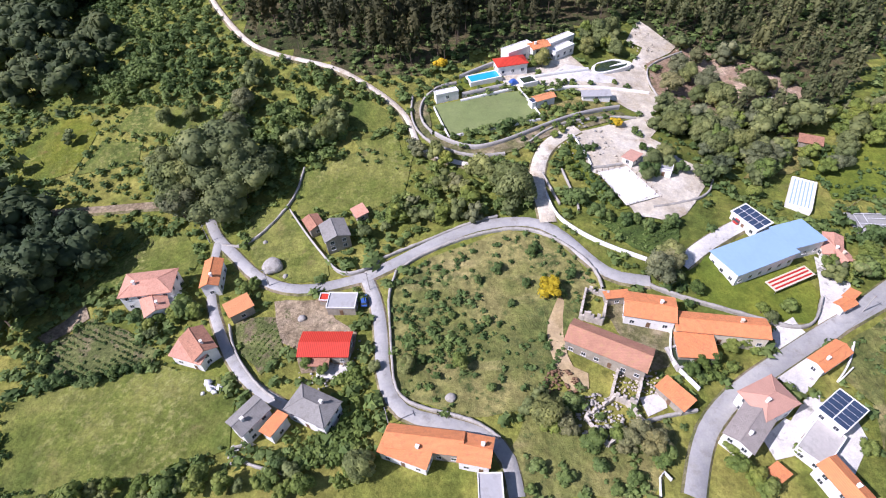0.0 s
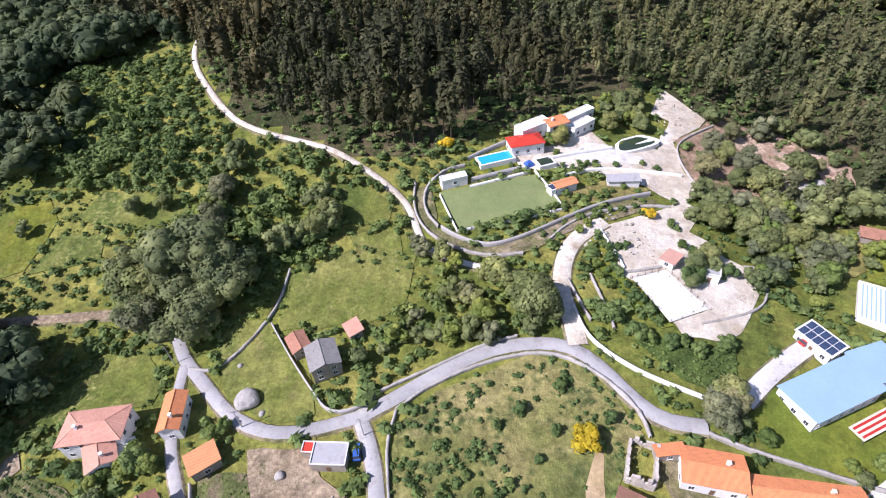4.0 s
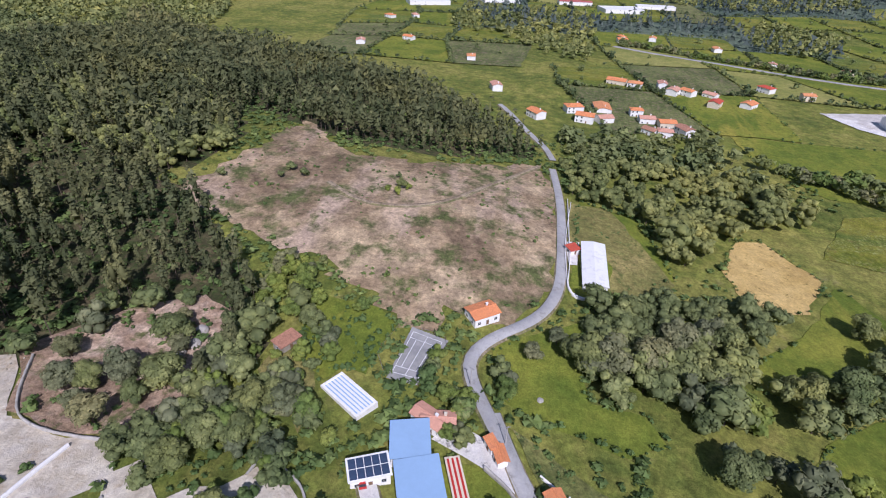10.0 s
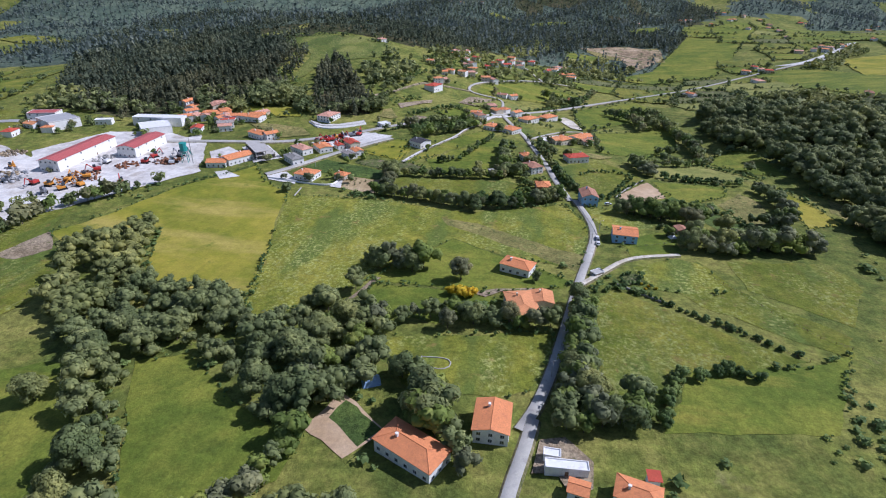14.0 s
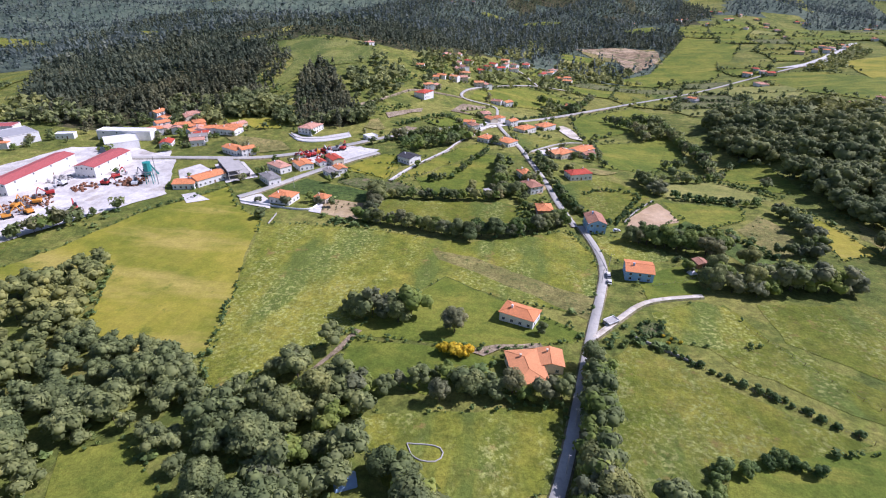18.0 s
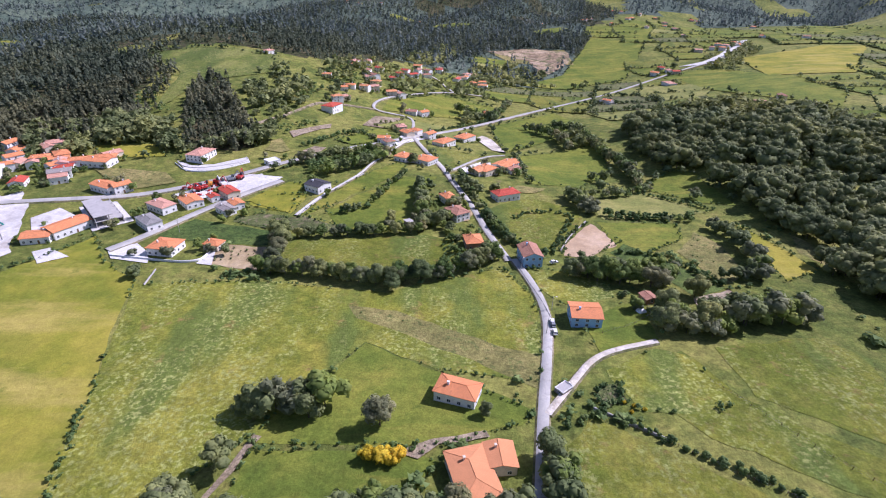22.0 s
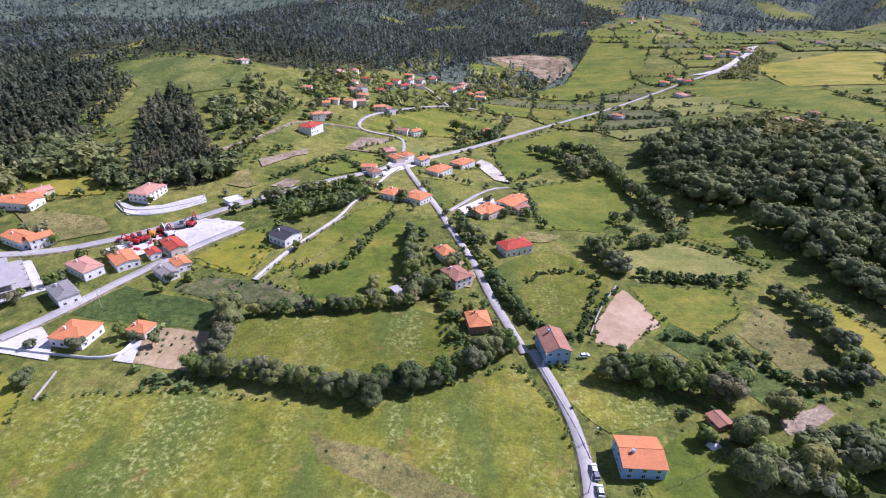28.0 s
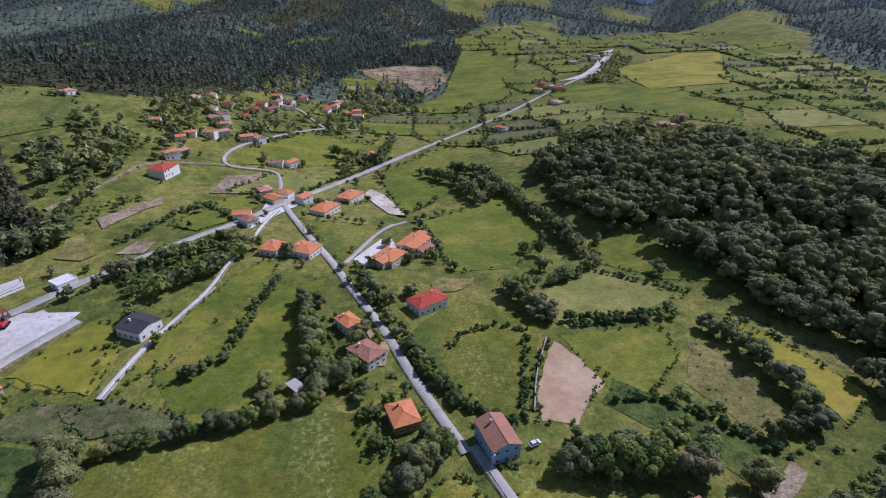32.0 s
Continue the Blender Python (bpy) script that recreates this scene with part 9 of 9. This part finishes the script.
wood("bush", 5, [(-104.1, 417.6), (-92.2, 453.9), (-53.6, 472.2), (-44.4, 443.9), (-68.9, 411.1), (-93.5, 403.1)])
hedge(3.0, 2.6, [(142.6, 395.5), (154.6, 381.4), (166.9, 368.1), (175.7, 356.3)])
hedge(3.0, 2.4, [(97.1, 292), (110.4, 290), (124.5, 276.5), (134.3, 256.7)])
hedge(1.8, 2.6, [(27, 347), (29.2, 332.9), (34, 317.7), (38.7, 305.5), (46.2, 297.6), (55, 292.3)])
hedge(3.6, 8.5, [(-92, 268), (-70, 265), (-50, 262), (-32, 257), (-19, 258), (-5, 261), (2, 263), (14, 272), (30, 283)])
hedge(4, 9.5, [(-91, 307), (-86, 293), (-85, 278)])
hedge(4.2, 6, [(-78, 307), (-65, 309), (-50, 310), (-33, 312), (-11, 316)])
hedge(5, 5, [(-59.3, 339.5), (-47.1, 350.5), (-38.4, 374.5), (-28.3, 403.1)])
hedge(6.9, 9.8, [(-105.4, 425.1), (-80, 440.9), (-60.6, 460.1), (-43.2, 444.4), (-61.3, 418.1), (-86.3, 405.2)])
hedge(5.8, 8.4, [(-15.4, 382.4), (-12.3, 351.9), (-8.4, 325.8), (2.3, 326.3), (8.1, 347.6)])
hedge(4.6, 9.5, [(66, 266), (78, 262), (92, 257), (104, 254), (112, 262)])
hedge(4.6, 10, [(72, 271), (84, 268), (98, 265), (108, 270)])
hedge(4.4, 9.5, [(117, 608), (137, 586), (141, 539), (143, 495), (148, 468), (149, 442), (146, 416)])
hedge(4.4, 7, [(151, 405), (130, 391), (112, 386)])
hedge(5, 9, [(98, 384), (88, 383), (91, 364), (95, 350)])
hedge(5, 4, [(105.1, 342.2), (128.1, 342.5), (157.8, 344.8)])
hedge(4.6, 8.5, [(162, 325), (165, 307), (164, 291), (163, 277), (157, 261)])
hedge(6.9, 8.4, [(138.2, 262.9), (148.5, 259.7), (166.4, 276.2), (164.8, 283.6)])
hedge(6.9, 9.8, [(99.3, 225.8), (107.2, 221.5), (121.6, 228.1), (144.2, 232.7)])
hedge(5, 5, [(28, 343.5), (33.6, 317.8), (39.5, 304.1)])
hedge(5, 4, [(12.9, 418.2), (24.2, 373.5), (18.5, 386.6)])
hedge(8, 9.8, [(14.3, 672.1), (54.6, 647), (80.2, 719.9)])
hedge(8, 9.8, [(89.4, 609), (113.1, 567.2), (116.6, 518.9)])
hedge(6.9, 8.4, [(-45.7, 122.3), (-33.4, 124), (-18.3, 133), (-3, 128.5), (7.1, 130.1), (23.2, 129.4)])
hedge(6.9, 11.2, [(-62.7, 168.3), (-45.2, 170.9), (-35.3, 172.4)])
hedge(6.9, 9.8, [(35.8, 141.7), (35.8, 116.6), (32.5, 96.1), (34.6, 82.1), (27.4, 90.9)])
hedge(5, 4, [(57, 83.9), (66.9, 106.5), (84, 114.4), (94.4, 111.5)])
hedge(6.9, 11.2, [(94.7, 217.4), (111.8, 214.7), (138.2, 225.5), (157.2, 223.1)])
hedge(6.9, 9.8, [(-305.3, 98.7), (-302.6, 132.7), (-272, 149.6), (-274.4, 199.2), (-249.4, 228.9)])
hedge(6.9, 8.4, [(-325.4, 76.3), (-309.3, 109.5), (-276.7, 129.3)])
hedge(6.9, 9.8, [(-73.6, 22.9), (-57.1, 36.4), (-50.8, 57.3), (-59.3, 83.1), (-48.3, 104.7), (-49.7, 125.8)])
hedge(8, 11.2, [(-98, -14.3), (-85.3, -6.8), (-90.3, 8.9), (-102, 3.8)])
hedge(6.9, 9.8, [(-75.2, -2), (-69.6, 10.2), (-61.1, 25.4), (-44.9, 32.5), (-34.3, 34.6)])
hedge(6.9, 9.8, [(29.4, 85.9), (32.9, 111.3), (35.1, 143.6), (27.9, 75.2), (44.3, 80.5), (53.5, 93.8)])
hedge(6.9, 11.2, [(-9.6, 79.2), (-8.6, 59.2), (-20.4, 91.2), (-1.3, 56.9)])
hedge(2.2, 2.0, [(42.7, 163), (53, 169), (70.8, 158), (95.8, 141), (113.8, 128)])
hedge(7, 8, [(131.7, -148.9), (126.6, -159), (126.4, -173.1)])
hedge(7, 8, [(106, -133.3), (98.2, -137.7), (90, -139.6), (97, -148.1), (91.1, -156)])
hedge(6, 7, [(63, -135), (55, -126.1), (43.3, -122.2), (30.6, -112.9), (27.5, -107.4)])
hedge(6, 6, [(64.5, -104.1), (57.1, -110.6), (45.6, -114.5), (44.1, -106.7)])
hedge(6, 6, [(77.1, -96), (68.1, -99.7), (53.5, -100.5), (42.6, -100.4)])
hedge(5, 5, [(92, -24), (85.7, -21), (97.2, -20), (110.4, -20), (130.6, -20), (142.3, -19)])
hedge(3, 2.4, [(171, -62), (160, -50), (149, -51), (134, -54)])
hedge(5, 5, [(142.5, -70.1), (134.4, -71.5), (128.3, -74), (135.7, -65.6)])
hedge(5, 4, [(18.9, -29.2), (8.3, -29), (3.7, -26.3)])
hedge(6, 7, [(31, -37.8), (29.1, -32.1), (32.8, -35)])
hedge(6, 6, [(-8.1, -47.6), (-16.5, -50.7), (-26.2, -52.4), (-18.4, -47.5)])
hedge(6, 7, [(-3.7, -77.3), (-11.4, -81.3), (-12.6, -73.5)])
hedge(6, 7, [(-52.8, -116.5), (-61.7, -128.5), (-65.9, -119.6), (-73, -113.8), (-85.9, -124.5)])
hedge(6, 6, [(-62.3, -76.2), (-73.2, -78), (-75.6, -73.9)])
hedge(5, 4, [(13.4, -103.9), (2.1, -97.5), (-9.6, -94.1), (-20.4, -94.4)])
hedge(5, 4, [(-15.1, -115.8), (-23.2, -124), (-26.3, -120.2)])
hedge(6, 7, [(-26.4, -144.5), (-40.5, -147.9), (-50.4, -138.6), (-50.8, -129.6), (-35.7, -113.1), (-44.3, -148.1)])
hedge(6, 7, [(29.7, -111.5), (33.5, -105.1), (26.9, -106.2), (31.9, -101.8)])
hedge(6, 6, [(-102.5, -154.2), (-121.1, -152.5), (-123, -141), (-104.6, -142), (-91.6, -154.5)])
hedge(6, 6, [(-65.4, -132.3), (-72.5, -127.5), (-55.7, -132.3), (-44.7, -136.3), (-57.6, -120.1)])
hedge(6, 5, [(-88.7, -86.7), (-74.7, -89.5), (-76.4, -80), (-63.4, -73.8), (-53.7, -78.6)])
hedge(6, 6, [(-87.6, -67.3), (-85.6, -65.5)])
hedge(2.6, 2, [(48.5, -138.4), (38.1, -139.9), (28.1, -142.5), (15.7, -147.5), (6.6, -150.9), (-7, -156.1)])
hedge(2.8, 1.6, [(21.8, -133.8), (14, -140.7), (4.8, -145), (-11.8, -150)])
hedge(3, 2.2, [(14, -168.2), (5.8, -167.9), (-1.9, -169.1)])
hedge(5, 5, [(-73.6, -140), (-77.8, -129.7), (-71.6, -119.8), (-58.2, -112), (-61.9, -123.9), (-57.2, -130.8)])
hedge(5, 7, [(-32.1, -149.4), (-33, -140.6), (-45.6, -145.6), (-50.4, -139.4), (-65.7, -150.7), (-66.7, -141.8), (-53, -152.8)])
hedge(5, 6, [(-22.5, -197.8), (-12.7, -193.5), (-9, -202.8), (-19, -207.6)])
hedge(2.4, 2.2, [(25, 362), (30, 349), (36, 327), (45, 302)])
hedge(2.4, 2.2, [(45, 338), (53, 348), (70, 352), (83, 344), (66, 308), (60, 291)])
hedge(3, 2.2, [(89.7, 334.4), (73.4, 314.8), (61.5, 292.4)])
hedge(4, 4.5, [(105.6, 348.8), (118.7, 346.3), (133.3, 341.7), (152.9, 337.4)])
hedge(3.5, 3, [(-15.3, 563.4), (12.3, 603.4), (72.3, 666.1)])
hedge(4, 4, [(-58.2, 506.5), (-78.5, 526.4), (-91.9, 506.2), (-113.9, 465.2)])
wood("oak", 12, [(-959, -227), (-730, -209), (-733, -147), (-640, -90), (-590, -20), (-720, -18), (-939, 2)])
wood("oak", 12, [(-1000, 270), (-908, 228), (-745, 190), (-725, 255), (-885, 364)])
wood("oak", 12, [(-1400, 60), (-1180, 40), (-1120, 300), (-1200, 520), (-1450, 500)])
hedge(6, 8, [(-730, 20), (-690, 90), (-660, 140), (-605, 222), (-572, 300), (-485, 358)])
wood("oak", 9, [(190, -270), (330, -420), (420, -600), (900, -600), (900, -250), (420, -160), (300, -190), (240, -240)])
wood("oak", 9, [(-60, -420), (-150, -600), (-300, -1000), (-800, -1000), (-900, -600), (-420, -420), (-200, -450)])
wood("euc", 8, EUC_WOODS[3])
wood("oak", 10, [(330, -190), (420, -160), (700, -200), (700, 60), (420, 20), (330, -60)])


def woodland(kind, name, label, mat, height, shape=None, steps=((0, 170, 270), (170, 300, 100), (300, 520, 40), (520, 6000, 9))):
    """Plants the points gathered for one kind of wood, lighter trees the farther they are from the flight."""
    p = np.concatenate(WOOD_PTS[kind])
    p = p[~((p[:, 0] > 420) & (p[:, 1] < 100))]
    d = np.minimum(np.hypot(p[:, 0] - 30, p[:, 1] + 40), np.hypot(p[:, 0] - 5, np.maximum(0, p[:, 1] - 160)))
    for lo, hi, det in steps:
        plant(name, label, shape or kind, p[(d >= lo) & (d < hi)], mat, height, det)


# Split by place: east gets the shade-darkened leaves, west the sunlit ones.
eu = np.concatenate(WOOD_PTS["euc"])
eb_ = eu[:, 0] + 34 * np.sin(eu[:, 1] / 37) + 22 * np.sin(eu[:, 0] / 13 + eu[:, 1] / 19) + rng.normal(size=len(eu)) * 14 > 10
WOOD_PTS["euc"], WOOD_PTS["euc_sunlit"] = [eu[eb_]], [eu[~eb_]]
# Southeastern broadleaf trees move to the shade-darkened leaves.
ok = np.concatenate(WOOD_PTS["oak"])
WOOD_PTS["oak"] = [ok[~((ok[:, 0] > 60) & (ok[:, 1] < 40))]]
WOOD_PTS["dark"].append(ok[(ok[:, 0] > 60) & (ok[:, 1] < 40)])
woodland("euc_sunlit", "eucalyptus_wood", "young olive-green eucalyptus wood, leaves coloured lighter for a sunlit slope", "leaf_euc_sunlit", 17.0, "euc", ((0, 115, 150), (115, 190, 76), (190, 320, 36), (320, 520, 16), (520, 6000, 9)))
woodland("euc", "eucalyptus_wood", "dense olive-brown eucalyptus wood on the hillside, leaves darkened for shade", "leaf_euc_shaded", 20.0, None, ((0, 115, 150), (115, 190, 76), (190, 320, 36), (320, 520, 16), (520, 6000, 9)))
woodland("dark", "shaded_wood", "dense green trees, leaves coloured darker for the shade of a hollow", "leaf_shaded", 14.0, "oak")
woodland("oak", "oak_wood", "dense grey-green broadleaf wood", "leaf_oak", 9.5)
woodland("high", "oak_wood", "dense tall broadleaf wood on the valley side", "leaf_wood", 14.5, "oak", ((0, 300, 190), (300, 480, 130), (480, 9000, 40)))
woodland("bush", "thicket", "dense thicket of young trees and tall bushes", "leaf_shrub", 4.2, "oak", ((0, 260, 90), (260, 9000, 22)))
woodland("tall", "oak_grove", "grove of tall old trees beside the lane", "leaf_wood", 14.0, "oak", ((0, 420, 900), (420, 9000, 40)))
woodland("pine", "pine_wood", "dark pine plantation on the hills", "leaf_pine", 11.0)
for kd, v in LOOSE.items():
    v = np.array(v)
    close = np.minimum(np.hypot(v[:, 0] - 30, v[:, 1] + 40), np.hypot(v[:, 0] - 5, np.maximum(0, v[:, 1] - 160))) < 230
    for sel, detail in ((close, 180), (~close, 70)):
        plant("hedge_trees", "rows of leafy hedge trees between the fields", "oak", v[sel][:, :2], {"oak": "leaf_oak", "grey": "leaf_grey", "bright": "leaf_bright", "shrub": "leaf_shrub"}[kd], 7.0, detail, sizes=v[sel][:, 2])

# patchwork of small fields, hedges and lone trees towards the far side of the valley
HEDGE_FAR = []


def patchwork(x0, y0, turn, nx, ny, dx, dy, seed):
    r = np.random.default_rng(seed)
    m = pose(x0, y0, 0, 0, 0, turn)
    P = [[m @ Vector((i * dx + r.uniform(-0.22, 0.22) * dx, j * dy + r.uniform(-0.22, 0.22) * dy, 0)) for j in range(ny + 1)] for i in range(nx + 1)]
    done = [(np.asarray(o), s) for s, o in FIELD_LIST]
    for i in range(nx):
        for j in range(ny):
            q = [P[i][j], P[i + 1][j], P[i + 1][j + 1], P[i][j + 1]]
            c = sum(q, Vector()) / 4
            tests = [c] + [c * 0.45 + p * 0.55 for p in q]
            if any(inside(o, np.array([p.x]), np.array([p.y]))[0] for p in tests for o, _ in done) or any(len(w) and np.hypot(w[:, 0] - c.x, w[:, 1] - c.y).min() < 22 for w in WOOD_ALL):
                continue
            kind = str(r.choice(["lawn", "lawn", "meadow_olive", "meadow_pale", "lawn", "crop", "lawn", "meadow_olive"]))
            field(kind, [(p.x * 0.97 + c.x * 0.03, p.y * 0.97 + c.y * 0.03) for p in q])
            for a, b in ((q[0], q[1]), (q[0], q[3])):
                if r.uniform() < 0.75:
                    e = along([(a.x, a.y), (b.x, b.y)], float(r.uniform(4, 9)))
                    HEDGE_FAR.append(np.c_[e + r.uniform(-1.5, 1.5, e.shape), r.uniform(1.5, 7.5, len(e)) * r.uniform(0.5, 1.1)])
            for _ in range(int(r.integers(0, 3))):
                HEDGE_FAR.append(np.array([[c.x + r.uniform(-25, 25), c.y + r.uniform(-20, 20), r.uniform(4, 8)]]))


WOOD_ALL = [np.concatenate(v) for v in WOOD_PTS.values()]
patchwork(-1250, -150, 8, 9, 8, 112, 82, 1)
patchwork(-1150, -420, 8, 6, 3, 105, 82, 4)
patchwork(-60, 560, -12, 12, 18, 70, 58, 2)
patchwork(-420, 480, 10, 6, 6, 60, 50, 3)
hf = np.concatenate(HEDGE_FAR)
hk = ~near_road(hf[:, 0], hf[:, 1], 2.0)
for cx, cy, r in KEEP_OUT:
    hk &= np.hypot(hf[:, 0] - cx, hf[:, 1] - cy) > r
plant("far_hedges", "hedges and lone trees between small fields", "oak", hf[hk][:, :2], "leaf_oak", 5.0, 14, sizes=hf[hk][:, 2])

# hedge banks along the edges of the fields
eb = []
for surface, outline in FIELD_LIST:
    if surface in ("lawn", "pasture", "crop", "meadow_yellow", "meadow_rough", "meadow_pale", "sand", "hay") and np.hypot(*(np.mean(outline, 0) - (0, 100))) < 480:
        o = np.asarray(outline + [outline[0]])
        e = along(o, 2.6 if np.hypot(*(o.mean(0) - (5, 60))) < 420 else 4.5)
        eb.append(e + rng.uniform(-1.1, 1.1, e.shape))
eb = np.concatenate(eb)
en = np.sin(eb[:, 0] / 19) + np.cos(eb[:, 1] / 23) + rng.normal(size=len(eb)) * 0.7
eb = clear(eb[en > -0.3][:, 0], eb[en > -0.3][:, 1], False, 0.5)
plant("hedge_banks", "low bramble and bracken banks edging the fields", "oak", eb, "leaf_shrub", 1.6, 18, 0.6)

fe = []
for surface, outline in FIELD_LIST:
    far_off = np.hypot(*(np.mean(outline, 0) - (0, 100)))
    if surface in ("lawn", "pasture", "crop", "meadow_yellow", "meadow_rough", "meadow_pale", "meadow_olive") and 300 < far_off < 1300:
        e = along(np.asarray(outline + [outline[0]]), 6.0)
        fe.append(e + rng.uniform(-1.6, 1.6, e.shape))
fe = np.concatenate(fe)
fe = fe[np.sin(fe[:, 0] / 29) + np.cos(fe[:, 1] / 37) + rng.normal(size=len(fe)) * 0.6 > 0.1]
fe = clear(fe[:, 0], fe[:, 1], False, 1.5)
plant("far_hedges", "hedges and lone trees between small fields", "oak", fe, "leaf_wood", 4.0, 16, 0.7)

# bracken, gorse and young growth on the rough slopes
bx, by = np.meshgrid(np.arange(-330, 330, 3.6), np.arange(-300, 330, 3.6))
bx, by = bx.ravel() + rng.uniform(-2, 2, bx.size), by.ravel() + rng.uniform(-2, 2, bx.size)
bn = np.sin(bx / 31 + 1) * np.cos(by / 27) + 0.7 * np.sin(bx / 13 + by / 17) + rng.normal(size=bx.size) * 0.55
bk = bn > np.where(by < -25, np.where(bx > 60, -1.25, -0.3), 1.3)
bp = clear(bx[bk], by[bk], True, 1.5)
plant("undergrowth", "bracken, gorse and bramble on rough ground", "oak", bp, "leaf_shrub", 3.4, 15, 0.5, flat=0.5)

# vine arbours beside the houses and rows in the vegetable plots
def in_rows(name, label, outline, row, step, turn, height, mat, detail=16, flat=0.8):
    p, a = np.asarray(outline, float), radians(turn)
    c, e = p.mean(0), np.array([math.cos(a), math.sin(a)])
    u, v = np.meshgrid(np.arange(-40, 40, step), np.arange(-40, 40, row))
    u, v = u.ravel() + rng.uniform(-0.25, 0.25, u.size) * step, v.ravel() + rng.uniform(-0.12, 0.12, u.size) * row
    x, y = c[0] + u * e[0] - v * e[1], c[1] + u * e[1] + v * e[0]
    k = inside(p, x, y) & (np.sin(x / 3.1) + np.cos(y / 2.7) + rng.normal(size=x.size) * 0.6 > -1.0)
    return plant(name, label, "oak", clear(x[k], y[k], False, 0.4), mat, height, detail, 0.3, flat=flat)


for ring in ([(81, -48), (74, -50), (72, -29), (79, -28)], [(94, -34), (80, -33), (78, -25), (92, -23)], [(-8.5, -41), (-15, -44), (-22, -47.5), (-30, -52.5), (-27, -53.5), (-17, -50), (-8, -46)], [(75, -30), (72, -29), (74, -20), (80, -20)]):
    in_rows("vine_arbour", "bright green vine canopy trained over a low arbour", ring, 1.9, 1.5, 20, 2.7, "leaf_bright", 26)
in_rows("vegetable_rows", "rows of leafy potato plants in a garden", [(166, -62), (159, -71), (146, -67), (133, -60), (133, -55), (149, -52), (161, -51)], 1.7, 0.9, 155, 0.8, "leaf_shrub")
in_rows("vegetable_rows", "rows of leafy cabbages in a garden", [(113, -68), (102, -68), (97, -56), (101, -50), (109, -57)], 1.6, 0.9, 60, 0.8, "leaf_bright")
in_rows("garden_rows", "rows of vines and fruit bushes behind houses", [(-15.6, 367.8), (-1.7, 371.4), (-0.3, 339.4), (-2.6, 322.4), (-13.3, 327.7)], 3.2, 1.5, 100, 2.4, "leaf_bright", 22)
in_rows("garden_rows", "rows of vines and fruit bushes behind houses", [(0.2, 305.8), (10.7, 316.3), (12.1, 290.4), (24.5, 284.8), (19.5, 279.2), (2.2, 285.5)], 3.4, 1.7, 60, 2.0, "leaf_shrub", 22)
in_rows("clipped_shrubs", "row of small shrubs beside the white terrace", [(1, -116), (2.4, -116.6), (-3.6, -100), (-5, -101)], 1.4, 1.5, 110, 1.1, "leaf_shrub", 20)
in_rows("vegetable_rows", "rows of bean plants below the court", [(-2, -98), (-11, -94.5), (-21, -93), (-14, -81), (-4, -86), (6, -96)], 1.8, 1.0, 30, 1.1, "leaf_shrub")
in_rows("vegetable_rows", "rows of maize seedlings beside a track", [(57.5, 182), (65.4, 183.8), (63.2, 172.4), (54.5, 173.9)], 1.5, 0.8, 70, 0.6, "leaf_shrub")

in_rows("saplings", "young saplings planted in a sandy plot", [(-117, 276), (-116, 293), (-97, 292), (-92, 277)], 4.0, 4.0, 10, 1.3, "leaf_oak", 12)

# scattered scrub within the wild meadows
for surface, outline in FIELD_LIST:
    if surface in ("meadow_wild", "burnt", "meadow_dry", "crop", "earth") and np.hypot(*(np.mean(outline, 0) - (0, 40))) < 330:
        p = np.asarray(outline)
        n = int((np.ptp(p[:, 0]) * np.ptp(p[:, 1])) / {"meadow_wild": 3.2, "burnt": 30, "meadow_dry": 30, "crop": 9, "earth": 14}[surface])
        x, y = rng.uniform(p[:, 0].min(), p[:, 0].max(), n), rng.uniform(p[:, 1].min(), p[:, 1].max(), n)
        k = inside(p, x, y) & (np.sin(x / 7) + np.cos(y / 6 + x / 13) + rng.normal(size=n) * 0.8 > 0.1)
        pts = clear(x[k], y[k], False, 0.6)
        plant("meadow_scrub", "tufts and small bushes scattered in the meadow" if surface != "crop" else "low vegetable plants in the garden", "oak", pts, "leaf_shrub", {"burnt": 1.3, "crop": 0.5, "meadow_wild": 1.4, "earth": 2.2}.get(surface, 0.8), 14, 0.7, flat=0.7)

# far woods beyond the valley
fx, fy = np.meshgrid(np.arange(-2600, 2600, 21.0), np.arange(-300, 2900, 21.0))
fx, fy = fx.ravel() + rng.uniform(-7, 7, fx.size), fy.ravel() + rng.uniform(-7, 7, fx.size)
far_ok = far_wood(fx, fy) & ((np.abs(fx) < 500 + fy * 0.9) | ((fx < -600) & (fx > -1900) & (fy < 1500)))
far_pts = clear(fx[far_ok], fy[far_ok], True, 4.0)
plant("far_woodland", "wooded hills far across the valley, leaf colour tinted with blue haze", "pine", far_pts, "leaf_far_haze", 17.0, 9)
